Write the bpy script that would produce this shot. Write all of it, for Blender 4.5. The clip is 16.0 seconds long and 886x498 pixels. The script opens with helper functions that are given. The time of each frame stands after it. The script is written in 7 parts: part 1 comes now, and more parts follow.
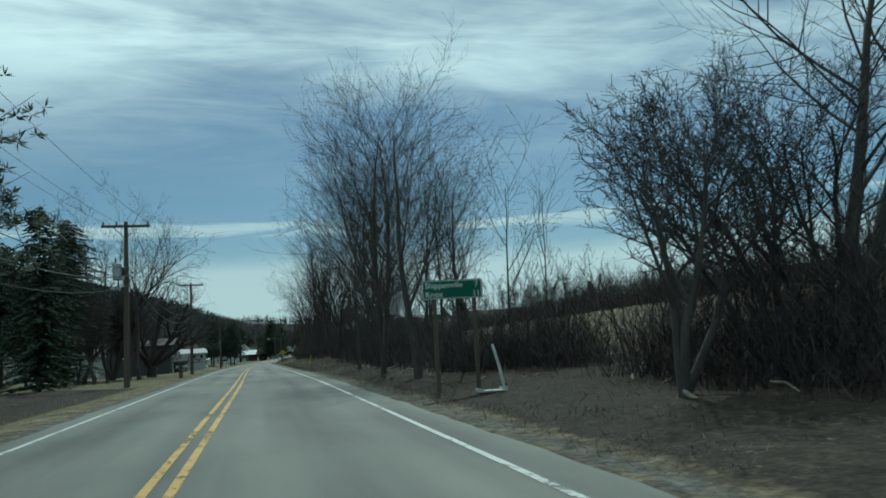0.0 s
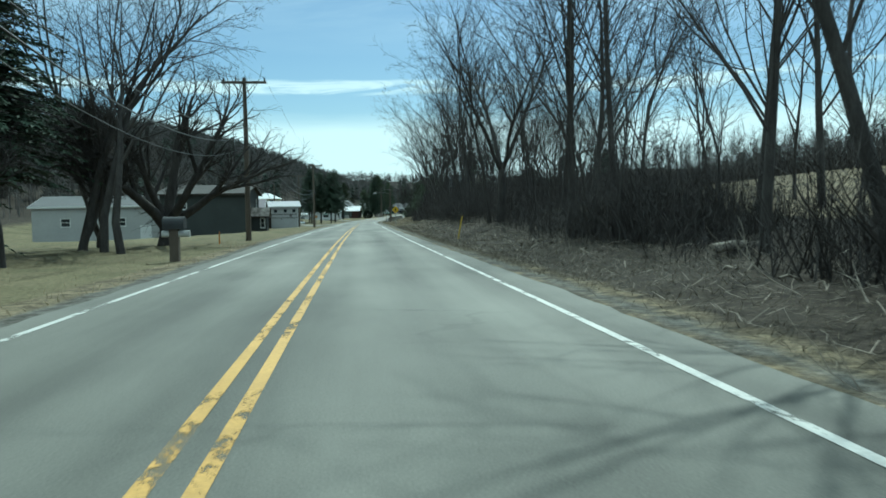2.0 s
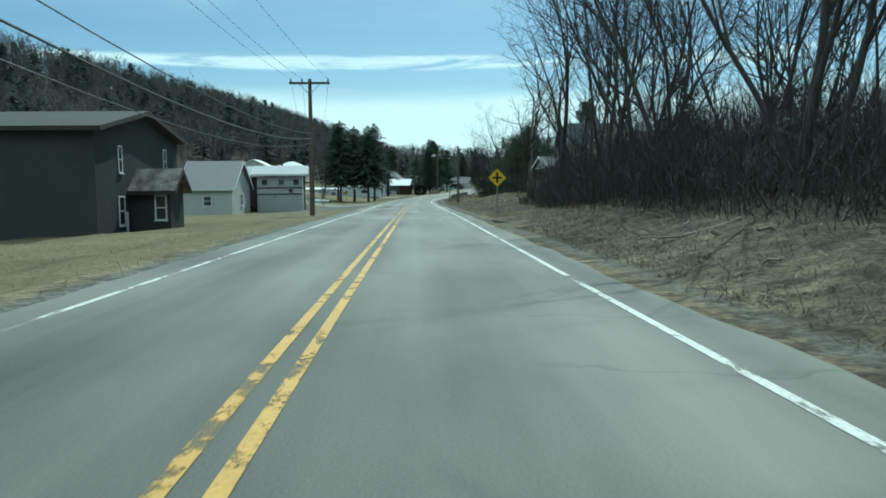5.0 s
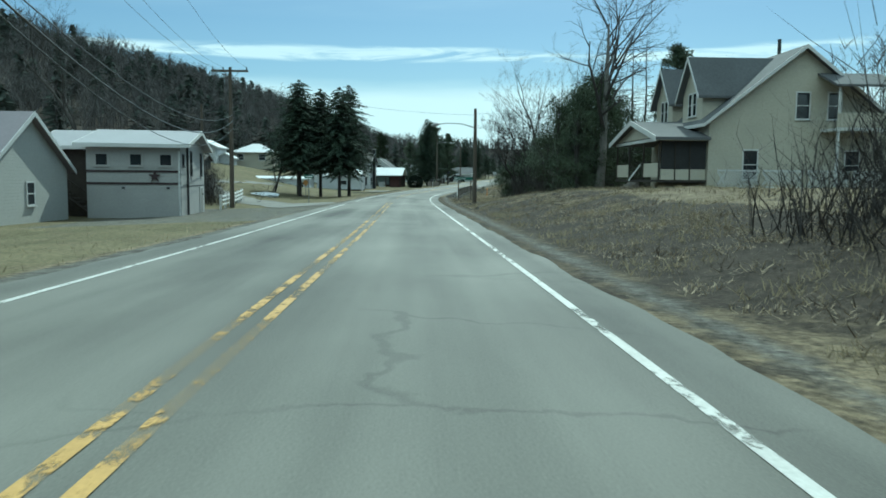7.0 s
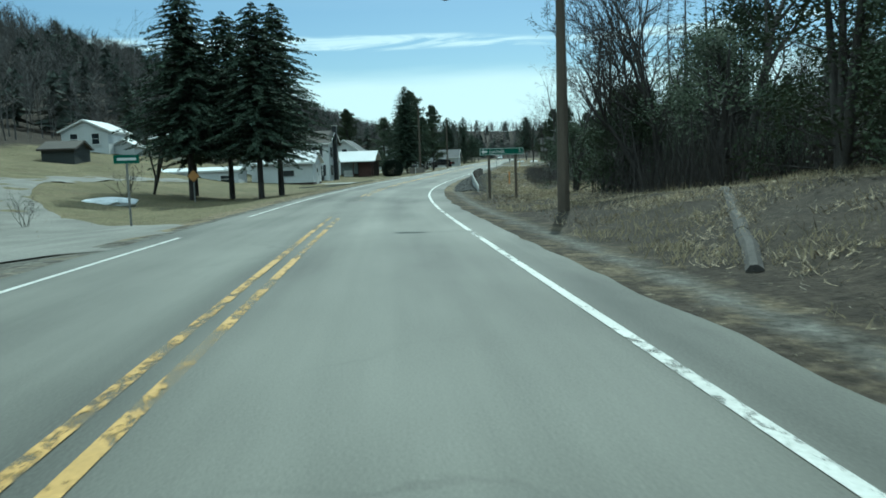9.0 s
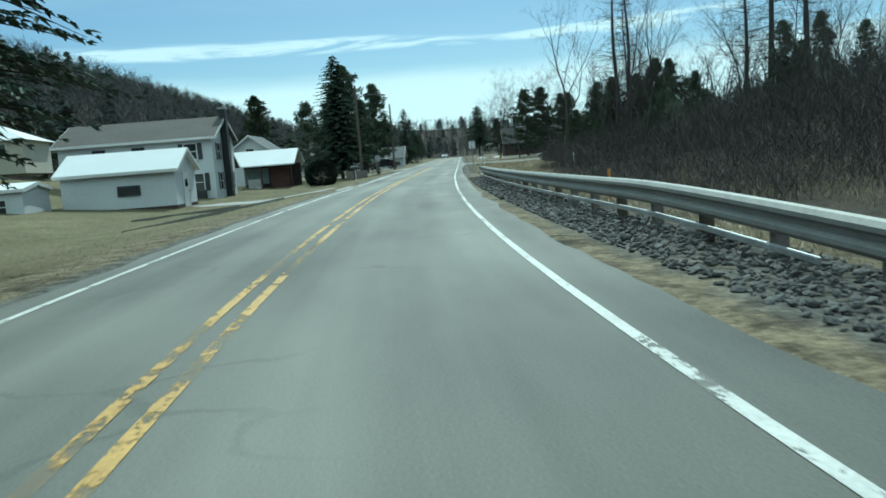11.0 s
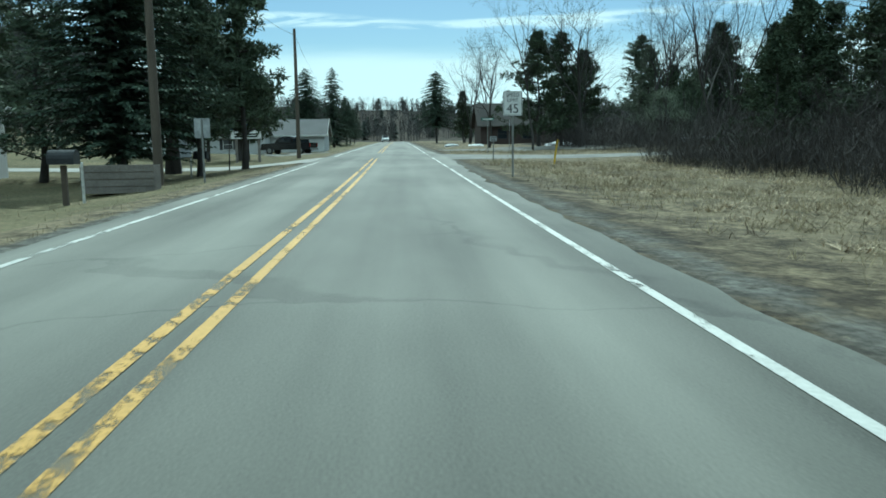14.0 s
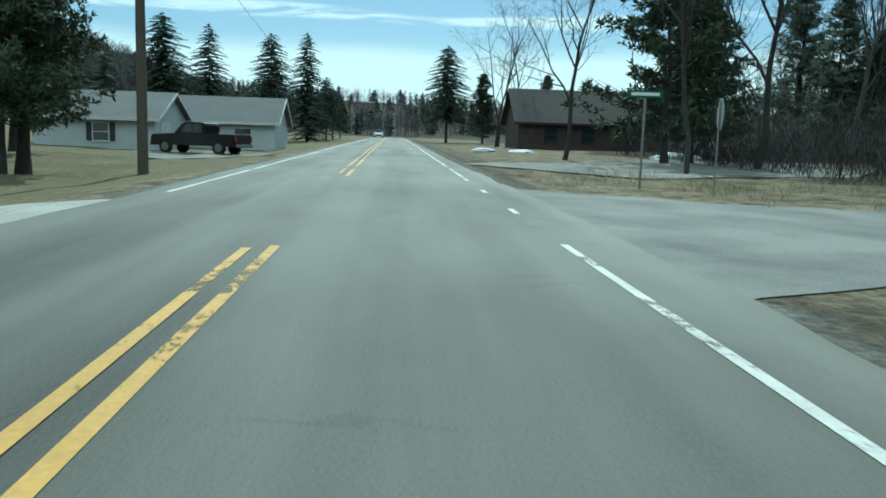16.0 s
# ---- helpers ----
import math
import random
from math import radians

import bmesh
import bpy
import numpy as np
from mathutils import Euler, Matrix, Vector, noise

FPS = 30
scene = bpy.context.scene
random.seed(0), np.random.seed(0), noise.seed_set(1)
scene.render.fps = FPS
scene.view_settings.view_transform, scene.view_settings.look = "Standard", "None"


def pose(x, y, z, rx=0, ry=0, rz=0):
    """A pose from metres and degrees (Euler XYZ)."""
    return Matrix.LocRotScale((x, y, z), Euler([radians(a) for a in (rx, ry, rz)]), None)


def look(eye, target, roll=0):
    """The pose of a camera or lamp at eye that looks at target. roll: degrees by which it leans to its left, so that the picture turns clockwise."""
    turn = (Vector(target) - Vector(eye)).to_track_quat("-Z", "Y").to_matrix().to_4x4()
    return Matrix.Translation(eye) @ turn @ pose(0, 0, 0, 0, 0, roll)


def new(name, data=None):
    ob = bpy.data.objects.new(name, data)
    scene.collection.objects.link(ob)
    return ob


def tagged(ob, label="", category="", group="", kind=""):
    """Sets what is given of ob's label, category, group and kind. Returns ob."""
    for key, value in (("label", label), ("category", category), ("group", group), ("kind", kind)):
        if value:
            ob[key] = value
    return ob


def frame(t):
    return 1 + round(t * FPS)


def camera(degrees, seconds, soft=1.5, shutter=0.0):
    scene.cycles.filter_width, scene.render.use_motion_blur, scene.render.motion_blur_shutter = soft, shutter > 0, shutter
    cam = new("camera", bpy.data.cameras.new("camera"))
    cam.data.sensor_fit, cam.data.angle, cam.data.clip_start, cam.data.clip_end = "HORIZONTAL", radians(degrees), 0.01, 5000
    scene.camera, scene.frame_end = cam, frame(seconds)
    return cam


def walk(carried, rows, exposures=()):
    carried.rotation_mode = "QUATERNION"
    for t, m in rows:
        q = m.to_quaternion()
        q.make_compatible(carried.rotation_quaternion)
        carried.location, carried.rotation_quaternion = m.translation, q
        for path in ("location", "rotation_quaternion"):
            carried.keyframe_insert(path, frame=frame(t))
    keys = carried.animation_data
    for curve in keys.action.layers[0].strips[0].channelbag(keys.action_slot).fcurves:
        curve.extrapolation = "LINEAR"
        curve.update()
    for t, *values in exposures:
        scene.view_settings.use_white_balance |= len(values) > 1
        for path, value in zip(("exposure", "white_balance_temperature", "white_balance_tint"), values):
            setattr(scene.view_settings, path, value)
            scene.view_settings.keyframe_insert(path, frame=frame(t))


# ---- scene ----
cam = camera(59.32, 16.0, soft=1.7, shutter=0.05)
# seconds, x, y, z, yaw, pitch, lean
PATH = [
    (0, -0.000, 0.000, 1.200, -13.30, 6.89, 3.20),
    (0.5, -0.001, 9.216, 1.201, -12.77, 4.02, 2.07),
    (1, -0.033, 18.440, 1.193, -9.77, 1.13, 1.21),
    (1.5, -0.092, 27.662, 1.169, -7.44, -1.33, 0.62),
    (2, -0.246, 36.879, 1.140, -5.51, -2.94, 0.93),
    (2.5, -0.426, 46.108, 1.109, -4.98, -3.95, 0.23),
    (3, -0.545, 55.264, 1.050, -6.64, -5.12, 0.25),
    (3.5, -0.634, 64.382, 0.972, -7.33, -5.46, 1.06),
    (4, -0.662, 73.504, 0.901, -5.06, -5.52, 2.43),
    (4.5, -0.684, 82.622, 0.838, -2.58, -4.92, 1.34),
    (5, -0.674, 91.708, 0.774, -1.82, -4.63, 0.40),
    (5.2, -0.665, 95.336, 0.747, -1.76, -4.61, 0.52),
    (7.3, -0.201, 133.325, 0.414, -2.16, -5.36, -0.58),
    (7.5, -0.212, 136.906, 0.363, -2.13, -5.51, -0.40),
    (8, -0.197, 145.846, 0.243, -2.11, -5.99, 0.33),
    (8.2, -0.203, 149.438, 0.195, -2.21, -6.07, 0.61),
    (10.3, -0.771, 187.451, -0.078, -6.15, -6.31, 3.90),
    (10.5, -0.649, 191.074, -0.072, -6.61, -6.34, 3.68),
    (11, -0.205, 200.152, -0.050, -8.49, -6.32, 4.48),
    (11.5, 0.539, 209.273, -0.022, -11.31, -6.34, 4.60),
    (12, 1.540, 218.433, 0.009, -13.46, -6.40, 3.96),
    (12.5, 2.720, 227.617, 0.046, -14.49, -5.92, 3.37),
    (13, 4.114, 236.820, 0.094, -14.51, -5.63, 2.15),
    (13.5, 5.654, 245.978, 0.155, -13.83, -6.58, 0.84),
    (14, 7.298, 255.097, 0.231, -13.61, -7.57, 0.82),
    (14.5, 8.984, 264.138, 0.330, -14.14, -8.73, -0.06),
    (15, 10.634, 273.064, 0.432, -15.05, -8.91, -0.54),
    (15.5, 12.313, 281.927, 0.549, -14.87, -8.41, -1.29),
    (16, 13.857, 290.726, 0.656, -14.28, -7.76, -1.81),
]
walk(cam, [(t, pose(x, y, z, 90 + pitch, 0, yaw) @ pose(0, 0, 0, 0, 0, -lean)) for t, x, y, z, yaw, pitch, lean in PATH],
     exposures=((0.0, -0.75, 5450, -17), (0.5, -0.7, 5450, -17), (1.0, -0.5, 5450, -17), (1.5, -0.15, 5450, -17), (2.0, 0.0, 5400, -18), (5.0, -0.03, 5330, -19), (9.0, -0.05, 5300, -19), (16.0, -0.02, 5270, -19)))

# ---- sky and sun ----
SUN_ELEVATION, SUN_AZIMUTH = 45.0, 14.0          # azimuth clockwise from +y, the way ahead
world = bpy.data.worlds.new("sky")
scene.world = world
world.use_nodes = True
wt = world.node_tree
wt.nodes.clear()


def wnode(kind, **values):
    n = wt.nodes.new(kind)
    for key, value in values.items():
        n.inputs[key].default_value = value
    return n


def wmath(op, a, b=None, clamp=False):
    n = wt.nodes.new("ShaderNodeMath")
    n.operation, n.use_clamp = op, clamp
    for i, v in enumerate((a, b)):
        if v is None:
            continue
        if isinstance(v, (int, float)):
            n.inputs[i].default_value = v
        else:
            wt.links.new(v, n.inputs[i])
    return n.outputs[0]


sky = wt.nodes.new("ShaderNodeTexSky")
sky.sky_type, sky.sun_disc = "NISHITA", False
sky.sun_elevation, sky.sun_rotation = radians(SUN_ELEVATION), radians(SUN_AZIMUTH)
sky.altitude, sky.air_density, sky.dust_density, sky.ozone_density = 400, 1.0, 0.6, 1.5
coords = wt.nodes.new("ShaderNodeTexCoord")
split = wt.nodes.new("ShaderNodeSeparateXYZ")
wt.links.new(coords.outputs["Generated"], split.inputs[0])
height = wmath("MAXIMUM", split.outputs[2], 0.015)
# clouds on a flat deck: direction divided by its height
deck = wt.nodes.new("ShaderNodeCombineXYZ")
lift = wmath("ADD", height, 0.06)
wt.links.new(wmath("DIVIDE", split.outputs[0], lift), deck.inputs[0])
wt.links.new(wmath("DIVIDE", split.outputs[1], lift), deck.inputs[1])
stretch = wt.nodes.new("ShaderNodeMapping")
stretch.inputs["Scale"].default_value = (0.5, 1.0, 1.0)
stretch.inputs["Rotation"].default_value = (0, 0, radians(42))
wt.links.new(deck.outputs[0], stretch.inputs[0])
puffs = wnode("ShaderNodeTexNoise", Scale=0.62, Detail=7.0, Roughness=0.55, Distortion=0.5)
wisps = wnode("ShaderNodeTexNoise", Scale=2.4, Detail=5.0, Roughness=0.6, Distortion=0.9)
wt.links.new(stretch.outputs[0], puffs.inputs[0])
wt.links.new(stretch.outputs[0], wisps.inputs[0])
cloud = wmath("ADD", wmath("MULTIPLY", puffs.outputs[0], 0.75), wmath("MULTIPLY", wisps.outputs[0], 0.25))
amount = wt.nodes.new("ShaderNodeMapRange")
amount.interpolation_type = "SMOOTHSTEP"
amount.inputs["From Min"].default_value, amount.inputs["From Max"].default_value = 0.36, 0.60
wt.links.new(cloud, amount.inputs[0])
# a low bank of bright cloud along the horizon, with a soft ragged top
bank_noise = wnode("ShaderNodeTexNoise", Scale=2.2, Detail=4.0, Roughness=0.5)
flat = wt.nodes.new("ShaderNodeMapping")
flat.inputs["Scale"].default_value = (1.0, 1.0, 9.0)
wt.links.new(coords.outputs["Generated"], flat.inputs[0])
wt.links.new(flat.outputs[0], bank_noise.inputs[0])
edge = wmath("ADD", height, wmath("MULTIPLY", wmath("SUBTRACT", bank_noise.outputs[0], 0.5), 0.05))
bank = wt.nodes.new("ShaderNodeMapRange")
bank.interpolation_type = "SMOOTHSTEP"
for key, value in (("From Min", 0.128), ("From Max", 0.100), ("To Min", 0.0), ("To Max", 0.85)):
    bank.inputs[key].default_value = value
wt.links.new(edge, bank.inputs[0])
# one thin streak of cloud above the bank, broken along its length
streak = wt.nodes.new("ShaderNodeMapRange")
streak.interpolation_type = "SMOOTHSTEP"
for key, value in (("From Min", 0.008), ("From Max", 0.003), ("To Min", 0.0), ("To Max", 0.8)):
    streak.inputs[key].default_value = value
wt.links.new(wmath("ABSOLUTE", wmath("SUBTRACT", edge, 0.150)), streak.inputs[0])
broken = wt.nodes.new("ShaderNodeMapRange")
broken.inputs["From Min"].default_value, broken.inputs["From Max"].default_value = 0.42, 0.56
wt.links.new(wisps.outputs[0], broken.inputs[0])
high = wmath("MULTIPLY", amount.outputs[0], wmath("MULTIPLY", wmath("SUBTRACT", height, 0.19), 5.5, True), True)
cover = wmath("MAXIMUM", wmath("MULTIPLY", high, 1.0), wmath("MAXIMUM", bank.outputs[0], wmath("MULTIPLY", streak.outputs[0], broken.outputs[0])))
mix = wt.nodes.new("ShaderNodeMix")
mix.data_type = "RGBA"
wt.links.new(cover, mix.inputs[0])
clear = wt.nodes.new("ShaderNodeMix")
clear.data_type, clear.blend_type = "RGBA", "MULTIPLY"
clear.inputs[0].default_value = 1.0
clear.inputs[7].default_value = (1.47, 1.50, 1.52, 1)
wt.links.new(sky.outputs[0], clear.inputs[6])
wt.links.new(clear.outputs[2], mix.inputs[6])
# thin high cloud lit from behind is brighter than the far bank
lit = wt.nodes.new("ShaderNodeMix")
lit.data_type = "RGBA"
wt.links.new(high, lit.inputs[0])
lit.inputs[6].default_value, lit.inputs[7].default_value = (17.0, 18.3, 18.6, 1), (27.0, 28.5, 28.5, 1)
wt.links.new(lit.outputs[2], mix.inputs[7])
back = wnode("ShaderNodeBackground", Strength=0.055)
wt.links.new(mix.outputs[2], back.inputs[0])
out = wt.nodes.new("ShaderNodeOutputWorld")
wt.links.new(back.outputs[0], out.inputs[0])

sun = new("sun", bpy.data.lights.new("sun", "SUN"))
sun.data.energy, sun.data.angle, sun.data.color = 4.2, radians(0.6), (1.0, 0.95, 0.87)
az, el = radians(SUN_AZIMUTH), radians(SUN_ELEVATION)
sun.matrix_world = look((0, 0, 60), (-math.sin(az) * math.cos(el), -math.cos(az) * math.cos(el), 60 - math.sin(el)))

# ---- materials ----
def links(m):
    return m.node_tree.links.new


def material(name, base, rough=0.8, metal=0.0, second=None, scale=3.0, fine=40.0, bump=0.2, spread=0.25, island=0.0, stretch=(1, 1, 1), spec=0.3, uv=False):
    """Colour varied at two scales by noise between base and second, with fine relief; island: variation from piece to piece."""
    m = bpy.data.materials.new(name)
    m.use_nodes = True
    nt = m.node_tree
    ln = nt.links.new
    b = nt.nodes["Principled BSDF"]
    b.inputs["Roughness"].default_value, b.inputs["Metallic"].default_value = rough, metal
    b.inputs["Specular IOR Level"].default_value = spec
    tc = nt.nodes.new("ShaderNodeTexCoord")
    mp = nt.nodes.new("ShaderNodeMapping")
    mp.inputs["Scale"].default_value = stretch
    if uv:
        ln(tc.outputs["UV"], mp.inputs[0])
    else:
        geo = nt.nodes.new("ShaderNodeNewGeometry")
        ln(geo.outputs["Position"], mp.inputs[0])
    big = nt.nodes.new("ShaderNodeTexNoise")
    big.inputs["Scale"].default_value, big.inputs["Detail"].default_value = scale, 4
    small = nt.nodes.new("ShaderNodeTexNoise")
    small.inputs["Scale"].default_value, small.inputs["Detail"].default_value = fine, 3
    for n in (big, small):
        ln(mp.outputs[0], n.inputs[0])
    if second is None:
        second = tuple(c * (1 - spread) for c in base)
    ramp = nt.nodes.new("ShaderNodeMapRange")
    ramp.inputs["From Min"].default_value, ramp.inputs["From Max"].default_value = 0.35, 0.65
    ln(big.outputs[0], ramp.inputs[0])
    mix = nt.nodes.new("ShaderNodeMix")
    mix.data_type = "RGBA"
    mix.inputs[6].default_value, mix.inputs[7].default_value = (*base, 1), (*second, 1)
    ln(ramp.outputs[0], mix.inputs[0])
    grain = nt.nodes.new("ShaderNodeMix")
    grain.data_type, grain.blend_type = "RGBA", "MULTIPLY"
    grain.inputs[0].default_value = 1.0
    tone = nt.nodes.new("ShaderNodeMapRange")
    tone.inputs["From Min"].default_value, tone.inputs["From Max"].default_value = 0.25, 0.75
    tone.inputs["To Min"].default_value, tone.inputs["To Max"].default_value = 1 - spread, 1 + spread
    ln(small.outputs[0], tone.inputs[0])
    ln(mix.outputs[2], grain.inputs[6])
    ln(tone.outputs[0], grain.inputs[7])
    colour = grain.outputs[2]
    if island:
        geo2 = nt.nodes.new("ShaderNodeNewGeometry")
        vary = nt.nodes.new("ShaderNodeMapRange")
        vary.inputs["To Min"].default_value, vary.inputs["To Max"].default_value = 1 - island, 1 + island
        ln(geo2.outputs["Random Per Island"], vary.inputs[0])
        each = nt.nodes.new("ShaderNodeMix")
        each.data_type, each.blend_type = "RGBA", "MULTIPLY"
        each.inputs[0].default_value = 1.0
        ln(colour, each.inputs[6])
        ln(vary.outputs[0], each.inputs[7])
        colour = each.outputs[2]
    ln(colour, b.inputs["Base Color"])
    if bump:
        bp = nt.nodes.new("ShaderNodeBump")
        bp.inputs["Strength"].default_value, bp.inputs["Distance"].default_value = bump, 0.02
        ln(small.outputs[0], bp.inputs["Height"])
        ln(bp.outputs[0], b.inputs["Normal"])
    return m


def siding(name, base, gap=0.11, rough=0.6, vertical=False, depth=0.5, second=None, spread=0.12):
    """Painted boards: a saw-tooth relief every gap metres over a weathered paint."""
    m = material(name, base, rough, scale=0.7, fine=9, bump=0.04, spread=spread * 0.5, second=second)
    nt = m.node_tree
    ln = nt.links.new
    geo = nt.nodes.new("ShaderNodeNewGeometry")
    sp = nt.nodes.new("ShaderNodeSeparateXYZ")
    ln(geo.outputs["Position"], sp.inputs[0])
    src = sp.outputs[2]
    if vertical:
        add = nt.nodes.new("ShaderNodeMath")
        ln(sp.outputs[0], add.inputs[0])
        ln(sp.outputs[1], add.inputs[1])
        src = add.outputs[0]
    div = nt.nodes.new("ShaderNodeMath")
    div.operation = "DIVIDE"
    div.inputs[1].default_value = gap
    ln(src, div.inputs[0])
    fr = nt.nodes.new("ShaderNodeMath")
    fr.operation = "FRACT"
    ln(div.outputs[0], fr.inputs[0])
    bp = nt.nodes.new("ShaderNodeBump")
    bp.inputs["Strength"].default_value, bp.inputs["Distance"].default_value = depth, 0.03
    bp.invert = not vertical
    ln(fr.outputs[0], bp.inputs["Height"])
    old = [n for n in nt.nodes if n.type == "BUMP" and n != bp]
    for n in old:
        ln(n.outputs[0], bp.inputs["Normal"])
    ln(bp.outputs[0], nt.nodes["Principled BSDF"].inputs["Normal"])
    return m


def glass(name, tint=(0.02, 0.025, 0.03)):
    m = material(name, tint, 0.06, spec=0.6, bump=0.0, spread=0.1)
    return m


def road_material():
    """Worn asphalt: u runs across the road, v along it, both in metres."""
    m = bpy.data.materials.new("asphalt")
    m.use_nodes = True
    nt = m.node_tree
    ln = nt.links.new
    b = nt.nodes["Principled BSDF"]
    tc = nt.nodes.new("ShaderNodeTexCoord")
    sp = nt.nodes.new("ShaderNodeSeparateXYZ")
    ln(tc.outputs["UV"], sp.inputs[0])

    def noise_of(sx, sy, scale, detail=4):
        mp = nt.nodes.new("ShaderNodeMapping")
        mp.inputs["Scale"].default_value = (sx, sy, 1)
        ln(tc.outputs["UV"], mp.inputs[0])
        n = nt.nodes.new("ShaderNodeTexNoise")
        n.inputs["Scale"].default_value, n.inputs["Detail"].default_value = scale, detail
        ln(mp.outputs[0], n.inputs[0])
        return n.outputs[0]

    def mth(op, a, c):
        n = nt.nodes.new("ShaderNodeMath")
        n.operation = op
        for i, v in enumerate((a, c)):
            if isinstance(v, (int, float)):
                n.inputs[i].default_value = v
            else:
                ln(v, n.inputs[i])
        return n.outputs[0]

    # wheel tracks: paler polished strips at 0.8 and 2.6 m from the middle of each side
    track = mth("COSINE", mth("MULTIPLY", mth("SUBTRACT", mth("ABSOLUTE", sp.outputs[0], 0), 0.85), 3.5), 0)
    tone = mth("ADD", 1.0, mth("MULTIPLY", track, 0.15))
    tone = mth("ADD", tone, mth("MULTIPLY", mth("SUBTRACT", noise_of(1.3, 0.05, 1.0), 0.5), 1.3))
    tone = mth("ADD", tone, mth("MULTIPLY", mth("SUBTRACT", noise_of(0.35, 0.12, 1.0, 6), 0.5), 2.2))
    tone = mth("ADD", tone, mth("MULTIPLY", mth("SUBTRACT", noise_of(1, 1, 55, 2), 0.5), 0.9))
    # pale dusty edges
    edge = nt.nodes.new("ShaderNodeMapRange")
    edge.inputs["From Min"].default_value, edge.inputs["From Max"].default_value = 3.4, 4.1
    edge.inputs["To Min"].default_value, edge.inputs["To Max"].default_value = 0.0, 0.35
    ln(mth("ADD", mth("ABSOLUTE", sp.outputs[0], 0), mth("MULTIPLY", mth("SUBTRACT", noise_of(1, 0.5, 1.5), 0.5), 0.9)), edge.inputs[0])
    tone = mth("ADD", tone, edge.outputs[0])
    # sealed cracks, mostly across the lane
    warp = nt.nodes.new("ShaderNodeMapping")
    warp.inputs["Scale"].default_value = (0.16, 0.30, 1)
    bent = nt.nodes.new("ShaderNodeVectorMath")
    bent.operation = "MULTIPLY_ADD"
    wob = nt.nodes.new("ShaderNodeTexNoise")
    wob.inputs["Scale"].default_value, wob.inputs["Detail"].default_value = 0.9, 5
    ln(tc.outputs["UV"], wob.inputs[0])
    ln(wob.outputs["Color"], bent.inputs[0])
    bent.inputs[1].default_value = (1.6, 1.6, 0)
    ln(tc.outputs["UV"], bent.inputs[2])
    ln(bent.outputs[0], warp.inputs[0])
    cells = nt.nodes.new("ShaderNodeTexVoronoi")
    cells.feature = "DISTANCE_TO_EDGE"
    cells.inputs["Scale"].default_value = 1.0
    ln(warp.outputs[0], cells.inputs[0])
    crack = nt.nodes.new("ShaderNodeMapRange")
    crack.inputs["From Min"].default_value, crack.inputs["From Max"].default_value = 0.004, 0.012
    crack.inputs["To Min"].default_value, crack.inputs["To Max"].default_value = 0.3, 0.0
    ln(cells.outputs["Distance"], crack.inputs[0])
    some = nt.nodes.new("ShaderNodeMapRange")
    some.inputs["From Min"].default_value, some.inputs["From Max"].default_value = 0.52, 0.60
    ln(noise_of(0.2, 0.06, 1.0), some.inputs[0])
    tone = mth("SUBTRACT", tone, mth("MULTIPLY", crack.outputs[0], some.outputs[0]))
    mix = nt.nodes.new("ShaderNodeMix")
    mix.data_type, mix.blend_type = "RGBA", "MULTIPLY"
    mix.inputs[0].default_value = 1.0
    mix.inputs[6].default_value = (0.104, 0.103, 0.089, 1)
    ln(tone, mix.inputs[7])
    ln(mix.outputs[2], b.inputs["Base Color"])
    b.inputs["Roughness"].default_value = 0.78
    b.inputs["Specular IOR Level"].default_value = 0.35
    bp = nt.nodes.new("ShaderNodeBump")
    bp.inputs["Strength"].default_value, bp.inputs["Distance"].default_value = 0.25, 0.01
    ln(noise_of(1, 1, 70, 2), bp.inputs["Height"])
    ln(bp.outputs[0], b.inputs["Normal"])
    return m


def paint_material(name, base, worn):
    """Road paint worn through to the asphalt in patches."""
    m = material(name, base, 0.7, scale=1.5, fine=30, bump=0.1, spread=0.15)
    nt = m.node_tree
    ln = nt.links.new
    geo = nt.nodes.new("ShaderNodeNewGeometry")
    chips = nt.nodes.new("ShaderNodeTexNoise")
    chips.inputs["Scale"].default_value, chips.inputs["Detail"].default_value, chips.inputs["Roughness"].default_value = 5.0, 9, 0.8
    zones = nt.nodes.new("ShaderNodeTexNoise")
    zones.inputs["Scale"].default_value, zones.inputs["Detail"].default_value = 0.55, 3
    squeeze = nt.nodes.new("ShaderNodeMapping")
    squeeze.inputs["Scale"].default_value = (1.0, 0.55, 1.0)
    squeeze.inputs["Rotation"].default_value = (0, 0, radians(24))
    ln(geo.outputs["Position"], squeeze.inputs[0])
    ln(squeeze.outputs[0], chips.inputs[0])
    ln(geo.outputs["Position"], zones.inputs[0])
    n = nt.nodes.new("ShaderNodeMath")
    n.operation = "MULTIPLY_ADD"
    ln(zones.outputs[0], n.inputs[0])
    n.inputs[1].default_value = 0.55
    less = nt.nodes.new("ShaderNodeMath")
    less.operation = "SUBTRACT"
    ln(chips.outputs[0], less.inputs[0])
    less.inputs[1].default_value = 0.275
    ln(less.outputs[0], n.inputs[2])
    r = nt.nodes.new("ShaderNodeMapRange")
    r.inputs["From Min"].default_value, r.inputs["From Max"].default_value = worn - 0.02, worn + 0.05
    ln(n.outputs[0], r.inputs[0])
    r.inputs["To Min"].default_value, r.inputs["To Max"].default_value = 1.0, 0.12
    ln(r.outputs[0], nt.nodes["Principled BSDF"].inputs["Alpha"])
    return m


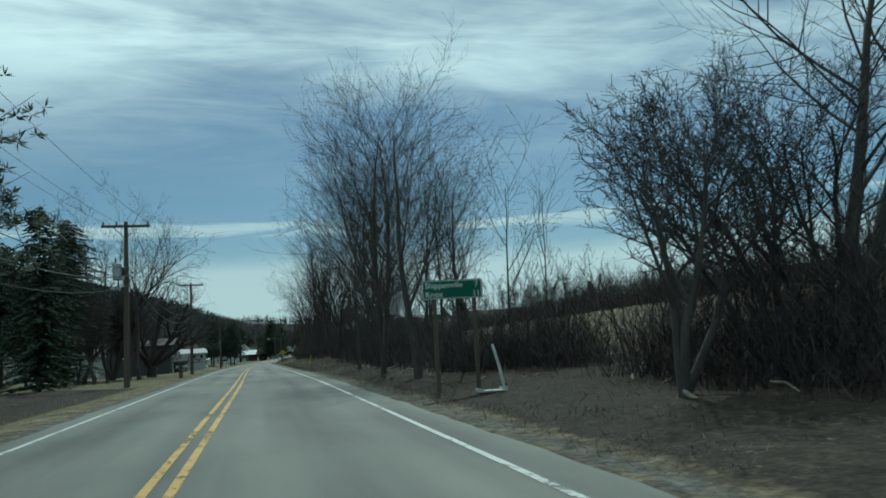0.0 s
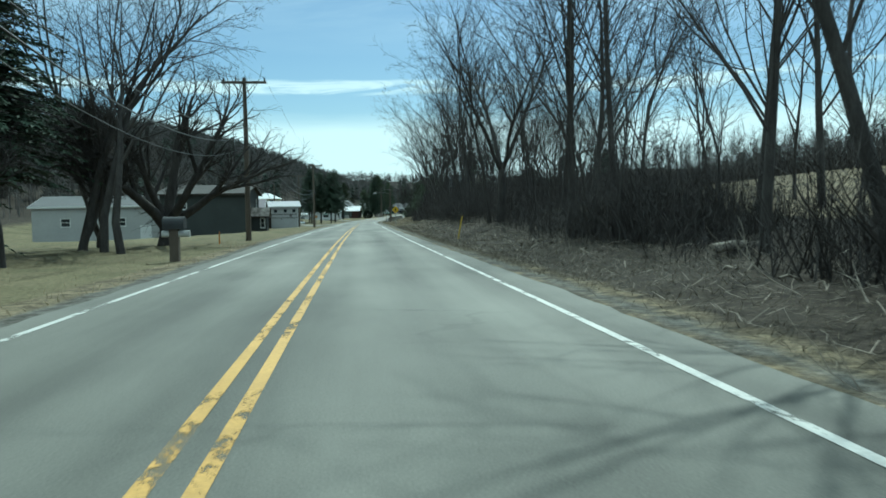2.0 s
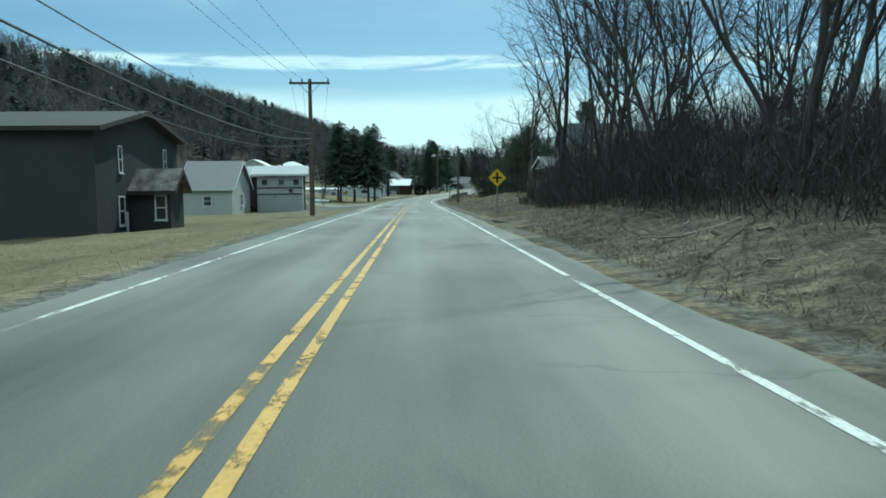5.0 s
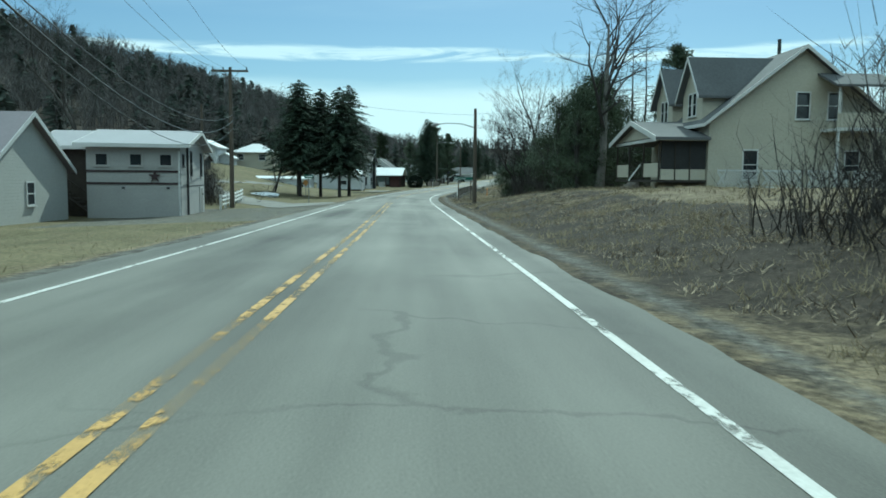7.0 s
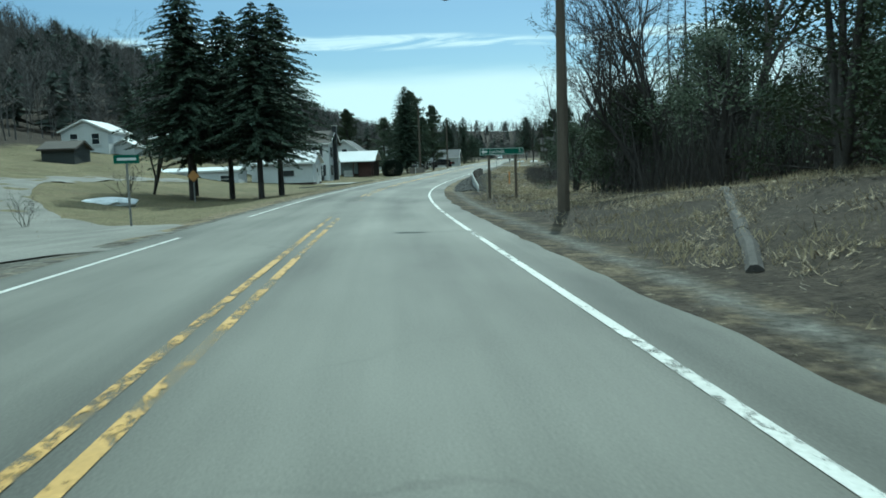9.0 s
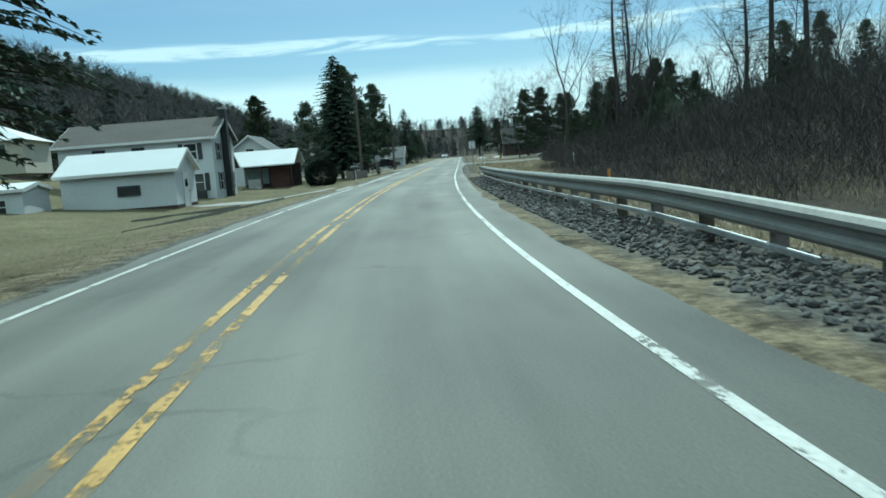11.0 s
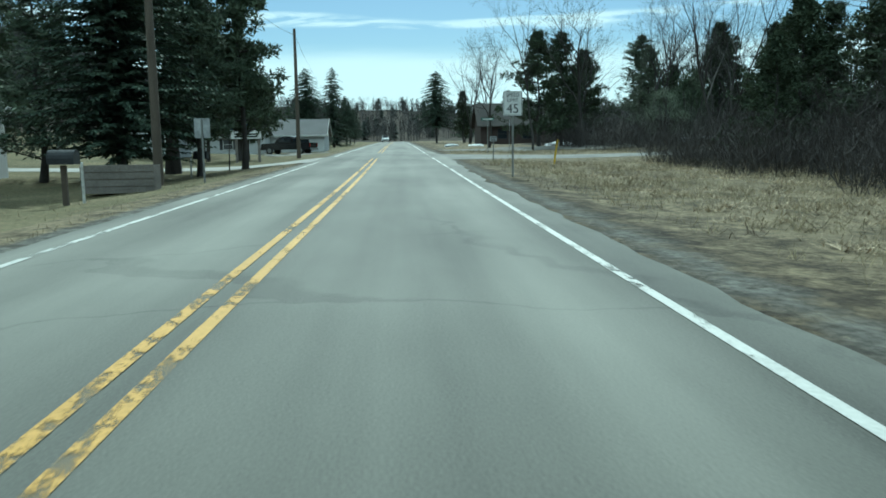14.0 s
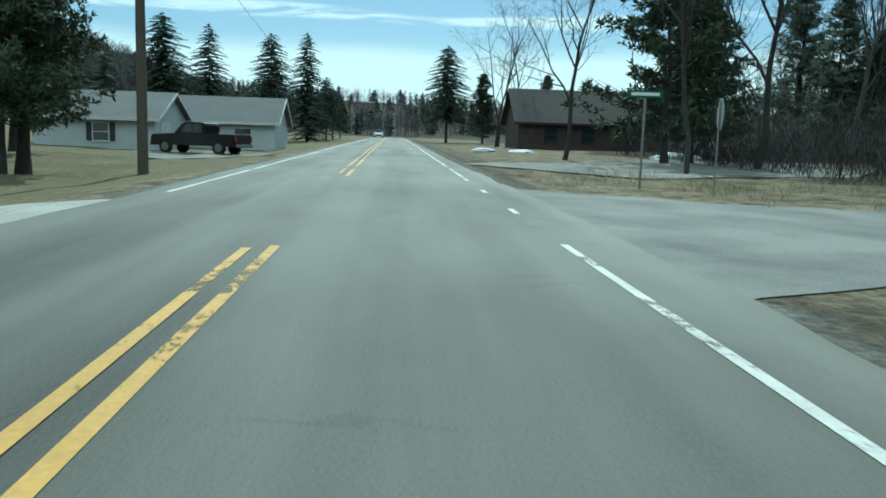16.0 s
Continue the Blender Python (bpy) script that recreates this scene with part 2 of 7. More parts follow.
def ground_material():
    """Straw-coloured winter grass over brown earth, with green-grey patches and leaf litter."""
    m = bpy.data.materials.new("winter_grass")
    m.use_nodes = True
    nt = m.node_tree
    ln = nt.links.new
    b = nt.nodes["Principled BSDF"]
    b.inputs["Roughness"].default_value = 0.95
    b.inputs["Specular IOR Level"].default_value = 0.1
    geo = nt.nodes.new("ShaderNodeNewGeometry")
    att = nt.nodes.new("ShaderNodeAttribute")
    att.attribute_name = "cover"

    def noise_of(scale, detail=5, rough=0.6):
        n = nt.nodes.new("ShaderNodeTexNoise")
        n.inputs["Scale"].default_value, n.inputs["Detail"].default_value, n.inputs["Roughness"].default_value = scale, detail, rough
        ln(geo.outputs["Position"], n.inputs[0])
        r = nt.nodes.new("ShaderNodeMapRange")
        r.inputs["From Min"].default_value, r.inputs["From Max"].default_value = 0.33, 0.67
        ln(n.outputs[0], r.inputs[0])
        return n.outputs[0], r.outputs[0]

    def blend(f, a, c, kind="MIX"):
        n = nt.nodes.new("ShaderNodeMix")
        n.data_type, n.blend_type = "RGBA", kind
        for i, v in ((0, f), (6, a), (7, c)):
            if isinstance(v, (int, float)):
                n.inputs[i].default_value = v
            elif isinstance(v, tuple):
                n.inputs[i].default_value = (*v, 1)
            else:
                ln(v, n.inputs[i])
        return n.outputs[2]

    patch, fine, mid = noise_of(0.35)[1], noise_of(9.0, 6, 0.7)[1], noise_of(2.0)[1]
    grass = blend(patch, (0.265, 0.218, 0.142), (0.165, 0.136, 0.088))
    grass = blend(mid, grass, (0.15, 0.124, 0.082))
    # dark earth patches that also paint in the shade of small hollows
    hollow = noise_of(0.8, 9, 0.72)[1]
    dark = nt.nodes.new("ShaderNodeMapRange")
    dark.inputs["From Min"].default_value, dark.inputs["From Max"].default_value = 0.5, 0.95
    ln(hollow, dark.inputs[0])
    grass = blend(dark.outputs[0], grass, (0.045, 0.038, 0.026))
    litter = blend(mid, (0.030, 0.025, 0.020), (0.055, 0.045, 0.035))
    gravel = blend(mid, (0.085, 0.082, 0.072), (0.15, 0.145, 0.13))
    sep = nt.nodes.new("ShaderNodeSeparateColor")
    ln(att.outputs["Color"], sep.inputs[0])

    def ragged(src):
        add = nt.nodes.new("ShaderNodeMath")
        ln(src, add.inputs[0])
        sub = nt.nodes.new("ShaderNodeMath")
        sub.operation = "MULTIPLY_ADD"
        ln(noise_of(1.3, 6, 0.7)[0], sub.inputs[0])
        sub.inputs[1].default_value, sub.inputs[2].default_value = 0.9, -0.45
        ln(sub.outputs[0], add.inputs[1])
        r = nt.nodes.new("ShaderNodeMapRange")
        r.inputs["From Min"].default_value, r.inputs["From Max"].default_value = 0.35, 0.65
        ln(add.outputs[0], r.inputs[0])
        return r.outputs[0]

    lawn = blend(patch, (0.165, 0.143, 0.085), (0.105, 0.096, 0.054))
    lawn = blend(dark.outputs[0], lawn, (0.135, 0.112, 0.070))
    grass = blend(ragged(sep.outputs[2]), grass, lawn)
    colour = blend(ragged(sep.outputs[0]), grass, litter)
    colour = blend(ragged(sep.outputs[1]), colour, gravel)
    # dark noise paints in the shade between clumps; pale flecks are broken stalks
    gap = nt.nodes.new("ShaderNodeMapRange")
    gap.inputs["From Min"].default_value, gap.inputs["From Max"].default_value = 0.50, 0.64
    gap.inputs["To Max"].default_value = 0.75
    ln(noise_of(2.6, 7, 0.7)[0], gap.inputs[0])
    fleck = nt.nodes.new("ShaderNodeMapRange")
    fleck.inputs["From Min"].default_value, fleck.inputs["From Max"].default_value = 0.60, 0.70
    fleck.inputs["To Max"].default_value = 0.7
    ln(noise_of(7.0, 7, 0.75)[0], fleck.inputs[0])
    wild = nt.nodes.new("ShaderNodeMath")
    wild.operation = "SUBTRACT"
    wild.inputs[0].default_value = 1.0
    ln(sep.outputs[2], wild.inputs[1])
    gap_shade, flecks = nt.nodes.new("ShaderNodeMath"), nt.nodes.new("ShaderNodeMath")
    gap_shade.operation = flecks.operation = "MULTIPLY"
    ln(wild.outputs[0], gap_shade.inputs[0])
    ln(gap.outputs[0], gap_shade.inputs[1])
    ln(wild.outputs[0], flecks.inputs[0])
    ln(fleck.outputs[0], flecks.inputs[1])
    colour = blend(gap_shade.outputs[0], colour, (0.036, 0.030, 0.022))
    colour = blend(flecks.outputs[0], colour, (0.31, 0.275, 0.20))
    tone = nt.nodes.new("ShaderNodeMapRange")
    tone.inputs["To Min"].default_value, tone.inputs["To Max"].default_value = 0.5, 1.45
    ln(fine, tone.inputs[0])
    colour = blend(1.0, colour, tone.outputs[0], "MULTIPLY")
    ln(colour, b.inputs["Base Color"])
    bp = nt.nodes.new("ShaderNodeBump")
    bp.inputs["Strength"].default_value, bp.inputs["Distance"].default_value = 0.7, 0.06
    ln(noise_of(14, 4)[0], bp.inputs["Height"])
    ln(bp.outputs[0], b.inputs["Normal"])
    return m


ASPHALT = road_material()
YELLOW_PAINT = paint_material("yellow_road_paint", (0.50, 0.30, 0.075), 0.545)
FADED_YELLOW = paint_material("faded_yellow_paint", (0.46, 0.29, 0.09), 0.47)
WHITE_PAINT = paint_material("white_road_paint", (0.52, 0.52, 0.49), 0.555)
GROUND = ground_material()
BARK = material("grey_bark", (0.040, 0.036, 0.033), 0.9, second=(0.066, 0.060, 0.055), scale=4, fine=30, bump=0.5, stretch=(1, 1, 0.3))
TWIG = material("twig_bark", (0.056, 0.050, 0.046), 0.9, scale=2, fine=20, bump=0.0, island=0.3)
# far twigs: lighter than the near ones, distance haze put into the colour
HAZED_TWIG = material("hazed_far_twigs", (0.115, 0.108, 0.102), 0.95, scale=0.05, fine=2, bump=0.0, island=0.4)
NEEDLES = material("spruce_needles", (0.052, 0.074, 0.052), 0.75, second=(0.074, 0.098, 0.066), scale=0.8, fine=14, bump=0.0, island=0.35, spec=0.15)
# paler copy of the needles, with haze over the hillside mixed into its colour
HAZED_NEEDLES = material("hazed_far_needles", (0.062, 0.075, 0.062), 0.85, second=(0.082, 0.092, 0.078), scale=0.1, fine=3, bump=0.0, island=0.3, spec=0.05)
PINE = material("pine_needles", (0.056, 0.074, 0.046), 0.75, second=(0.078, 0.096, 0.058), scale=0.6, fine=12, bump=0.0, island=0.35, spec=0.15)
POLE_WOOD = material("weathered_pole", (0.11, 0.09, 0.07), 0.85, scale=1, fine=25, bump=0.3, stretch=(6, 6, 0.6))
GREY_WOOD = material("grey_wood", (0.20, 0.18, 0.16), 0.85, scale=2, fine=25, bump=0.3)
STEEL = material("galvanised_steel", (0.23, 0.232, 0.22), 0.65, 0.35, scale=2.5, fine=20, bump=0.05, spread=0.15)
DARK_STEEL = material("dark_steel", (0.06, 0.06, 0.06), 0.5, 0.4, bump=0.05)
WIRE = material("wire", (0.02, 0.02, 0.02), 0.5, bump=0.0)
GREEN_SIGN = material("green_sign_sheeting", (0.012, 0.11, 0.07), 0.45, scale=1.2, fine=8, bump=0.0, spread=0.12)
WHITE_SIGN = material("white_sign_sheeting", (0.70, 0.70, 0.68), 0.45, scale=1.2, fine=8, bump=0.0, spread=0.08)
YELLOW_SIGN = material("yellow_sign_sheeting", (0.68, 0.43, 0.02), 0.45, scale=1.2, fine=8, bump=0.0, spread=0.08)
BLACK_INK = material("black_sign_ink", (0.015, 0.015, 0.015), 0.5, bump=0.0)
SIGN_BACK = material("bare_sign_back", (0.38, 0.39, 0.39), 0.45, 0.5, scale=2, fine=9, bump=0.02)
WHITE_TRIM = material("white_trim_paint", (0.60, 0.60, 0.58), 0.55, scale=1.2, fine=12, bump=0.05, spread=0.08)
GLASS = glass("window_glass")
STONE = material("riprap_stone", (0.06, 0.059, 0.056), 0.9, second=(0.115, 0.112, 0.106), scale=3, fine=18, bump=0.5, island=0.35)
STRAW = material("dry_grass_blades", (0.29, 0.25, 0.165), 0.9, second=(0.19, 0.163, 0.105), scale=0.5, fine=5, bump=0.0, island=0.4, spec=0.1)
# thin blades let the light through
_nt = STRAW.node_tree
_b = _nt.nodes["Principled BSDF"]
_thin = _nt.nodes.new("ShaderNodeBsdfTranslucent")
_both = _nt.nodes.new("ShaderNodeMixShader")
_both.inputs[0].default_value = 0.45
_nt.links.new(_b.inputs["Base Color"].links[0].from_socket, _thin.inputs[0])
_nt.links.new(_b.outputs[0], _both.inputs[1])
_nt.links.new(_thin.outputs[0], _both.inputs[2])
_nt.links.new(_both.outputs[0], _nt.nodes["Material Output"].inputs[0])
LITTER = material("dead_stems", (0.115, 0.09, 0.065), 0.9, second=(0.17, 0.14, 0.1), scale=0.5, fine=5, bump=0.0, island=0.4, spec=0.1)
DEADWOOD = material("pale_deadwood", (0.27, 0.235, 0.19), 0.85, scale=3, fine=25, bump=0.3)

# ---- builders ----
def mesh_of(name, verts, faces, mat, smooth=False):
    me = bpy.data.meshes.new(name)
    me.from_pydata([tuple(v) for v in verts], [], faces)
    me.materials.append(mat)
    if smooth:
        me.polygons.foreach_set("use_smooth", [True] * len(me.polygons))
    me.update()
    return me


def part(name, data, parent, label="", m=None):
    """One mesh object under a thing or a part; data is a mesh, or a bmesh with its material."""
    if isinstance(data, tuple):
        bm, mat = data
        me = bpy.data.meshes.new(name)
        bmesh.ops.recalc_face_normals(bm, faces=bm.faces)
        bm.to_mesh(me)
        bm.free()
        me.materials.append(mat)
        data = me
    ob = new(name, data)
    ob.parent = parent
    if m is not None:
        ob.matrix_basis = m
    if label:
        tagged(ob, label)
    return ob


def thing(name, label, category, m, group="", kind=""):
    ob = new(name)
    ob.empty_display_size = 0.2
    ob.matrix_basis = m
    return tagged(ob, label, category, group, kind)


def box(bm, x0, x1, y0, y1, z0, z1, bevel=0.0):
    """A box between two corners added to bm, its edges chamfered by bevel."""
    r = bmesh.ops.create_cube(bm, size=1.0, matrix=Matrix.LocRotScale(((x0 + x1) / 2, (y0 + y1) / 2, (z0 + z1) / 2), None, (x1 - x0, y1 - y0, z1 - z0)))
    if bevel:
        edges = {e for v in r["verts"] for e in v.link_edges}
        bmesh.ops.bevel(bm, geom=list(edges), offset=bevel, segments=1, affect="EDGES")
    return bm


def boxes(*spans, bevel=0.0):
    bm = bmesh.new()
    for s in spans:
        box(bm, *s, bevel=bevel)
    return bm


def tube(points, radii, sides=6, cap=True):
    """A tapered tube along points."""
    bm = bmesh.new()
    rings = []
    pts = [Vector(p) for p in points]
    for i, p in enumerate(pts):
        d = (pts[min(i + 1, len(pts) - 1)] - pts[max(i - 1, 0)]).normalized()
        a = d.cross(Vector((0.31, 0.17, 0.93)) if abs(d.z) < 0.9 else Vector((1, 0, 0))).normalized()
        b = d.cross(a)
        rings.append([bm.verts.new(p + radii[i] * (math.cos(q) * a + math.sin(q) * b)) for q in (2 * math.pi * k / sides for k in range(sides))])
    for r0, r1 in zip(rings, rings[1:]):
        for k in range(sides):
            bm.faces.new((r0[k], r0[(k + 1) % sides], r1[(k + 1) % sides], r1[k]))
    if cap:
        bm.faces.new(rings[0][::-1])
        bm.faces.new(rings[-1])
    return bm


def prism(profile, x0, x1, axis="x"):
    """A profile of (a, z) pairs pushed along x (a is y) or along y (a is x)."""
    bm = bmesh.new()
    ends = []
    for c in (x0, x1):
        ends.append([bm.verts.new((c, a, z) if axis == "x" else (a, c, z)) for a, z in profile])
    bm.faces.new(ends[0])
    bm.faces.new(ends[1][::-1])
    n = len(profile)
    for k in range(n):
        bm.faces.new((ends[0][k], ends[1][k], ends[1][(k + 1) % n], ends[0][(k + 1) % n]))
    return bm


def lettering(name, text, size, parent, m, mat, label="", align="CENTER"):
    """Built-in lettering turned into a mesh, flat in the thing's xz plane."""
    cu = bpy.data.curves.new(name, "FONT")
    cu.body, cu.size, cu.align_x, cu.align_y, cu.extrude = text, size, align, "CENTER", 0.002
    tmp = bpy.data.objects.new(name, cu)
    scene.collection.objects.link(tmp)
    bpy.context.view_layer.update()
    me = bpy.data.meshes.new_from_object(tmp.evaluated_get(bpy.context.evaluated_depsgraph_get()))
    bpy.data.objects.remove(tmp)
    bpy.data.curves.remove(cu)
    me.materials.clear()
    me.materials.append(mat)
    return part(name, me, parent, label, m @ pose(0, 0, 0, 90, 0, 0))


# ---- the lie of the land ----
LINE_Y = np.arange(-90.0, 1300.0, 1.0)
_k = np.exp(-0.5 * (np.arange(-24, 25) / 4.5) ** 2)
_k /= _k.sum()


def smooth_line(ys, vs):
    v = np.interp(np.arange(-140.0, 1351.0), ys, vs)
    v = np.convolve(np.pad(v, 24, mode="edge"), _k, mode="valid")
    return np.interp(LINE_Y, np.arange(-140.0, 1351.0), v)


CENTRE_X = smooth_line([-140, 0, 11, 34, 70, 97, 142, 151, 180, 190, 198, 204.5, 209, 215, 223.4, 232.4, 237.5, 251, 269, 287, 296, 560, 700, 1350],
                       [-0.95, -0.95, -0.97, -1.05, -1.50, -1.62, -1.68, -1.70, -1.92, -1.95, -1.75, -1.36, -0.92, -0.25, 0.79, 2.05, 2.86, 5.12, 8.42, 11.76, 13.40, 62, 84, 150])
ROAD_Z = smooth_line([-140, 0, 28, 46, 64, 82, 95, 133, 146, 187, 200, 218, 237, 255, 273, 290, 350, 450, 560, 700, 1350],
                     [0, -0.02, -0.05, -0.11, -0.25, -0.38, -0.47, -0.81, -0.98, -1.30, -1.27, -1.21, -1.13, -0.99, -0.79, -0.56, 0.2, 1.3, 2.0, 2.2, 2.2])


LINE_D = smooth_line([-140, 70, 97, 142, 160, 200, 212, 225, 236, 1350], [3.31, 3.31, 3.12, 3.12, 3.02, 2.92, 3.0, 3.2, 3.36, 3.36])


LINE_L = smooth_line([-140, 70, 100, 155, 178, 203, 217, 232, 247, 256, 265, 282, 1350], [-2.72, -2.75, -2.83, -2.92, -2.88, -2.36, -2.38, -2.45, -2.3, -2.38, -2.64, -2.62, -2.7])
EDGE_L = LINE_L - smooth_line([-140, 62, 76, 98, 122, 158, 178, 205, 1350], [0.45, 0.48, 0.85, 0.55, 0.85, 0.82, 0.66, 0.48, 0.46])


def line_l(y):
    """How far the left-hand edge line lies from the road's middle."""
    return float(np.interp(y, LINE_Y, LINE_L))


def edge_l(y):
    """How far the left-hand edge of the asphalt lies from the road's middle."""
    return float(np.interp(y, LINE_Y, EDGE_L))


CENTRE_OFF = smooth_line([-140, 256, 272, 300, 345, 1350], [0, 0, 0.12, 0.12, 0, 0])
SHOULDER = smooth_line([-140, 250, 266, 283, 291, 314, 322, 1350], [0.68, 0.68, 0.52, 0.52, 0.85, 0.85, 0.6, 0.6])


def line_c(y):
    """How far the double line lies from the road's middle."""
    return float(np.interp(y, LINE_Y, CENTRE_OFF))


def line_d(y):
    """How far the right-hand edge line lies from the road's middle."""
    return float(np.interp(y, LINE_Y, LINE_D))


def centre(y):
    return float(np.interp(y, LINE_Y, CENTRE_X))


def road_z(y):
    return float(np.interp(y, LINE_Y, ROAD_Z))


def heading(y):
    return math.atan2(centre(y + 1) - centre(y - 1), 2.0)


D_STOPS = [-2500, -400, -150, -110, -85, -60, -40, -30, -20, -12, -8, -5, -4, 4, 4.6, 5.5, 7, 9, 11, 14, 20, 35, 60, 100, 200, 400, 2500]
LAND = [
    # y, then the height over the road at each of D_STOPS
    (-90, 30, 30, 26, 16, 8, 4, 1.5, .5, 0, -.1, -.1, -.08, -.03, -.03, -.05, -.08, -.1, -.1, 0, .3, 1.5, 4, 7, 9, 10, 12, 30),
    (12, 45, 32, 24, 15, 8, 3, 1.5, .4, -.1, -.1, -.05, -.08, -.03, -.03, -.02, .08, .16, .2, .3, .7, 1.7, 4, 7, 9, 10, 12, 30),
    (34, 45, 32, 24, 15, 8, 3, 1.5, .4, -.1, -.1, -.05, -.08, -.03, -.03, -.02, .08, .15, .2, .4, .9, 1.9, 4, 7, 9, 10, 12, 30),
    (75, 45, 32, 24, 15, 8, 3, 1.2, .2, -.2, -.15, -.1, -.08, -.03, -.03, -.04, -.02, .05, .2, .5, 1.1, 2.0, 4, 7, 9, 10, 12, 30),
    (92, 45, 32, 24, 15, 8, 3, 1, 0, -.3, -.25, -.12, -.08, -.03, -.03, -.02, .2, .6, 1.0, 1.3, 1.6, 2.2, 4, 6, 9, 10, 12, 30),
    (116, 45, 36, 28, 18, 9, 3.5, -0.8, -1.3, -0.7, -.35, -.15, -.08, -.03, -.03, 0, .2, .6, 1.0, 1.3, 1.6, 2, 3.5, 6, 9, 12, 14, 30),
    (130, 45, 36, 28, 18, 9, 3.5, -0.8, -1.3, -0.7, -.4, -.15, -.08, -.03, -.03, -.05, -.02, .25, .7, .9, 1.1, 1.4, 2, 3, 8, 14, 16, 30),
    (146, 45, 36, 28, 18, 9, 3.5, 0.2, -0.6, -0.5, -.35, -.15, -.08, -.03, -.03, -.05, .02, .4, .85, 1.0, 1.15, 1.3, 1.6, 3, 8, 15, 18, 30),
    (164, 45, 36, 28, 18, 9, 3.5, 1.5, 0, -0.5, -.4, -.2, -.1, -.03, -.03, -.05, .05, .5, 1.05, 1.2, 1.25, 1.3, 1.6, 3, 8, 15, 18, 30),
    (178, 45, 36, 28, 18, 9, 4.0, 1.8, 0.7, -.1, -.5, -.3, -.1, -.03, -.03, -.05, 0, .3, .7, .9, 1.1, 1.2, 1.5, 3, 8, 16, 18, 30),
    (192, 45, 38, 31, 21, 13, 6, 2.4, 1.4, 0.6, -.2, -.35, -.12, -.03, -.03, -.06, -.1, -.1, .0, .1, .2, .4, 1, 3, 8, 18, 20, 30),
    (206, 45, 38, 31, 21, 13, 6.5, 3.0, 2.0, 0.9, -.35, -.4, -.12, -.03, -.03, -.06, -.1, -.35, -.5, -.4, -.3, 0, 3, 8, 10, 20, 24, 30),
    (240, 45, 38, 31, 21, 13, 7, 3.2, 2.0, 0.1, -.6, -.5, -.12, -.03, -.03, -.06, -.1, -.4, -.6, -.5, -.3, 0.8, 5, 12, 12, 24, 26, 30),
    (250, 45, 38, 31, 21, 14, 8, 3.8, 2.2, -0.1, -.5, -.45, -.12, -.03, -.03, -.05, -.06, -.1, -.15, -.2, -.25, 0.6, 4, 11, 11.5, 24, 26, 30),
    (262, 45, 38, 31, 21, 14, 8, 3.6, 2.0, -0.2, -.5, -.4, -.12, -.03, -.03, -.05, -.12, -.2, -.3, -.35, -.35, 0.5, 4, 10, 11, 24, 26, 30),
    (290, 45, 42, 36, 26, 18, 8, .3, -.1, -.35, -.48, -.45, -.2, -.07, -.03, -.05, -.08, -.1, -.15, -.2, -.2, -.1, 1, 5, 8, 18, 24, 30),
    (340, 45, 44, 40, 30, 20, 8, .5, 0, -0.35, -0.55, -0.5, -0.3, -.08, -.03, -.05, -.05, -.05, 0, 0, 0, 0, .3, 1.5, 6, 16, 22, 30),
    (560, 45, 42, 34, 24, 15, 6, .5, .2, .1, .1, 0, -.05, -.03, -.03, -.05, -.05, 0, 0, 0, 0, .2, .4, 1.5, 6, 16, 22, 30),
    (660, 34, 30, 22, 13, 8, 5, 4, 3, 2, 1, 1, 1, 1, 1, 1, 1, 1, 1, 1, 1.5, 2, 3, 4, 7, 16, 22, 30),
    (860, 36, 33, 31, 30, 29, 28, 27, 27, 27, 26, 26, 26, 26, 26, 26, 26, 26, 26, 26, 26, 26, 25, 24, 22, 24, 28, 30),
    (1299, 44, 44, 42, 40, 40, 38, 38, 38, 38, 38, 38, 38, 38, 38, 38, 38, 38, 38, 38, 38, 38, 37, 36, 34, 34, 36, 36),
]
LAND_Y = np.array([r[0] for r in LAND], float)
LAND_H = np.array([r[1:] for r in LAND], float)


def land_row(y):
    return np.array([np.interp(y, LAND_Y, LAND_H[:, j]) for j in range(len(D_STOPS))])


def rough(x, y, d):
    keep = min(1.0, max(0.0, (abs(d) - 4.6) / 3.0))
    if d > 0:
        keep *= min(1.0, max(0.0, (abs(y - 303.0) - 9.5) / 4.0))
        keep *= min(1.0, max(0.1, (abs(y - 125.0) - 2.0) / 3.0)) if d < 7 else 1.0
    else:
        for mid, half in ((302.0, 6.0), (248.5, 4.5), (183.0, 8.0), (166.0, 8.0)):
            keep *= min(1.0, max(0.12, (abs(y - mid) - half) / 4.0))
    far = min(1.0, max(0.0, (abs(d) - 60) / 60.0))
    return keep * (0.15 * noise.noise((x * 0.35, y * 0.35, 0.0)) + 0.09 * noise.noise((x * 0.9, y * 0.9, 4.0))) + far * 4.0 * noise.noise((x * 0.012, y * 0.012, 9.0))


def ground_at(d, y):
    """World place on the ground, d metres to the right of the road's middle."""
    a = heading(y)
    x = centre(y) + d * math.cos(a)
    yy = y - d * math.sin(a) if abs(d) < 30 else y
    return Vector((x, yy, road_z(y) + float(np.interp(d, D_STOPS, land_row(y))) + rough(x, yy, d)))


def ground_z(x, y):
    s = y
    for _ in range(3):
        a, cx = heading(s), centre(s)
        s += (x - cx) * math.sin(a) + (y - s) * math.cos(a)
    a = heading(s)
    d = (x - centre(s)) * math.cos(a) - (y - s) * math.sin(a)
    if abs(d) >= 30:
        s, d = y, (x - centre(y)) / math.cos(heading(y))
    return road_z(s) + float(np.interp(d, D_STOPS, land_row(s))) + rough(x, y, d)


def on_ground(x, y, turn=0.0, sink=0.0):
    return pose(x, y, ground_z(x, y) - sink, 0, 0, turn)


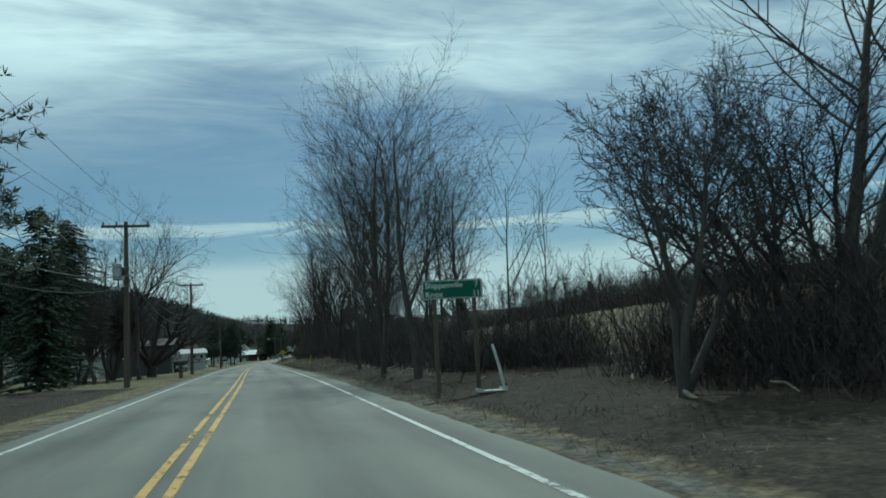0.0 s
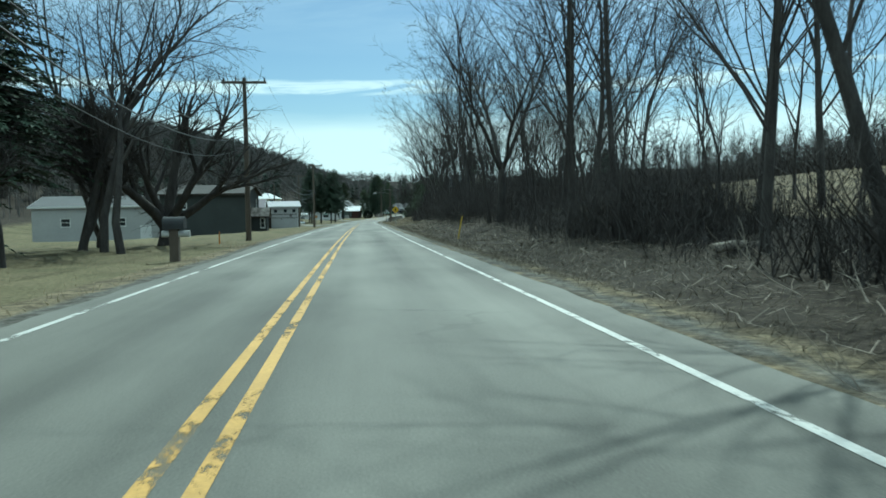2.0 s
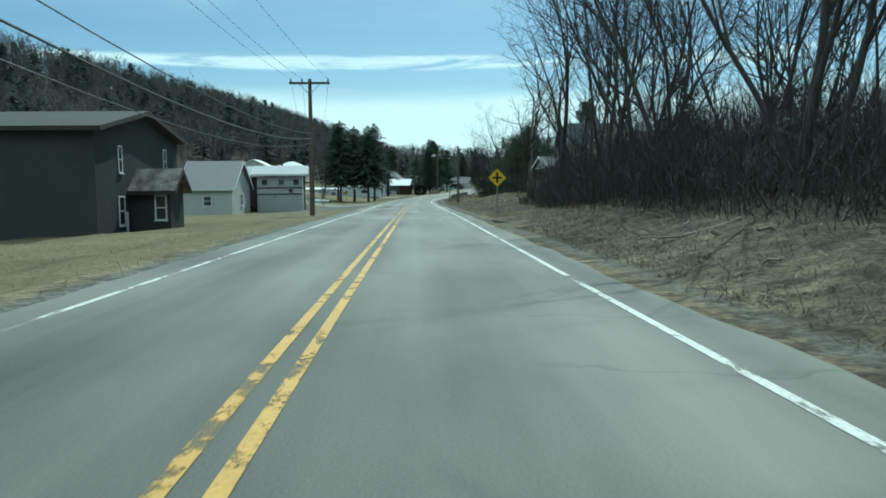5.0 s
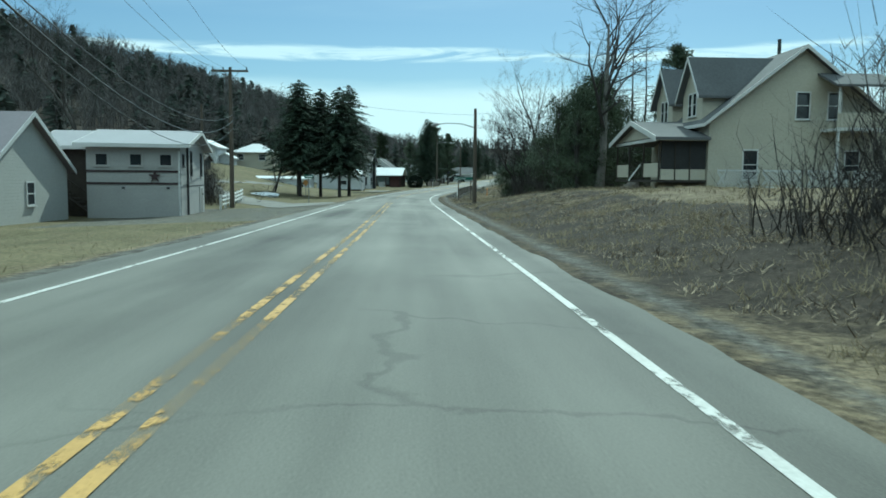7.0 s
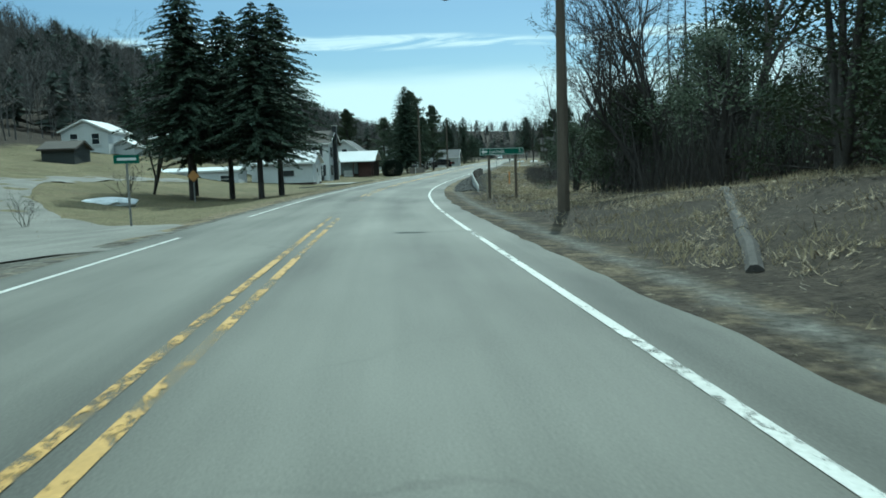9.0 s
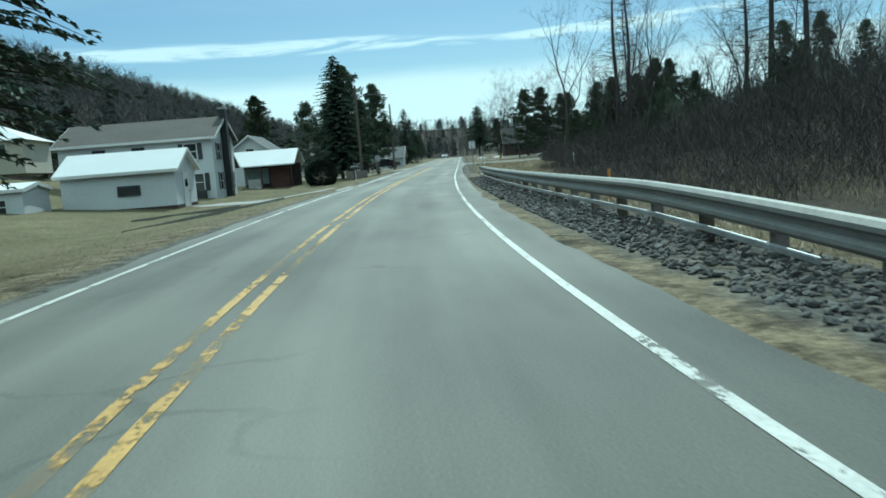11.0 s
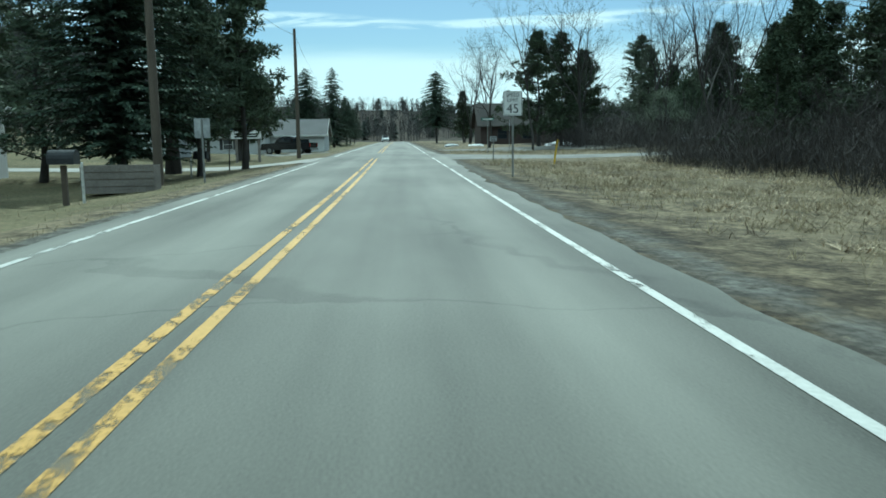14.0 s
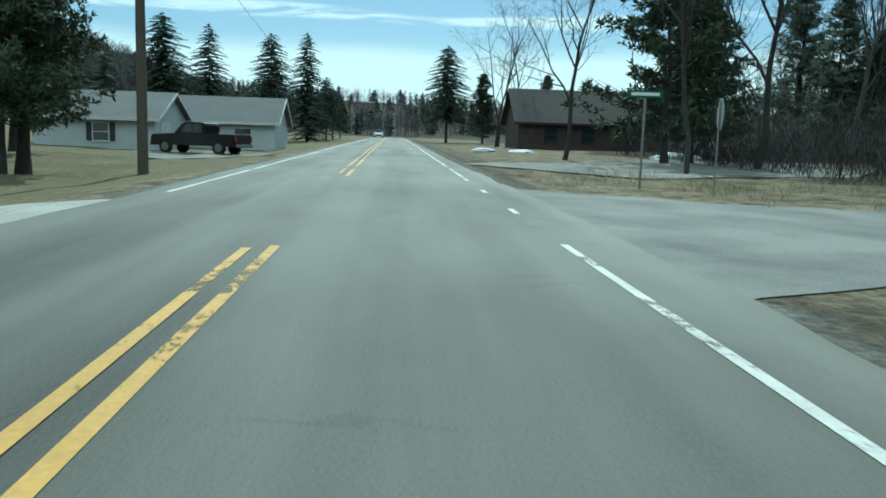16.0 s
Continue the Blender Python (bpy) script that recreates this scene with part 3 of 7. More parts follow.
def build_ground():
    ys = list(np.arange(-88, 330, 1.0)) + list(np.arange(330, 700, 6.0)) + list(np.arange(700, 1296, 20.0))
    near = [-5.6, -5.1, -4.6, -4.2, -3.9, -3.6, -3.3, -3.0, -2.7, -2.4, 3.1, 3.4, 3.65, 3.9, 4.3, 4.7, 5.1, 5.6]
    ds = sorted(set([-2500, -1200, -700, -400, -300, -240, -200, -170, -150, -130, -115, -100, -90, -80, -70, -62, -55, -48, -42, -36, -31, -27, -23.5, -20.5, -18, -16, -14, -12.3, -10.8, -9.4, -8.2, -7.2, -6.3] + near
                    + [6.2, 6.8, 7.5, 8.2, 9, 9.8, 10.7, 11.7, 13, 14.5, 16.5, 19, 22, 25.5, 29.5, 34, 39, 45, 52, 60, 70, 82, 96, 112, 130, 155, 200, 260, 330, 400, 700, 1200, 2500]))
    verts, cover = [], []
    for y in ys:
        a, row, rz, cx = heading(y), land_row(y), road_z(y), centre(y)
        for d in ds:
            x = cx + d * math.cos(a)
            yy = y - d * math.sin(a) if abs(d) < 30 else y
            verts.append((x, yy, rz + float(np.interp(d, D_STOPS, row)) + rough(x, yy, d) - (0.05 if edge_l(y) + 0.14 < d < line_d(y) + 0.5 else 0.0)))
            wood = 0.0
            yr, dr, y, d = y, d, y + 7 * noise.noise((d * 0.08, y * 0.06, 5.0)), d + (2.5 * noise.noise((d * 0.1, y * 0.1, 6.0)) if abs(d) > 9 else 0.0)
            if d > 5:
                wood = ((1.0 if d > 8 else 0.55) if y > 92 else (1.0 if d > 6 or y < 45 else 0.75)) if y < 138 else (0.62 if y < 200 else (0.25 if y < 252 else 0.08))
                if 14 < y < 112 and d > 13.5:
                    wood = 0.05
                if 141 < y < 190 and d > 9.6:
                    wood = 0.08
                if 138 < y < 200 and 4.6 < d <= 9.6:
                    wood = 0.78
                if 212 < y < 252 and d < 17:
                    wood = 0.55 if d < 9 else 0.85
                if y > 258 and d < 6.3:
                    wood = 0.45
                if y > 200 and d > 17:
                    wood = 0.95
            elif d > 3.0:
                wood = 0.6 if 138 < y < 200 or y > 258 else (0.45 if y < 138 else 0.0)
            elif d < -5:
                wood = (0.75 if y < 42 else 0.1) if d > -14 else (0.8 if y < 60 else 0.1)
                if d < -44:
                    wood = 1.0
            if y > 560:
                wood = 1.0
            y, d = yr, dr
            gravel = max(0.0, 1.0 - abs(d - 4.3) / (1.0 if y > 240 else 0.7)) * 0.65 if d > 0 else max(0.0, 1.0 - abs(d - edge_l(y) + 0.1) / 0.6)
            if 156 < y < 181 and -12.5 < d < -3.5:
                gravel = 0.62
            if 203 < y < 246 and 4.3 < d < 6.5:
                gravel = 0.7
            lawn = 1.0 if d < -4.2 and y > 42 else (0.9 if d < -4.2 else 0.0)
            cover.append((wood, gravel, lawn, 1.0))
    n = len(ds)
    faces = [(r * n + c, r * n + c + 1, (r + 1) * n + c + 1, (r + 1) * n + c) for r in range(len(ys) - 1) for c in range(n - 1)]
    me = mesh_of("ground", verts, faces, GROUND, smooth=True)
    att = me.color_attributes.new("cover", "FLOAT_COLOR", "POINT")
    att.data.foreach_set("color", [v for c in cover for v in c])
    return tagged(new("ground", me), "straw-coloured winter grass, leaf litter and earth beside the road", "ground", kind="structure")


build_ground()


def road_strip(name, d0, d1, y0, y1, lift, mat, label, step=2.0, cross=2, wobble=0.0, edge=False, follow=None, category="road"):
    """A strip along the road between two offsets from its middle, with u across and v along it in metres."""
    ys = np.linspace(y0, y1, max(2, int((y1 - y0) / step) + 1))
    verts, uvs = [], []
    for y in ys:
        a = heading(y)
        if edge:
            d0, d1 = edge_l(y), line_d(y) + float(np.interp(y, LINE_Y, SHOULDER)) + (0.16 * noise.noise((y * 0.7, 3.0, 1.0)) if y > 250 and abs(y - 302) > 12 else 0.0)
        for k in range(cross):
            d = d0 + (d1 - d0) * k / (cross - 1) + (follow(y) if follow else 0.0)
            if wobble and k in (0, cross - 1):
                d += wobble * noise.noise((d * 3.0, y * 0.5, 2.0)) + wobble * 0.6 * noise.noise((d * 3.0, y * 1.3, 7.0))
            verts.append((centre(y) + d * math.cos(a), y - d * math.sin(a), road_z(y) + lift - 0.012 * abs(d)))
            uvs.append((d, y))
    faces = [(r * cross + k, r * cross + k + 1, (r + 1) * cross + k + 1, (r + 1) * cross + k) for r in range(len(ys) - 1) for k in range(cross - 1)]
    me = mesh_of(name, verts, faces, mat)
    layer = me.uv_layers.new(name="UVMap")
    for loop in me.loops:
        layer.data[loop.index].uv = uvs[loop.vertex_index]
    return tagged(new(name, me), label, category, kind="structure")


road_strip("road", -3.3, 4.0, -85, 640, 0.03, ASPHALT, "worn grey two-lane asphalt road with sealed cracks", step=0.6, cross=12, wobble=0.11, edge=True)
for d, spans in ((-0.125, ((-85, 185), (195.1, 195.8), (198.3, 298.5), (312, 640))), (0.125, ((-85, 184), (195.4, 195.9), (199.5, 298.7), (311, 640)))):
    for y0, y1 in [s for a, b in spans for s in (((a, 128), (128, b)) if a < 128 < b else ((a, 218), (218, b)) if a < 218 < b else ((a, b),))]:
        road_strip("centre_line", d - 0.05, d + 0.05, y0, y1, 0.035, FADED_YELLOW if 120 < y0 < 217 else YELLOW_PAINT, "worn yellow double centre line on the asphalt", follow=line_c, category="road marking")
for y0, y1 in ((-85, 299.5), (302.8, 303.6), (307.0, 307.8), (311, 640)):
    road_strip("edge_line", -0.048, 0.048, y0, y1, 0.035, WHITE_PAINT, "worn white edge line on the asphalt", follow=line_d, category="road marking")
for y0, y1 in ((-85, 180), (187, 243), (246, 294), (305, 640)):
    road_strip("edge_line", -0.05, 0.05, y0, y1, 0.035, WHITE_PAINT, "worn white edge line on the asphalt", follow=line_l, category="road marking")

# ---- trees ----
class Limbs:
    """Collects tapered limbs as triangles."""

    def __init__(self):
        self.v, self.f = [], []

    def limb(self, pts, radii, sides):
        base = len(self.v)
        for i, p in enumerate(pts):
            q = (pts[min(i + 1, len(pts) - 1)] - pts[max(i - 1, 0)]).normalized()
            a = q.cross(Vector((0.3, 0.9, 0.2)) if abs(q.x) < 0.8 else Vector((0, 0, 1))).normalized()
            b = q.cross(a)
            for k in range(sides):
                w = 2 * math.pi * k / sides
                self.v.append(p + radii[i] * (math.cos(w) * a + math.sin(w) * b))
        for i in range(len(pts) - 1):
            for k in range(sides):
                k2 = (k + 1) % sides
                self.f.append((base + i * sides + k, base + i * sides + k2, base + (i + 1) * sides + k2, base + (i + 1) * sides + k))


def grow(rng, wood, crown, p, way, length, r, depth, top, bend=0.16, up=0.10, kids=(5, 5, 4, 3), first=0.34, wide=(18, 42), thin=(0.48, 0.68)):
    """One limb and, along it, its side limbs."""
    target = wood if depth < 1 else crown
    n = (7, 5, 4, 2, 1)[depth]
    pts, radii = [p.copy()], [r]
    q = way.normalized()
    step = length / n
    for i in range(n):
        q = (q + Vector((rng.gauss(0, bend), rng.gauss(0, bend), rng.gauss(0, bend * 0.6) + up))).normalized()
        p = p + q * step
        pts.append(p.copy())
        radii.append(max(0.004, r * (1 - 0.80 * (i + 1) / n)))
    target.limb(pts, radii, (7, 5, 4, 3, 3)[depth])
    if depth >= top:
        return
    count = kids[min(depth, len(kids) - 1)]
    for k in range(count):
        low = first if depth == 0 else 0.2
        f = low + (0.99 - low) * (k + rng.random() * 0.8) / count
        i = min(n - 1, int(f * n))
        base = pts[i].lerp(pts[i + 1], f * n - i)
        axis = (pts[i + 1] - pts[i]).normalized()
        side = axis.orthogonal().normalized()
        side.rotate(Matrix.Rotation(rng.random() * 2 * math.pi, 3, axis))
        lean = radians(rng.uniform(*wide) if depth == 0 else rng.uniform(28, 58))
        sub = (axis * math.cos(lean) + side * math.sin(lean)).normalized()
        rad = max(0.007, radii[i] * (rng.uniform(*thin) if depth == 0 else rng.uniform(0.48, 0.68)))
        grow(rng, wood, crown, base, sub, length * rng.uniform(0.42, 0.66) * (1.05 - 0.35 * f), rad, depth + 1, top, bend, up, kids)


def bare_tree(seed, height=12.0, radius=0.16, stems=1, top=4, kids=(7, 5, 4, 3), bend=0.10, first=0.34, wide=(18, 42), thin=(0.48, 0.68)):
    rng = random.Random(seed)
    wood, crown = Limbs(), Limbs()
    for s in range(stems):
        lean = Vector((rng.gauss(0, 0.06), rng.gauss(0, 0.06), 1)) if stems == 1 else Vector((rng.gauss(0, 0.28), rng.gauss(0, 0.28), 1))
        h = height * rng.uniform(0.8, 1.0)
        grow(rng, wood, crown, Vector((rng.gauss(0, 0.12), rng.gauss(0, 0.12), -0.2)) if stems > 1 else Vector((0, 0, -0.2)), lean, h, radius * rng.uniform(0.75, 1.0), 0, top, bend, 0.06, kids, first, wide, thin)
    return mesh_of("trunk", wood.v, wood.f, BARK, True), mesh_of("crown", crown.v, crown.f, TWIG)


def forked_tree(seed, height=11.0, radius=0.2, fork=2.5, limbs=4, spread=30.0, kids=(7, 5, 4), bend=0.11):
    """A stout trunk that divides low into several long limbs."""
    rng = random.Random(seed)
    wood, crown = Limbs(), Limbs()
    pts = [Vector((rng.gauss(0, 0.05) * i, rng.gauss(0, 0.05) * i, -0.3 + (fork + 0.3) * i / 3)) for i in range(4)]
    wood.limb(pts, [radius * 1.35, radius * 1.05, radius * 0.95, radius * 0.85], 9)
    for k in range(limbs):
        a = 2 * math.pi * (k + rng.uniform(-0.25, 0.25)) / limbs
        tilt = radians(spread) * rng.uniform(0.45, 1.15)
        way = Vector((math.cos(a) * math.sin(tilt), math.sin(a) * math.sin(tilt), math.cos(tilt)))
        base = pts[3] - Vector((0, 0, rng.uniform(0, 0.25) * fork))
        grow(rng, wood, crown, base, way, (height - fork) * rng.uniform(0.8, 1.05), radius * rng.uniform(0.5, 0.7), 0, 3, bend, 0.05, kids)
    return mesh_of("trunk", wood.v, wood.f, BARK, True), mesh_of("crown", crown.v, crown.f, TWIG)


def conifer(seed, height=12.0, spread=2.6, bare=1.2, levels=34, droop=0.35, mat=None, open_crown=0.0, radius=0.2, power=0.8):
    """Whorls of drooping boughs with sprays of needles round a straight trunk."""
    rng = random.Random(seed)
    wood = Limbs()
    n = 8
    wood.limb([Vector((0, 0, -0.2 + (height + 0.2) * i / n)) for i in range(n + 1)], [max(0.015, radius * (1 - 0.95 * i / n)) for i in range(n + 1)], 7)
    v, f = [], []
    for lv in range(levels):
        t = lv / (levels - 1)
        z = bare + (height - bare) * (t ** 0.92) * 0.985
        reach = spread * ((1 - t) ** power) * (0.55 + 0.45 * min(1, t * 7 + 0.35)) + 0.10
        count = 5 + int(4 * (1 - t))
        for k in range(count):
            if rng.random() < open_crown:
                continue
            a = 2 * math.pi * (k + rng.random() * 0.9) / count + lv
            ln = reach * rng.uniform(0.62, 1.12)
            out = Vector((math.cos(a), math.sin(a), 0))
            side = Vector((-out.y, out.x, 0))
            z0 = z + rng.uniform(-0.12, 0.12)
            tip = -droop * ln * rng.uniform(0.6, 1.2) + 0.12 * ln
            pieces = max(3, int(ln / 0.19))
            if ln > 0.5:
                wood.limb([Vector((0, 0, z0)), out * ln * 0.6 + Vector((0, 0, z0 + tip * 0.45)), out * ln * 0.95 + Vector((0, 0, z0 + tip))], [0.03, 0.018, 0.006], 3)
            for i in range(pieces):
                u = (i + 0.6 + rng.random() * 0.4) / pieces
                at = out * ln * u + Vector((0, 0, z0 + tip * u * u))
                w = (0.14 + 0.18 * (1 - u)) * rng.uniform(0.7, 1.3) * (0.6 + 0.4 * min(1.0, ln))
                for s in (-1, 1, 0):
                    fwd = out * (0.5 + 0.5 * rng.random()) + side * s * rng.uniform(0.7, 1.2) + Vector((0, 0, rng.uniform(-0.5, 0.15)))
                    fwd.normalize()
                    cr = fwd.cross(Vector((rng.gauss(0, 0.4), rng.gauss(0, 0.4), 1))).normalized()
                    L = w * rng.uniform(1.0, 1.7)
                    b = len(v)
                    v += [at - fwd * 0.04, at + fwd * L * 0.5 + cr * w * 0.32, at + fwd * L + Vector((0, 0, -0.06)), at + fwd * L * 0.5 - cr * w * 0.32]
                    f.append((b, b + 1, b + 2, b + 3))
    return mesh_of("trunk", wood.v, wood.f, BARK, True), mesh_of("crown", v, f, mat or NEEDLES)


def pine(seed, height=11.0, spread=2.4, bare=2.0, mat=None, radius=0.17, tufts=11):
    """Open pine: crooked limbs that carry tufts of long needles."""
    rng = random.Random(seed)
    wood = Limbs()
    n = 8
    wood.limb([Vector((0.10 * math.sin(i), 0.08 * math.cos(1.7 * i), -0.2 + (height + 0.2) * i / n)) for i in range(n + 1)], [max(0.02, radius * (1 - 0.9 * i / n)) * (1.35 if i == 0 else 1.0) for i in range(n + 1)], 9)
    v, f = [], []
    levels = int((height - bare) / 0.55)
    for lv in range(levels):
        t = lv / max(1, levels - 1)
        z = bare + (height - bare) * t
        reach = spread * (1 - t) ** 0.6 * rng.uniform(0.75, 1.1) + 0.3
        for k in range(6):
            a = rng.random() * 6.283
            ln = reach * rng.uniform(0.5, 1.1)
            out = Vector((math.cos(a), math.sin(a), rng.uniform(0.05, 0.45)))
            wood.limb([Vector((0, 0, z)), Vector((0, 0, z)) + out * ln * 0.6, Vector((0, 0, z)) + out * ln + Vector((0, 0, 0.15 * ln))], [0.035, 0.02, 0.006], 3)
            for c in range(tufts):
                at = Vector((0, 0, z)) + out * ln * rng.uniform(0.25, 1.05) + Vector((rng.gauss(0, 0.18), rng.gauss(0, 0.18), rng.gauss(0, 0.14)))
                for s in range(11):
                    fwd = Vector((rng.gauss(0, 1), rng.gauss(0, 1), rng.gauss(0.3, 0.8))).normalized()
                    cr = fwd.orthogonal().normalized() * rng.uniform(0.035, 0.06)
                    L = rng.uniform(0.24, 0.46)
                    b = len(v)
                    v += [at, at + fwd * L * 0.5 + cr, at + fwd * L, at + fwd * L * 0.5 - cr]
                    f.append((b, b + 1, b + 2, b + 3))
    return mesh_of("trunk", wood.v, wood.f, BARK, True), mesh_of("crown", v, f, mat or PINE)


def plant(name, meshes, label, category, x, y, turn=0.0, scale=1.0, group="", tilt=0.0, z=None):
    ob = thing(name, label, category, pose(x, y, (ground_z(x, y) if z is None else z) - 0.05, tilt, 0, turn) @ Matrix.Scale(scale, 4), group)
    part("trunk", meshes[0], ob)
    part("crown", meshes[1], ob)
    return ob


# lighter builds for the back rows
BACK_TREES = [bare_tree(17, 13, 0.17, top=3, kids=(9, 7, 6)), bare_tree(18, 12, 0.14, top=3, kids=(9, 7, 6)), bare_tree(19, 12, 0.13, stems=3, top=3, kids=(6, 5, 5))]
TREES = [bare_tree(11, 13, 0.17), bare_tree(12, 12, 0.15), bare_tree(13, 14, 0.20, bend=0.12), bare_tree(14, 11, 0.13), bare_tree(15, 12, 0.13, stems=3, kids=(5, 4, 4, 3)),
         bare_tree(16, 13, 0.22, kids=(8, 6, 4, 3), bend=0.14)]
SAPLINGS = [bare_tree(21, 7, 0.06, kids=(8, 4, 3), top=3), bare_tree(22, 6, 0.05, stems=2, kids=(6, 4, 3), top=3), bare_tree(23, 8, 0.07, kids=(8, 4, 3), top=3)]
SHRUBS = [bare_tree(31, 3.0, 0.035, stems=6, kids=(4, 3, 2), top=3, bend=0.16), bare_tree(32, 2.4, 0.03, stems=7, kids=(4, 3, 2), top=3, bend=0.18)]
FORKED = [bare_tree(33, 12.0, 0.22, top=3, kids=(18, 8, 5), bend=0.06, first=0.24, wide=(30, 62), thin=(0.22, 0.42)), bare_tree(34, 13.5, 0.16, top=3, kids=(20, 7, 5), bend=0.06, first=0.24, wide=(25, 52), thin=(0.25, 0.42)),
          bare_tree(35, 13.0, 0.20, top=3, kids=(20, 8, 5), bend=0.08, first=0.3, wide=(28, 52), thin=(0.22, 0.4)), forked_tree(36, 12.0, 0.22, 3.3, 4, 36, (10, 6, 4), 0.12)]
SPRUCES = [conifer(41, 12, 4.1, 2.9, levels=44, power=0.5), conifer(42, 12, 3.8, 2.7, levels=44, droop=0.38, power=0.5), conifer(43, 14, 4.4, 0.6, levels=50, open_crown=0.05, power=0.62)]


def leafy_tree(seed, height=6.5, half=2.2, clumps=70, leaves=110):
    """Climber-clad evergreen: a forked trunk hung with clumps of small dark leaves."""
    r = random.Random(seed)
    wood = Limbs()
    v, f = [], []
    for s in range(3):
        lean = Vector((r.gauss(0, 0.12), r.gauss(0, 0.12), 1)) * height * r.uniform(0.7, 0.95)
        wood.limb([Vector((0, 0, -0.3)), lean * 0.4, lean * 0.75, lean], [0.16, 0.12, 0.07, 0.02], 6)
    for c in range(clumps):
        t = r.random() ** 0.8
        a, reach = r.uniform(0, 6.283), half * (1.0 - 0.75 * max(0.0, t - 0.45) / 0.55) * r.uniform(0.25, 1.0) ** 0.5
        at = Vector((math.cos(a) * reach, math.sin(a) * reach, 0.25 + height * t * r.uniform(0.85, 1.05)))
        wood.limb([Vector((0, 0, max(0.1, at.z - 0.7))), at], [0.03, 0.01], 3)
        size = r.uniform(0.35, 0.7)
        for k in range(leaves):
            q = at + Vector((r.gauss(0, size * 0.6), r.gauss(0, size * 0.6), r.gauss(0, size * 0.5)))
            fwd = Vector((r.gauss(0, 1), r.gauss(0, 1), r.gauss(-0.2, 0.7))).normalized()
            cr = fwd.orthogonal().normalized() * r.uniform(0.02, 0.045)
            L = r.uniform(0.10, 0.2)
            b = len(v)
            v += [q, q + fwd * L * 0.5 + cr, q + fwd * L, q + fwd * L * 0.5 - cr]
            f.append((b, b + 1, b + 2, b + 3))
    return mesh_of("trunk", wood.v, wood.f, BARK, True), mesh_of("crown", v, f, PINE)


def larch(seed, height=21.0, radius=0.28):
    """Straight bare trunk with many short, thin side branches."""
    r = random.Random(seed)
    wood, crown = Limbs(), Limbs()
    n = 10
    pts = [Vector((0.12 * math.sin(i * 0.8 + seed), 0.1 * math.cos(i * 1.1), -0.3 + (height + 0.3) * i / n)) for i in range(n + 1)]
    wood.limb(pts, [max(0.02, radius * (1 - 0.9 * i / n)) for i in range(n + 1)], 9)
    for k in range(150):
        z = 3.5 + (height - 3.7) * r.random()
        a, ln = r.uniform(0, 6.283), (0.7 + 3.4 * (1 - z / height)) * r.uniform(0.5, 1.2)
        out = Vector((math.cos(a), math.sin(a), r.uniform(-0.25, 0.3)))
        p0 = Vector((0, 0, z))
        tip = p0 + out * ln
        crown.limb([p0, p0 + out * ln * 0.5 + Vector((0, 0, -0.05)), tip], [0.028, 0.016, 0.005], 3)
        for j in range(5):
            q = p0.lerp(tip, r.uniform(0.3, 1.0))
            crown.limb([q, q + Vector((r.gauss(0, 0.3), r.gauss(0, 0.3), r.uniform(-0.2, 0.3)))], [0.009, 0.004], 3)
    return mesh_of("trunk", wood.v, wood.f, BARK, True), mesh_of("crown", crown.v, crown.f, TWIG)


LEAFY = [leafy_tree(91), leafy_tree(92, 4.6, 2.4, 60), leafy_tree(93, 9.0, 2.5, 150, 100)]
LARCHES = [larch(95), larch(96, 19, 0.22)]
APPLE = bare_tree(81, 5.2, 0.22, kids=(15, 10, 6, 3), bend=0.2)
THORN = bare_tree(82, 5.0, 0.10, stems=3, kids=(8, 6, 5, 3), bend=0.16)
PINES = [pine(51, 11, 3.3, 2.0), pine(52, 9, 3.6, 1.0), pine(54, 13, 4.3, 2.4, radius=0.34, tufts=16)]

# brown shrubs beside the lane
for x, y, size in ((-14.6, 206.5, 0.7), (-12.6, 190.5, 0.4), (-18.0, 186.0, 0.8), (-19.5, 189.0, 0.9), (-17.4, 182.5, 0.7), (-22.0, 192.0, 0.9), (-21.5, 186.0, 0.9), (-24.5, 197.0, 1.0), (-27.0, 205.0, 1.0), (-20.6, 182.0, 0.9)):
    plant("shrub", SHRUBS[0], "brown leafless shrub beside the gravel lane", "shrub", x, y, x * 51 % 360, size, "shrubs by the lane")
BARE = "leafless grey-barked tree with fine twigs"
rng = random.Random(7)
# the row of bare trees along the right-hand bank: the ones that stand out first
for x, y, k, size, turn, tilt in ((9.9, 11.9, 2, 0.85, 250, -2), (13.0, 15.0, 2, 0.9, 200, 0), (5.21, 26.6, 0, 0.86, 255, -2), (5.17, 34.4, 1, 0.84, 10, 0), (4.95, 33.3, 1, 0.8, 130, 2), (6.6, 25.8, 1, 0.5, 20, -3), (5.11, 43.0, 1, 0.7, 300, -4),
                                 (12.8, 61.8, 1, 1.0, 40, 3), (13.8, 59.8, 1, 0.9, 220, 0), (7.6, 47.6, 1, 0.95, -90, 13), (8.3, 53.0, 1, 0.85, 60, 0), (9.9, 70.8, 1, 1.0, 160, 2), (10.45, 69.6, 1, 1.15, 250, 0),
                                 (7.8, 83.9, 3, 1.1, 20, 0), (10.0, 75.1, 1, 1.35, 15, 0), (10.8, 80.0, 1, 1.2, 110, 0)):
    plant("bare_tree", FORKED[k], "dark leafless tree with many long branches on the bank", "tree", x, y, turn, size, "large trees on the bank", tilt)
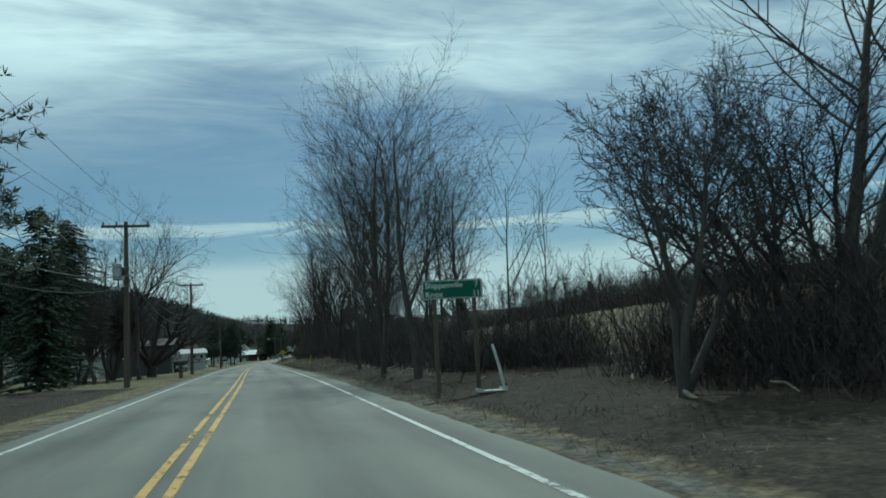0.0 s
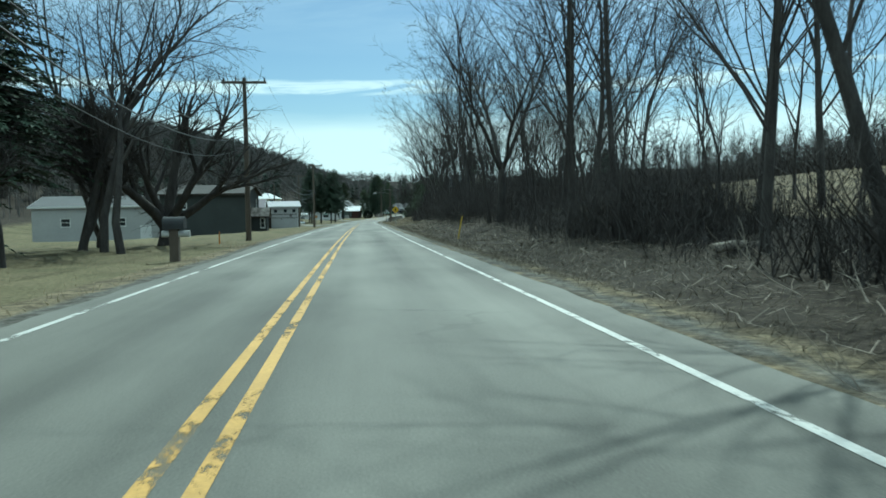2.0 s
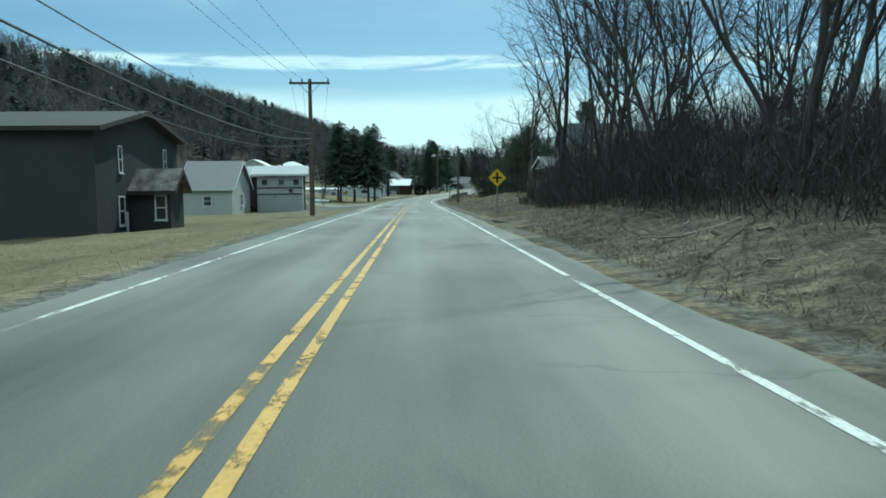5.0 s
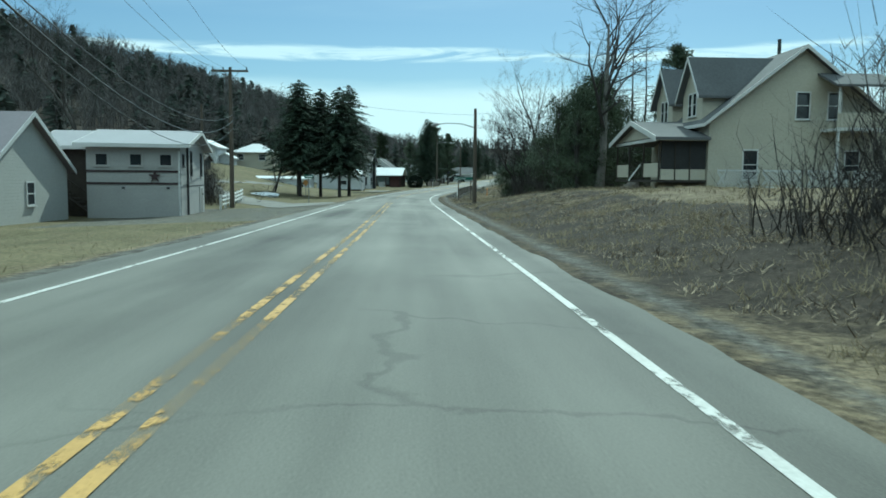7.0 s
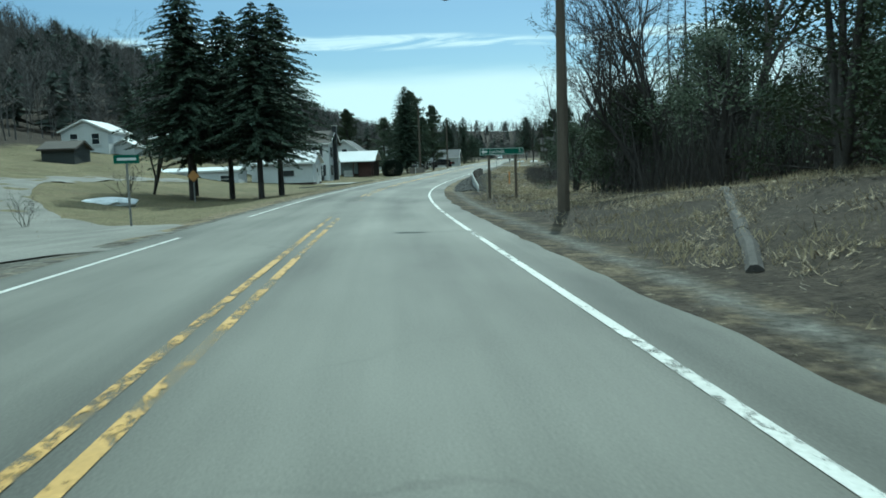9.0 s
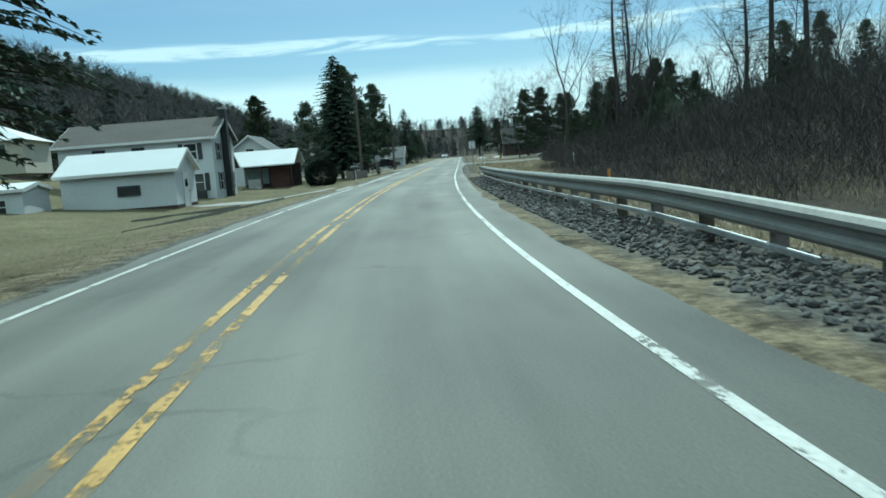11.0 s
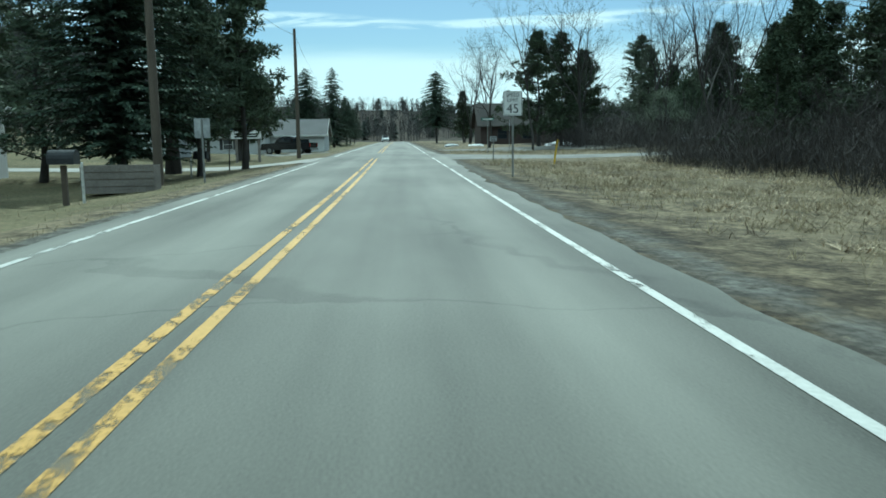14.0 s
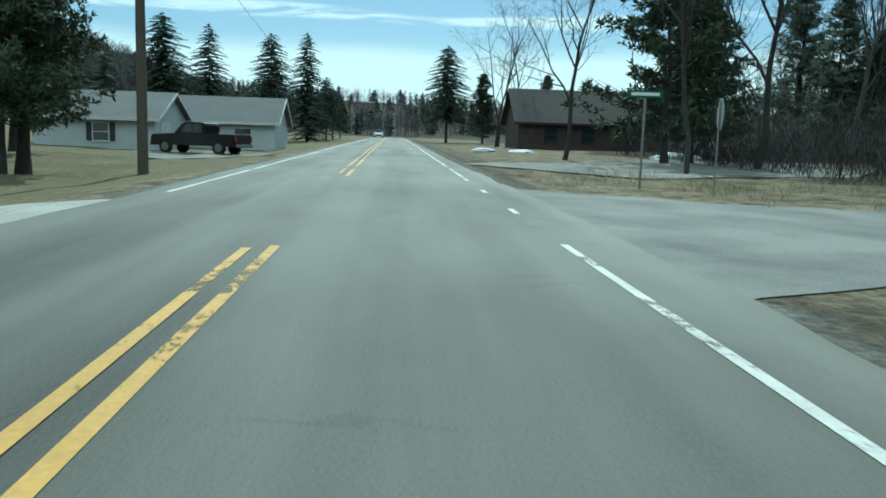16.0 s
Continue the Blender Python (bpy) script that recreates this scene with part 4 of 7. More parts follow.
for x, y, k, size, turn, tilt in ((12.0, 11.0, 4, 0.9, 10, 0), (7.2, 84.0, 3, 1.1, 75, 0),
                                 (7.8, 98.0, 2, 1.0, 15, -9), (8.6, 103.0, 4, 1.1, 220, 0), (8.2, 110.0, 0, 1.0, 130, 3), (7.0, 116.0, 3, 0.9, 30, -8), (6.6, 122.0, 1, 0.95, 80, 4), (7.6, 128.0, 4, 0.95, 10, 0), (7.0, 134.0, 2, 0.85, 200, -5), (8.4, 139.0, 0, 0.9, 330, 0)):
    plant("bare_tree", TREES[k], BARE + " on the bank", "tree", x, y, turn, size, "trees along the bank", tilt)
for i in range(64):
    y = 44 + i * 1.5 + rng.uniform(-0.8, 0.8)
    d = rng.uniform(10.0, 18.0) if y < 90 else rng.uniform(9.0, 24.0)
    p = ground_at(d, y)
    if (y < 95 and i % 5 < 3) or (y < 60 and i % 5 < 4):
        continue
    plant("bare_tree", BACK_TREES[rng.randrange(3)], BARE + " on the bank", "tree", p.x, p.y, rng.uniform(0, 360), rng.uniform(0.5, 0.75) if y < 95 else rng.uniform(0.6, 1.0), "trees along the bank", rng.uniform(-3, 3))
for i in range(66):
    y = 26 + i * 1.72 + rng.uniform(-1, 1)
    p = ground_at(min(rng.uniform(8.5, 17), 9.4 if y < 40 else 17), y)
    if (40 < y < 92 and i % 2) or (y < 58 and i % 4):
        continue
    plant("sapling", SAPLINGS[i % 3], "thin leafless sapling among brush", "tree", p.x, p.y, rng.uniform(0, 360), rng.uniform(0.7, 1.15), "saplings on the bank", rng.uniform(-6, 6))
# trees by the first houses, opposite
for x, y, k, size in ((-14, 33, 0, .8), (-17, 40, 2, .85), (-21, 46, 5, .8), (-25, 52, 1, .9), (-15, 56, 3, .95), (-13.5, 63, 0, .75), (-22, 62, 4, .9), (-27, 70, 2, .85), (-9.9, 68.6, 5, .95), (-10.85, 69.4, 5, 1.0), (-12.5, 71.5, 5, 1.05), (-30, 44, 0, .9),
                      (-13.6, 78.7, 4, 1.25), (-11.0, 61.0, 0, .7), (-34, 60, 3, 1.0), (-38, 78, 2, 1.0), (-31, 84, 4, .9), (-40, 100, 1, 1.1), (-44, 116, 0, 1.1), (-47, 133, 5, 1.0), (-52, 150, 2, 1.0)):
    plant("bare_tree", TREES[k], BARE + " on a lawn by the houses", "tree", x, y, x * 37 % 360, size, "trees by the houses")
for x, y, k, size in ((-15.9, 70.7, 0, 1.17), (-19.5, 66, 0, .95), (-23.0, 74, 1, 1.0), (-12.0, 47, 2, .75), (-13.9, 60.8, 2, .78)):
    plant("spruce", SPRUCES[k], "dark green spruce with drooping boughs on a lawn", "tree", x, y, y * 31 % 360, size, "spruces by the first houses")
for x, y, size in ((-12.5, 60.5, 1.0), (-13.5, 77.0, 1.1), (-16.0, 71.0, 1.1), (-12.6, 72.0, 1.1), (-11.2, 57.5, 0.9), (-14.5, 64.0, 1.0)):
    plant("apple_tree", APPLE, "low spreading leafless apple tree with dense twigs", "tree", x, y, x * 77 % 360, size, "apple trees on the lawn")
big_apple = forked_tree(83, 8.6, 0.42, 1.3, 7, 62, (9, 6, 4), 0.16)
plant("apple_tree", big_apple, "old spreading leafless tree with a thick forked trunk on the lawn", "tree", -9.95, 75.7, 40, 1.0, "apple trees on the lawn")
plant("thorn_tree", THORN, "rounded twiggy leafless tree beside the evergreens", "tree", 8.7, 190.5, 15, 1.3, "thorn trees")
plant("bare_tree", TREES[5], BARE + " behind the workshop", "tree", -22.0, 182.0, 60, 1.0)
for x, y, size in ((6.6, 11.6, 1.0), (8.7, 12.4, 1.05), (10.9, 12.9, 1.05)):
    plant("thorn_tree", THORN, "dense twiggy leafless thorn tree on the bank", "tree", x, y, x * 37 % 360, size, "thorn trees")
rs2 = random.Random(31)


def undergrowth(y):
    """How dense the undergrowth on the bank is, from 0 to 1."""
    return float(np.interp(y, (4, 8, 17, 19, 22, 24, 30, 32, 41, 43, 48, 50, 55, 57, 66, 68, 81, 84), (0.3, 0.9, 0.9, 0.05, 0.05, 0.95, 0.95, 0.2, 0.2, 0.8, 0.8, 0.2, 0.2, 0.85, 0.85, 0.25, 0.25, 1.0)))


for i in range(70):
    y = 11 + i * 1.86 + rs2.uniform(-1, 1)
    d = rs2.uniform(9.5, 17)
    if undergrowth(y) < 0.5 or (y < 62 and d > 13):
        continue
    p = ground_at(d, y)
    plant("shrub", SHRUBS[i % 2], "leafless tangled shrub under the trees", "shrub", p.x, p.y, rs2.uniform(0, 360), rs2.uniform(0.8, 1.35), "shrubs on the bank")
# dark spruces standing on the lawn beside the lane
for x, y, k, size in ((-10.66, 215.2, 0, 1.0), (-8.27, 211.9, 1, 0.98), (-7.48, 215.0, 1, 1.02), (-12.6, 212.8, 0, 1.05), (-13.4, 217.0, 1, 0.95)):
    plant("spruce", SPRUCES[k], "tall dark green spruce with bare lower trunk on a lawn", "tree", x, y, y * 57 % 360, size, "spruces on the lawn")
plant("pine_tree", pine(53, 13, 4.2, 3.0), "open-crowned pine at the edge of the verge", "tree", -9.6, 25.0, 40, 1.0)
plant("bare_tree", TREES[4], BARE + " in several stems beside the spruces", "tree", -16.0, 216.0, 20, 0.8)
plant("spruce", conifer(44, 14, 4.3, 1.2, levels=74, droop=0.22, power=0.62), "tall ragged spruce with open crown beside a clipped bush", "tree", 2.3, 288.0, 40, 0.98)
plant("pine_tree", PINES[0], "dark bushy pine beside the tall spruce", "tree", 5.0, 291.5, 0, 0.78)
plant("pine_tree", PINES[1], "dark bushy pine beside the tall spruce", "tree", -1.2, 291.0, 70, 0.95)
# roadside pines by the business sign, and the spruces further on
for x, y, k, size in ((3.43, 296.0, 2, 1.0), (6.92, 296.35, 0, 0.95), (6.41, 317.5, 2, 0.72), (6.95, 318.3, 2, 0.66), (4.1, 317.4, 0, 0.9), (-8.0, 308.0, 2, 0.85), (3.0, 327.5, 2, 0.9), (2.6, 334.0, 0, 1.15)):
    plant("pine_tree", PINES[k], "broad dark pine with a bare lower trunk on a lawn", "tree", x, y, y * 23 % 360, size, "pines by the sign")
for x, y, k, size in ((39.9, 393.4, 0, 1.08), (21.3, 392.4, 2, 0.98), (17.0, 397.0, 1, 1.15), (9.3, 394.9, 2, 1.02), (4.4, 388.5, 0, 1.18), (25.0, 405.0, 1, .75), (27.5, 420, 0, .7), (31, 440, 1, .7)):
    plant("spruce", SPRUCES[k], "tall pointed spruce on a lawn by the road", "tree", x, y, y * 41 % 360, size, "pointed spruces")
for x, y, k, size in ((44, 390, 0, .8), (47.0, 400, 1, .8), (50, 383, 0, .75)):
    plant("pine_tree", PINES[k], "rounded dark pine beside the road", "tree", x, y, y * 19 % 360, size, "pines beyond the side road")
# right-hand side past the cream house: evergreens, ivy-clad trunks, then the wood behind the guard rail
for x, y, k, size in ((10.2, 177.6, 2, 0.72), (11.6, 178.6, 2, 0.8), (9.6, 180.6, 0, 0.95), (12.3, 182.5, 2, 0.9), (10.0, 188.0, 1, 1.0), (14.8, 184.5, 0, 1.0), (8.6, 192.5, 1, .8), (12.4, 191.5, 0, 1.05), (16.2, 181.0, 1, 0.9), (10.0, 197.0, 1, 0.9), (14.0, 198.0, 0, 1.0), (8.6, 201.5, 1, 0.7)):
    plant("evergreen", LEAFY[k], "dark evergreen overgrown with climbers", "tree", x, y, y * 29 % 360, size, "evergreens by the cream house")
old = thing("old_tree", "thick pale-barked old tree beside the cream house", "tree", on_ground(11.5, 177.2))
PALE_BARK = material("pale_bark", (0.115, 0.105, 0.095), 0.9, second=(0.19, 0.175, 0.16), scale=4, fine=26, bump=0.5, stretch=(1, 1, 0.3))
big = bare_tree(97, 13.0, 0.34, kids=(10, 6, 4, 3), bend=0.13)
big[0].materials[0] = PALE_BARK
part("trunk", big[0], old)
part("crown", big[1], old)
for x, y, k, size in ((10.3, 186.5, 5, 0.8), (8.2, 194.5, 4, 0.75), (11.5, 198.0, 2, .8), (17, 200, 0, .9), (9.0, 203.0, 3, .7)):
    plant("bare_tree", TREES[k], BARE + " beside the cream house", "tree", x, y, y * 17 % 360, size, "trees by the cream house")
plant("pine_tree", PINES[0], "tall open pine behind the cream house", "tree", 20.5, 190, 10, 1.05)
for x, y, size in ((30.6, 277.5, 1.3), (32.6, 279.0, 1.25), (34.0, 283.0, 1.15), (34.2, 259.0, 1.2), (36.1, 258.5, 1.3), (37.6, 256.0, 1.25)):
    plant("larch", LARCHES[0 if size > 1.2 else 1], "tall bare larch with short side branches", "tree", x, y, y * 91 % 360, size * 0.8, "larches behind the guard rail")
rng2 = random.Random(23)
for i in range(96):
    y = 204 + i * 1.65 + rng2.uniform(-2, 2)
    d = rng2.uniform(18, 44) if y > 215 else rng2.uniform(24, 44)
    if 296 < y < 318 or (y > 340 and d < 32):
        continue
    p = ground_at(d, y)
    if i % 4 == 0 and y > 250:
        plant("pine_tree", PINES[i // 4 % 2], "dark pine in the wood behind the verge", "tree", p.x, p.y, rng2.uniform(0, 360), rng2.uniform(0.5, 0.75) if y < 285 else rng2.uniform(0.65, 0.95), "pines in the wood")
    else:
        plant("bare_tree", BACK_TREES[rng2.randrange(3)], BARE + " in the wood behind the verge", "tree", p.x, p.y, rng2.uniform(0, 360), rng2.uniform(0.36, 0.62) if y < 262 else rng2.uniform(0.5, 0.85), "trees in the wood")
for i in range(34):
    y = 208 + i * 3.6 + rng2.uniform(-1.5, 1.5)
    p = ground_at(rng2.uniform(19.5, 33), y)
    if 293 < y < 320 or (y < 248 and i % 3):
        continue
    plant("evergreen", LEAFY[i % 2], "dark evergreen thicket at the edge of the wood", "tree", p.x, p.y, rng2.uniform(0, 360), rng2.uniform(0.45, 0.7) if y < 278 else rng2.uniform(0.7, 1.1), "evergreens at the wood's edge")
for i in range(44):
    p = ground_at(rng2.uniform(19 if i < 12 else 16, 34), 206 + i * 2.3)
    if 292 < p.y < 318 or i < 6:
        continue
    plant("shrub", SHRUBS[i % 2], "leafless tangled shrub at the edge of the wood", "shrub", p.x, p.y, rng2.uniform(0, 360), rng2.uniform(0.8, 1.3), "shrubs at the wood's edge")
for x, y, k, size in ((40, 372, 4, 1.1), (45, 379, 0, 1.1), (36.5, 322, 5, 1.0), (30.0, 329.0, 5, .78), (41, 335, 4, .95), (30.5, 318, 1, .95), (46, 345, 3, 1.0), (49.0, 329.3, 4, 1.15), (46.2, 327.0, 5, 1.05), (52.0, 325.0, 4, 1.1)):
    plant("bare_tree", TREES[k], BARE + " by the side road", "tree", x, y, x * 53 % 360, size, "trees past the side road")
for x, y, k, size in ((34, 326, 1, 1.15), (38, 330, 0, 1.0), (44, 338, 1, 1.1), (50, 352, 0, 1.0), (54, 327, 1, 1.25), (58, 333, 1, 1.2), (51, 338, 2, 0.9)):
    plant("pine_tree", PINES[k], "dark pine on the corner of the side road", "tree", x, y, x * 71 % 360, size, "pines past the side road")

for x, y, k, size in ((20.8, 266.0, 0, 0.95), (30.5, 274.0, 0, 1.0)):
    plant("bare_tree", TREES[k], "tall spreading leafless tree behind the guard rail", "tree", x, y, y * 33 % 360, size, "trees behind the guard rail")
# the darkest stand of evergreens, where the slope comes down to the field
for x, y, k, size in ((29.5, 276.5, 1, 0.8), (31.5, 281.0, 0, 1.15), (33.0, 286.0, 1, 1.2), (34.5, 291.0, 0, 1.0), (28.0, 283.0, 1, 0.9), (36.0, 280.0, 0, 1.3), (33.0, 270.0, 1, 0.8), (27.0, 262.0, 1, 0.6), (38.0, 288.0, 1, 1.2)):
    plant("pine_tree", PINES[k], "dark pine in a dense stand above the field", "tree", x, y, x * 43 % 360, size * 0.62, "pines above the field")

# ---- poles and wires ----
def utility_pole(x, y, height, arm=True, transformer=False, lamp=0.0, tilt=0.0, label="weathered wooden utility pole with a crossarm on the verge"):
    a = -math.degrees(heading(y))
    ob = thing("utility_pole", label, "utility pole", on_ground(x, y, a) @ pose(0, 0, 0, 0, tilt, 0), "utility poles")
    part("pole", (tube([(0, 0, -0.5), (0.01, 0, height * 0.5), (0, 0, height + 0.25)], [0.165, 0.14, 0.10], 10), POLE_WOOD), ob)
    if arm:
        bar = part("crossarm", (boxes((-1.22, 1.22, -0.16, -0.06, height - 0.08, height + 0.06), bevel=0.012), POLE_WOOD), ob)
        for k in (-1.12, -0.45, 1.12):
            part("insulator", (tube([(k, -0.11, height + 0.06), (k, -0.11, height + 0.12), (k, -0.11, height + 0.17), (k, -0.11, height + 0.24)], [0.025, 0.055, 0.03, 0.045], 8), DARK_STEEL), bar)
        for s in (-1, 1):
            part("brace", (tube([(s * 0.62, -0.17, height - 0.07), (s * 0.08, -0.13, height - 0.62)], [0.018, 0.018], 4), DARK_STEEL), ob)
    if transformer:
        can = part("transformer", (tube([(-0.42, -0.1, height - 2.9), (-0.42, -0.1, height - 2.86), (-0.42, -0.1, height - 2.05), (-0.42, -0.1, height - 1.98)], [0.2, 0.24, 0.24, 0.17], 14), SIGN_BACK), ob, "grey steel transformer can")
        part("bushing", (tube([(-0.5, -0.1, height - 1.98), (-0.52, -0.1, height - 1.7)], [0.05, 0.03], 8), DARK_STEEL), can)
        part("bracket", (boxes((-0.22, -0.1, -0.06, 0.06, height - 2.7, height - 2.2)), DARK_STEEL), ob)
    if lamp:
        z = height - 1.1
        armp = part("lamp_arm", (tube([(0, 0, z), (lamp * 0.4, 0, z + 0.28), (lamp * 0.8, 0, z + 0.30), (lamp, 0, z + 0.22)], [0.035, 0.03, 0.028, 0.028], 6), STEEL), ob)
        s = 1 if lamp > 0 else -1
        head = tube([(lamp - s * 0.05, 0, z + 0.23), (lamp + s * 0.12, 0, z + 0.22), (lamp + s * 0.38, 0, z + 0.18), (lamp + s * 0.55, 0, z + 0.15)], [0.06, 0.13, 0.14, 0.05], 10)
        part("lamp_head", (head, SIGN_BACK), armp, "grey cobra-head street lamp")
    return ob


POLES = [(-7.0, 44.0, 8.55, True, True, 0), (-6.9, 81.4, 8.8, True, False, 0), (-7.15, 139.7, 8.0, True, False, 0), (-12.65, 181.6, 9.2, True, False, 0)]
for x, y, h, arm, can, lamp in POLES:
    utility_pole(x, y, h, arm, can, lamp)
utility_pole(4.1, 184.1, 6.5, False, False, -2.6, label="slim wooden pole with a curved street-lamp arm")
utility_pole(4.2, 283.1, 9.4, False, False, 2.6, label="wooden pole with a street lamp on the lawn's edge")
utility_pole(10.8, 316.0, 9.4, False, False, 0, label="plain wooden utility pole on the verge")
utility_pole(22.0, 398.0, 9.0, True, False, 0)
utility_pole(-19.0, 198.0, 7.5, False, False, 0, label="plain wooden pole beside the lane")
utility_pole(-7.2, -4.0, 8.6, True, False, 0)


def wire(a, b, sag, r=0.012, label="black overhead cable sagging between poles"):
    a, b = Vector(a), Vector(b)
    pts = [a.lerp(b, i / 16) - Vector((0, 0, 4 * sag * (i / 16) * (1 - i / 16))) for i in range(17)]
    bm = tube(pts, [r] * 17, 4)
    me = bpy.data.meshes.new("cable")
    bm.to_mesh(me)
    bm.free()
    me.materials.append(WIRE)
    return tagged(new("cable", me), label, "cable", "overhead cables")


tops = [(-7.2, -4.0, 8.6)] + [(x, y, h) for x, y, h, *_ in POLES]
for (x0, y0, h0), (x1, y1, h1) in zip(tops, tops[1:]):
    z0, z1 = ground_z(x0, y0), ground_z(x1, y1)
    for off in (-1.12, -0.45, 1.12):
        wire((x0 + off, y0, z0 + h0 + 0.24), (x1 + off, y1, z1 + h1 + 0.24), 0.9, 0.008, "thin overhead power line between poles")
    for k, (lift, girth, sag) in enumerate(((6.3, 0.016, 1.3), (5.9, 0.024, 1.6), (5.4, 0.014, 1.8))):
        ends = [4.95 - 0.25 * k if abs(y - 139.7) < 1 else lift for y in (y0, y1)]
        wire((x0 + 0.15, y0, z0 + ends[0]), (x1 + 0.15, y1, z1 + ends[1]), sag, girth)
wire((-12.65, 181.6, ground_z(-12.65, 181.6) + 8.6), (4.1, 184.1, ground_z(4.1, 184.1) + 6.3), 0.5, 0.008)
wire((4.1, 184.1, ground_z(4.1, 184.1) + 6.4), (22, 176, 6.5), 0.5, 0.008)
wire((4.2, 283.1, ground_z(4.2, 283.1) + 9.2), (10.8, 316.0, ground_z(10.8, 316) + 9.2), 0.6, 0.012)
wire((10.8, 316.0, ground_z(10.8, 316) + 9.2), (22.0, 398.0, ground_z(22, 398) + 8.9), 1.2, 0.012)
wire((-12.65, 181.6, ground_z(-12.65, 181.6) + 7.0), (-19.0, 198.0, ground_z(-19, 198) + 7.2), 0.4, 0.014)


# ---- signs ----
def plate(w, h, t=0.006, cut=0.03):
    """A sign plate with clipped corners, in the xz plane, its face towards -y."""
    prof = [(-w / 2 + cut, -h / 2), (w / 2 - cut, -h / 2), (w / 2, -h / 2 + cut), (w / 2, h / 2 - cut), (w / 2 - cut, h / 2), (-w / 2 + cut, h / 2), (-w / 2, h / 2 - cut), (-w / 2, -h / 2 + cut)]
    return prism(prof, 0, t, "y")


def rim(w, h, wide=0.02, inset=0.018):
    a, b = w / 2 - inset, h / 2 - inset
    return boxes((-a, a, -0.004, -0.001, b - wide, b), (-a, a, -0.004, -0.001, -b, -b + wide), (-a, -a + wide, -0.004, -0.001, -b + wide, b - wide), (a - wide, a, -0.004, -0.001, -b + wide, b - wide))


def green_sign(x, y, z, w, h, lines, posts, foot, label, turn=0.0, post_mat=POLE_WOOD):
    ob = thing("road_sign", label, "road sign", pose(x, y, z, 0, 0, turn), "green guide signs")
    face = part("panel", (plate(w, h), GREEN_SIGN), ob)
    part("border", (rim(w, h, 0.014, 0.016), WHITE_SIGN), face)
    for text, tx, tz, size in lines:
        lettering("lettering", text, size, face, pose(tx, -0.004, tz), WHITE_SIGN, align="LEFT")
    for px in posts:
        part("post", (boxes((px - 0.05, px + 0.05, 0.008, 0.098, foot - z - 0.3, h / 2 - 0.03), bevel=0.01), post_mat), ob)
    return ob


green_sign(4.62, 18.8, 2.52, 1.52, 0.48, (("Shippenville", -0.68, 0.10, 0.20), ("Knox", -0.68, -0.12, 0.20), ("7", 0.56, 0.10, 0.20), ("11", 0.50, -0.12, 0.20)), (-0.46, 0.54), -0.1,
           "green guide sign with two white lines on wooden posts", -6)
luc = green_sign(4.08, 195.1, 0.50, 1.78, 0.28, (("Lucinda", -0.50, 0.0, 0.20), ("3", 0.66, 0.0, 0.20)), (-0.52, 0.55), -1.5, "green guide sign with a white arrow on two posts", -4)
arrow = bmesh.new()
pts = [(-0.82, 0.0), (-0.72, 0.085), (-0.72, 0.035), (-0.58, 0.035), (-0.58, -0.035), (-0.72, -0.035), (-0.72, -0.085)]
arrow.faces.new([arrow.verts.new((a, -0.004, b)) for a, b in pts])
part("arrow", (arrow, WHITE_SIGN), luc)


def steel_post(ob, height, sink=0.3):
    return part("post", (boxes((-0.03, 0.03, 0.008, 0.038, -sink, height), bevel=0.004), STEEL), ob)


speed = thing("speed_limit_sign", "white speed limit sign on a steel post in dry grass", "road sign", on_ground(15.3, 278.6, -9))
steel_post(speed, 2.65)
face = part("panel", (plate(0.61, 0.76), WHITE_SIGN), speed, m=pose(0, 0, 2.28))
part("border", (rim(0.61, 0.76, 0.014, 0.014), BLACK_INK), face)
for text, tz, size in (("SPEED", 0.255, 0.15), ("LIMIT", 0.10, 0.15), ("45", -0.17, 0.40)):
    lettering("lettering", text, size, face, pose(0, -0.005, tz), BLACK_INK)

warn = thing("warning_sign", "yellow diamond crossroads sign on a steel post", "road sign", on_ground(3.05, 128.2, 0))
steel_post(warn, 2.3)
face = part("panel", (plate(0.62, 0.62), YELLOW_SIGN), warn, m=pose(0, 0, 1.95, 0, 45, 0))
part("border", (rim(0.62, 0.62, 0.012, 0.012), BLACK_INK), face)
part("cross_symbol", (boxes((-0.05, 0.05, -0.006, -0.002, -0.24, 0.24), (-0.22, -0.05, -0.006, -0.002, -0.045, 0.045), (0.05, 0.22, -0.006, -0.002, -0.045, 0.045)), BLACK_INK), face, m=pose(0, 0, 0, 0, -45, 0))

small = thing("small_sign", "small weathered sign board on a thin post", "sign", on_ground(19.73, 294.8, -8))
steel_post(small, 1.2)
face = part("panel", (plate(0.36, 0.25, cut=0.01), SIGN_BACK), small, m=pose(0, 0, 1.12))
part("marking", (boxes((-0.13, 0.13, -0.004, -0.001, 0.04, 0.075), (-0.13, 0.08, -0.004, -0.001, -0.03, 0.0), (-0.13, 0.11, -0.004, -0.001, -0.09, -0.06)), BLACK_INK), face)

street = thing("street_name_sign", "green street name blade on a steel post at the side road", "road sign", on_ground(23.85, 309.3, -20))
steel_post(street, 2.35)
blade = part("blade", (plate(0.9, 0.17, cut=0.01), GREEN_SIGN), street, m=pose(0, 0, 2.45))
part("marking", (boxes((-0.36, 0.36, -0.004, -0.001, -0.04, 0.04)), WHITE_SIGN), blade)
stop = thing("stop_sign", "octagonal stop sign turned edge-on, on a steel post", "road sign", on_ground(24.9, 307.5, 68))
steel_post(stop, 2.3)
octagon = [(0.38 / math.cos(math.pi / 8) * math.cos(math.pi / 8 + k * math.pi / 4), 0.38 / math.cos(math.pi / 8) * math.sin(math.pi / 8 + k * math.pi / 4)) for k in range(8)]
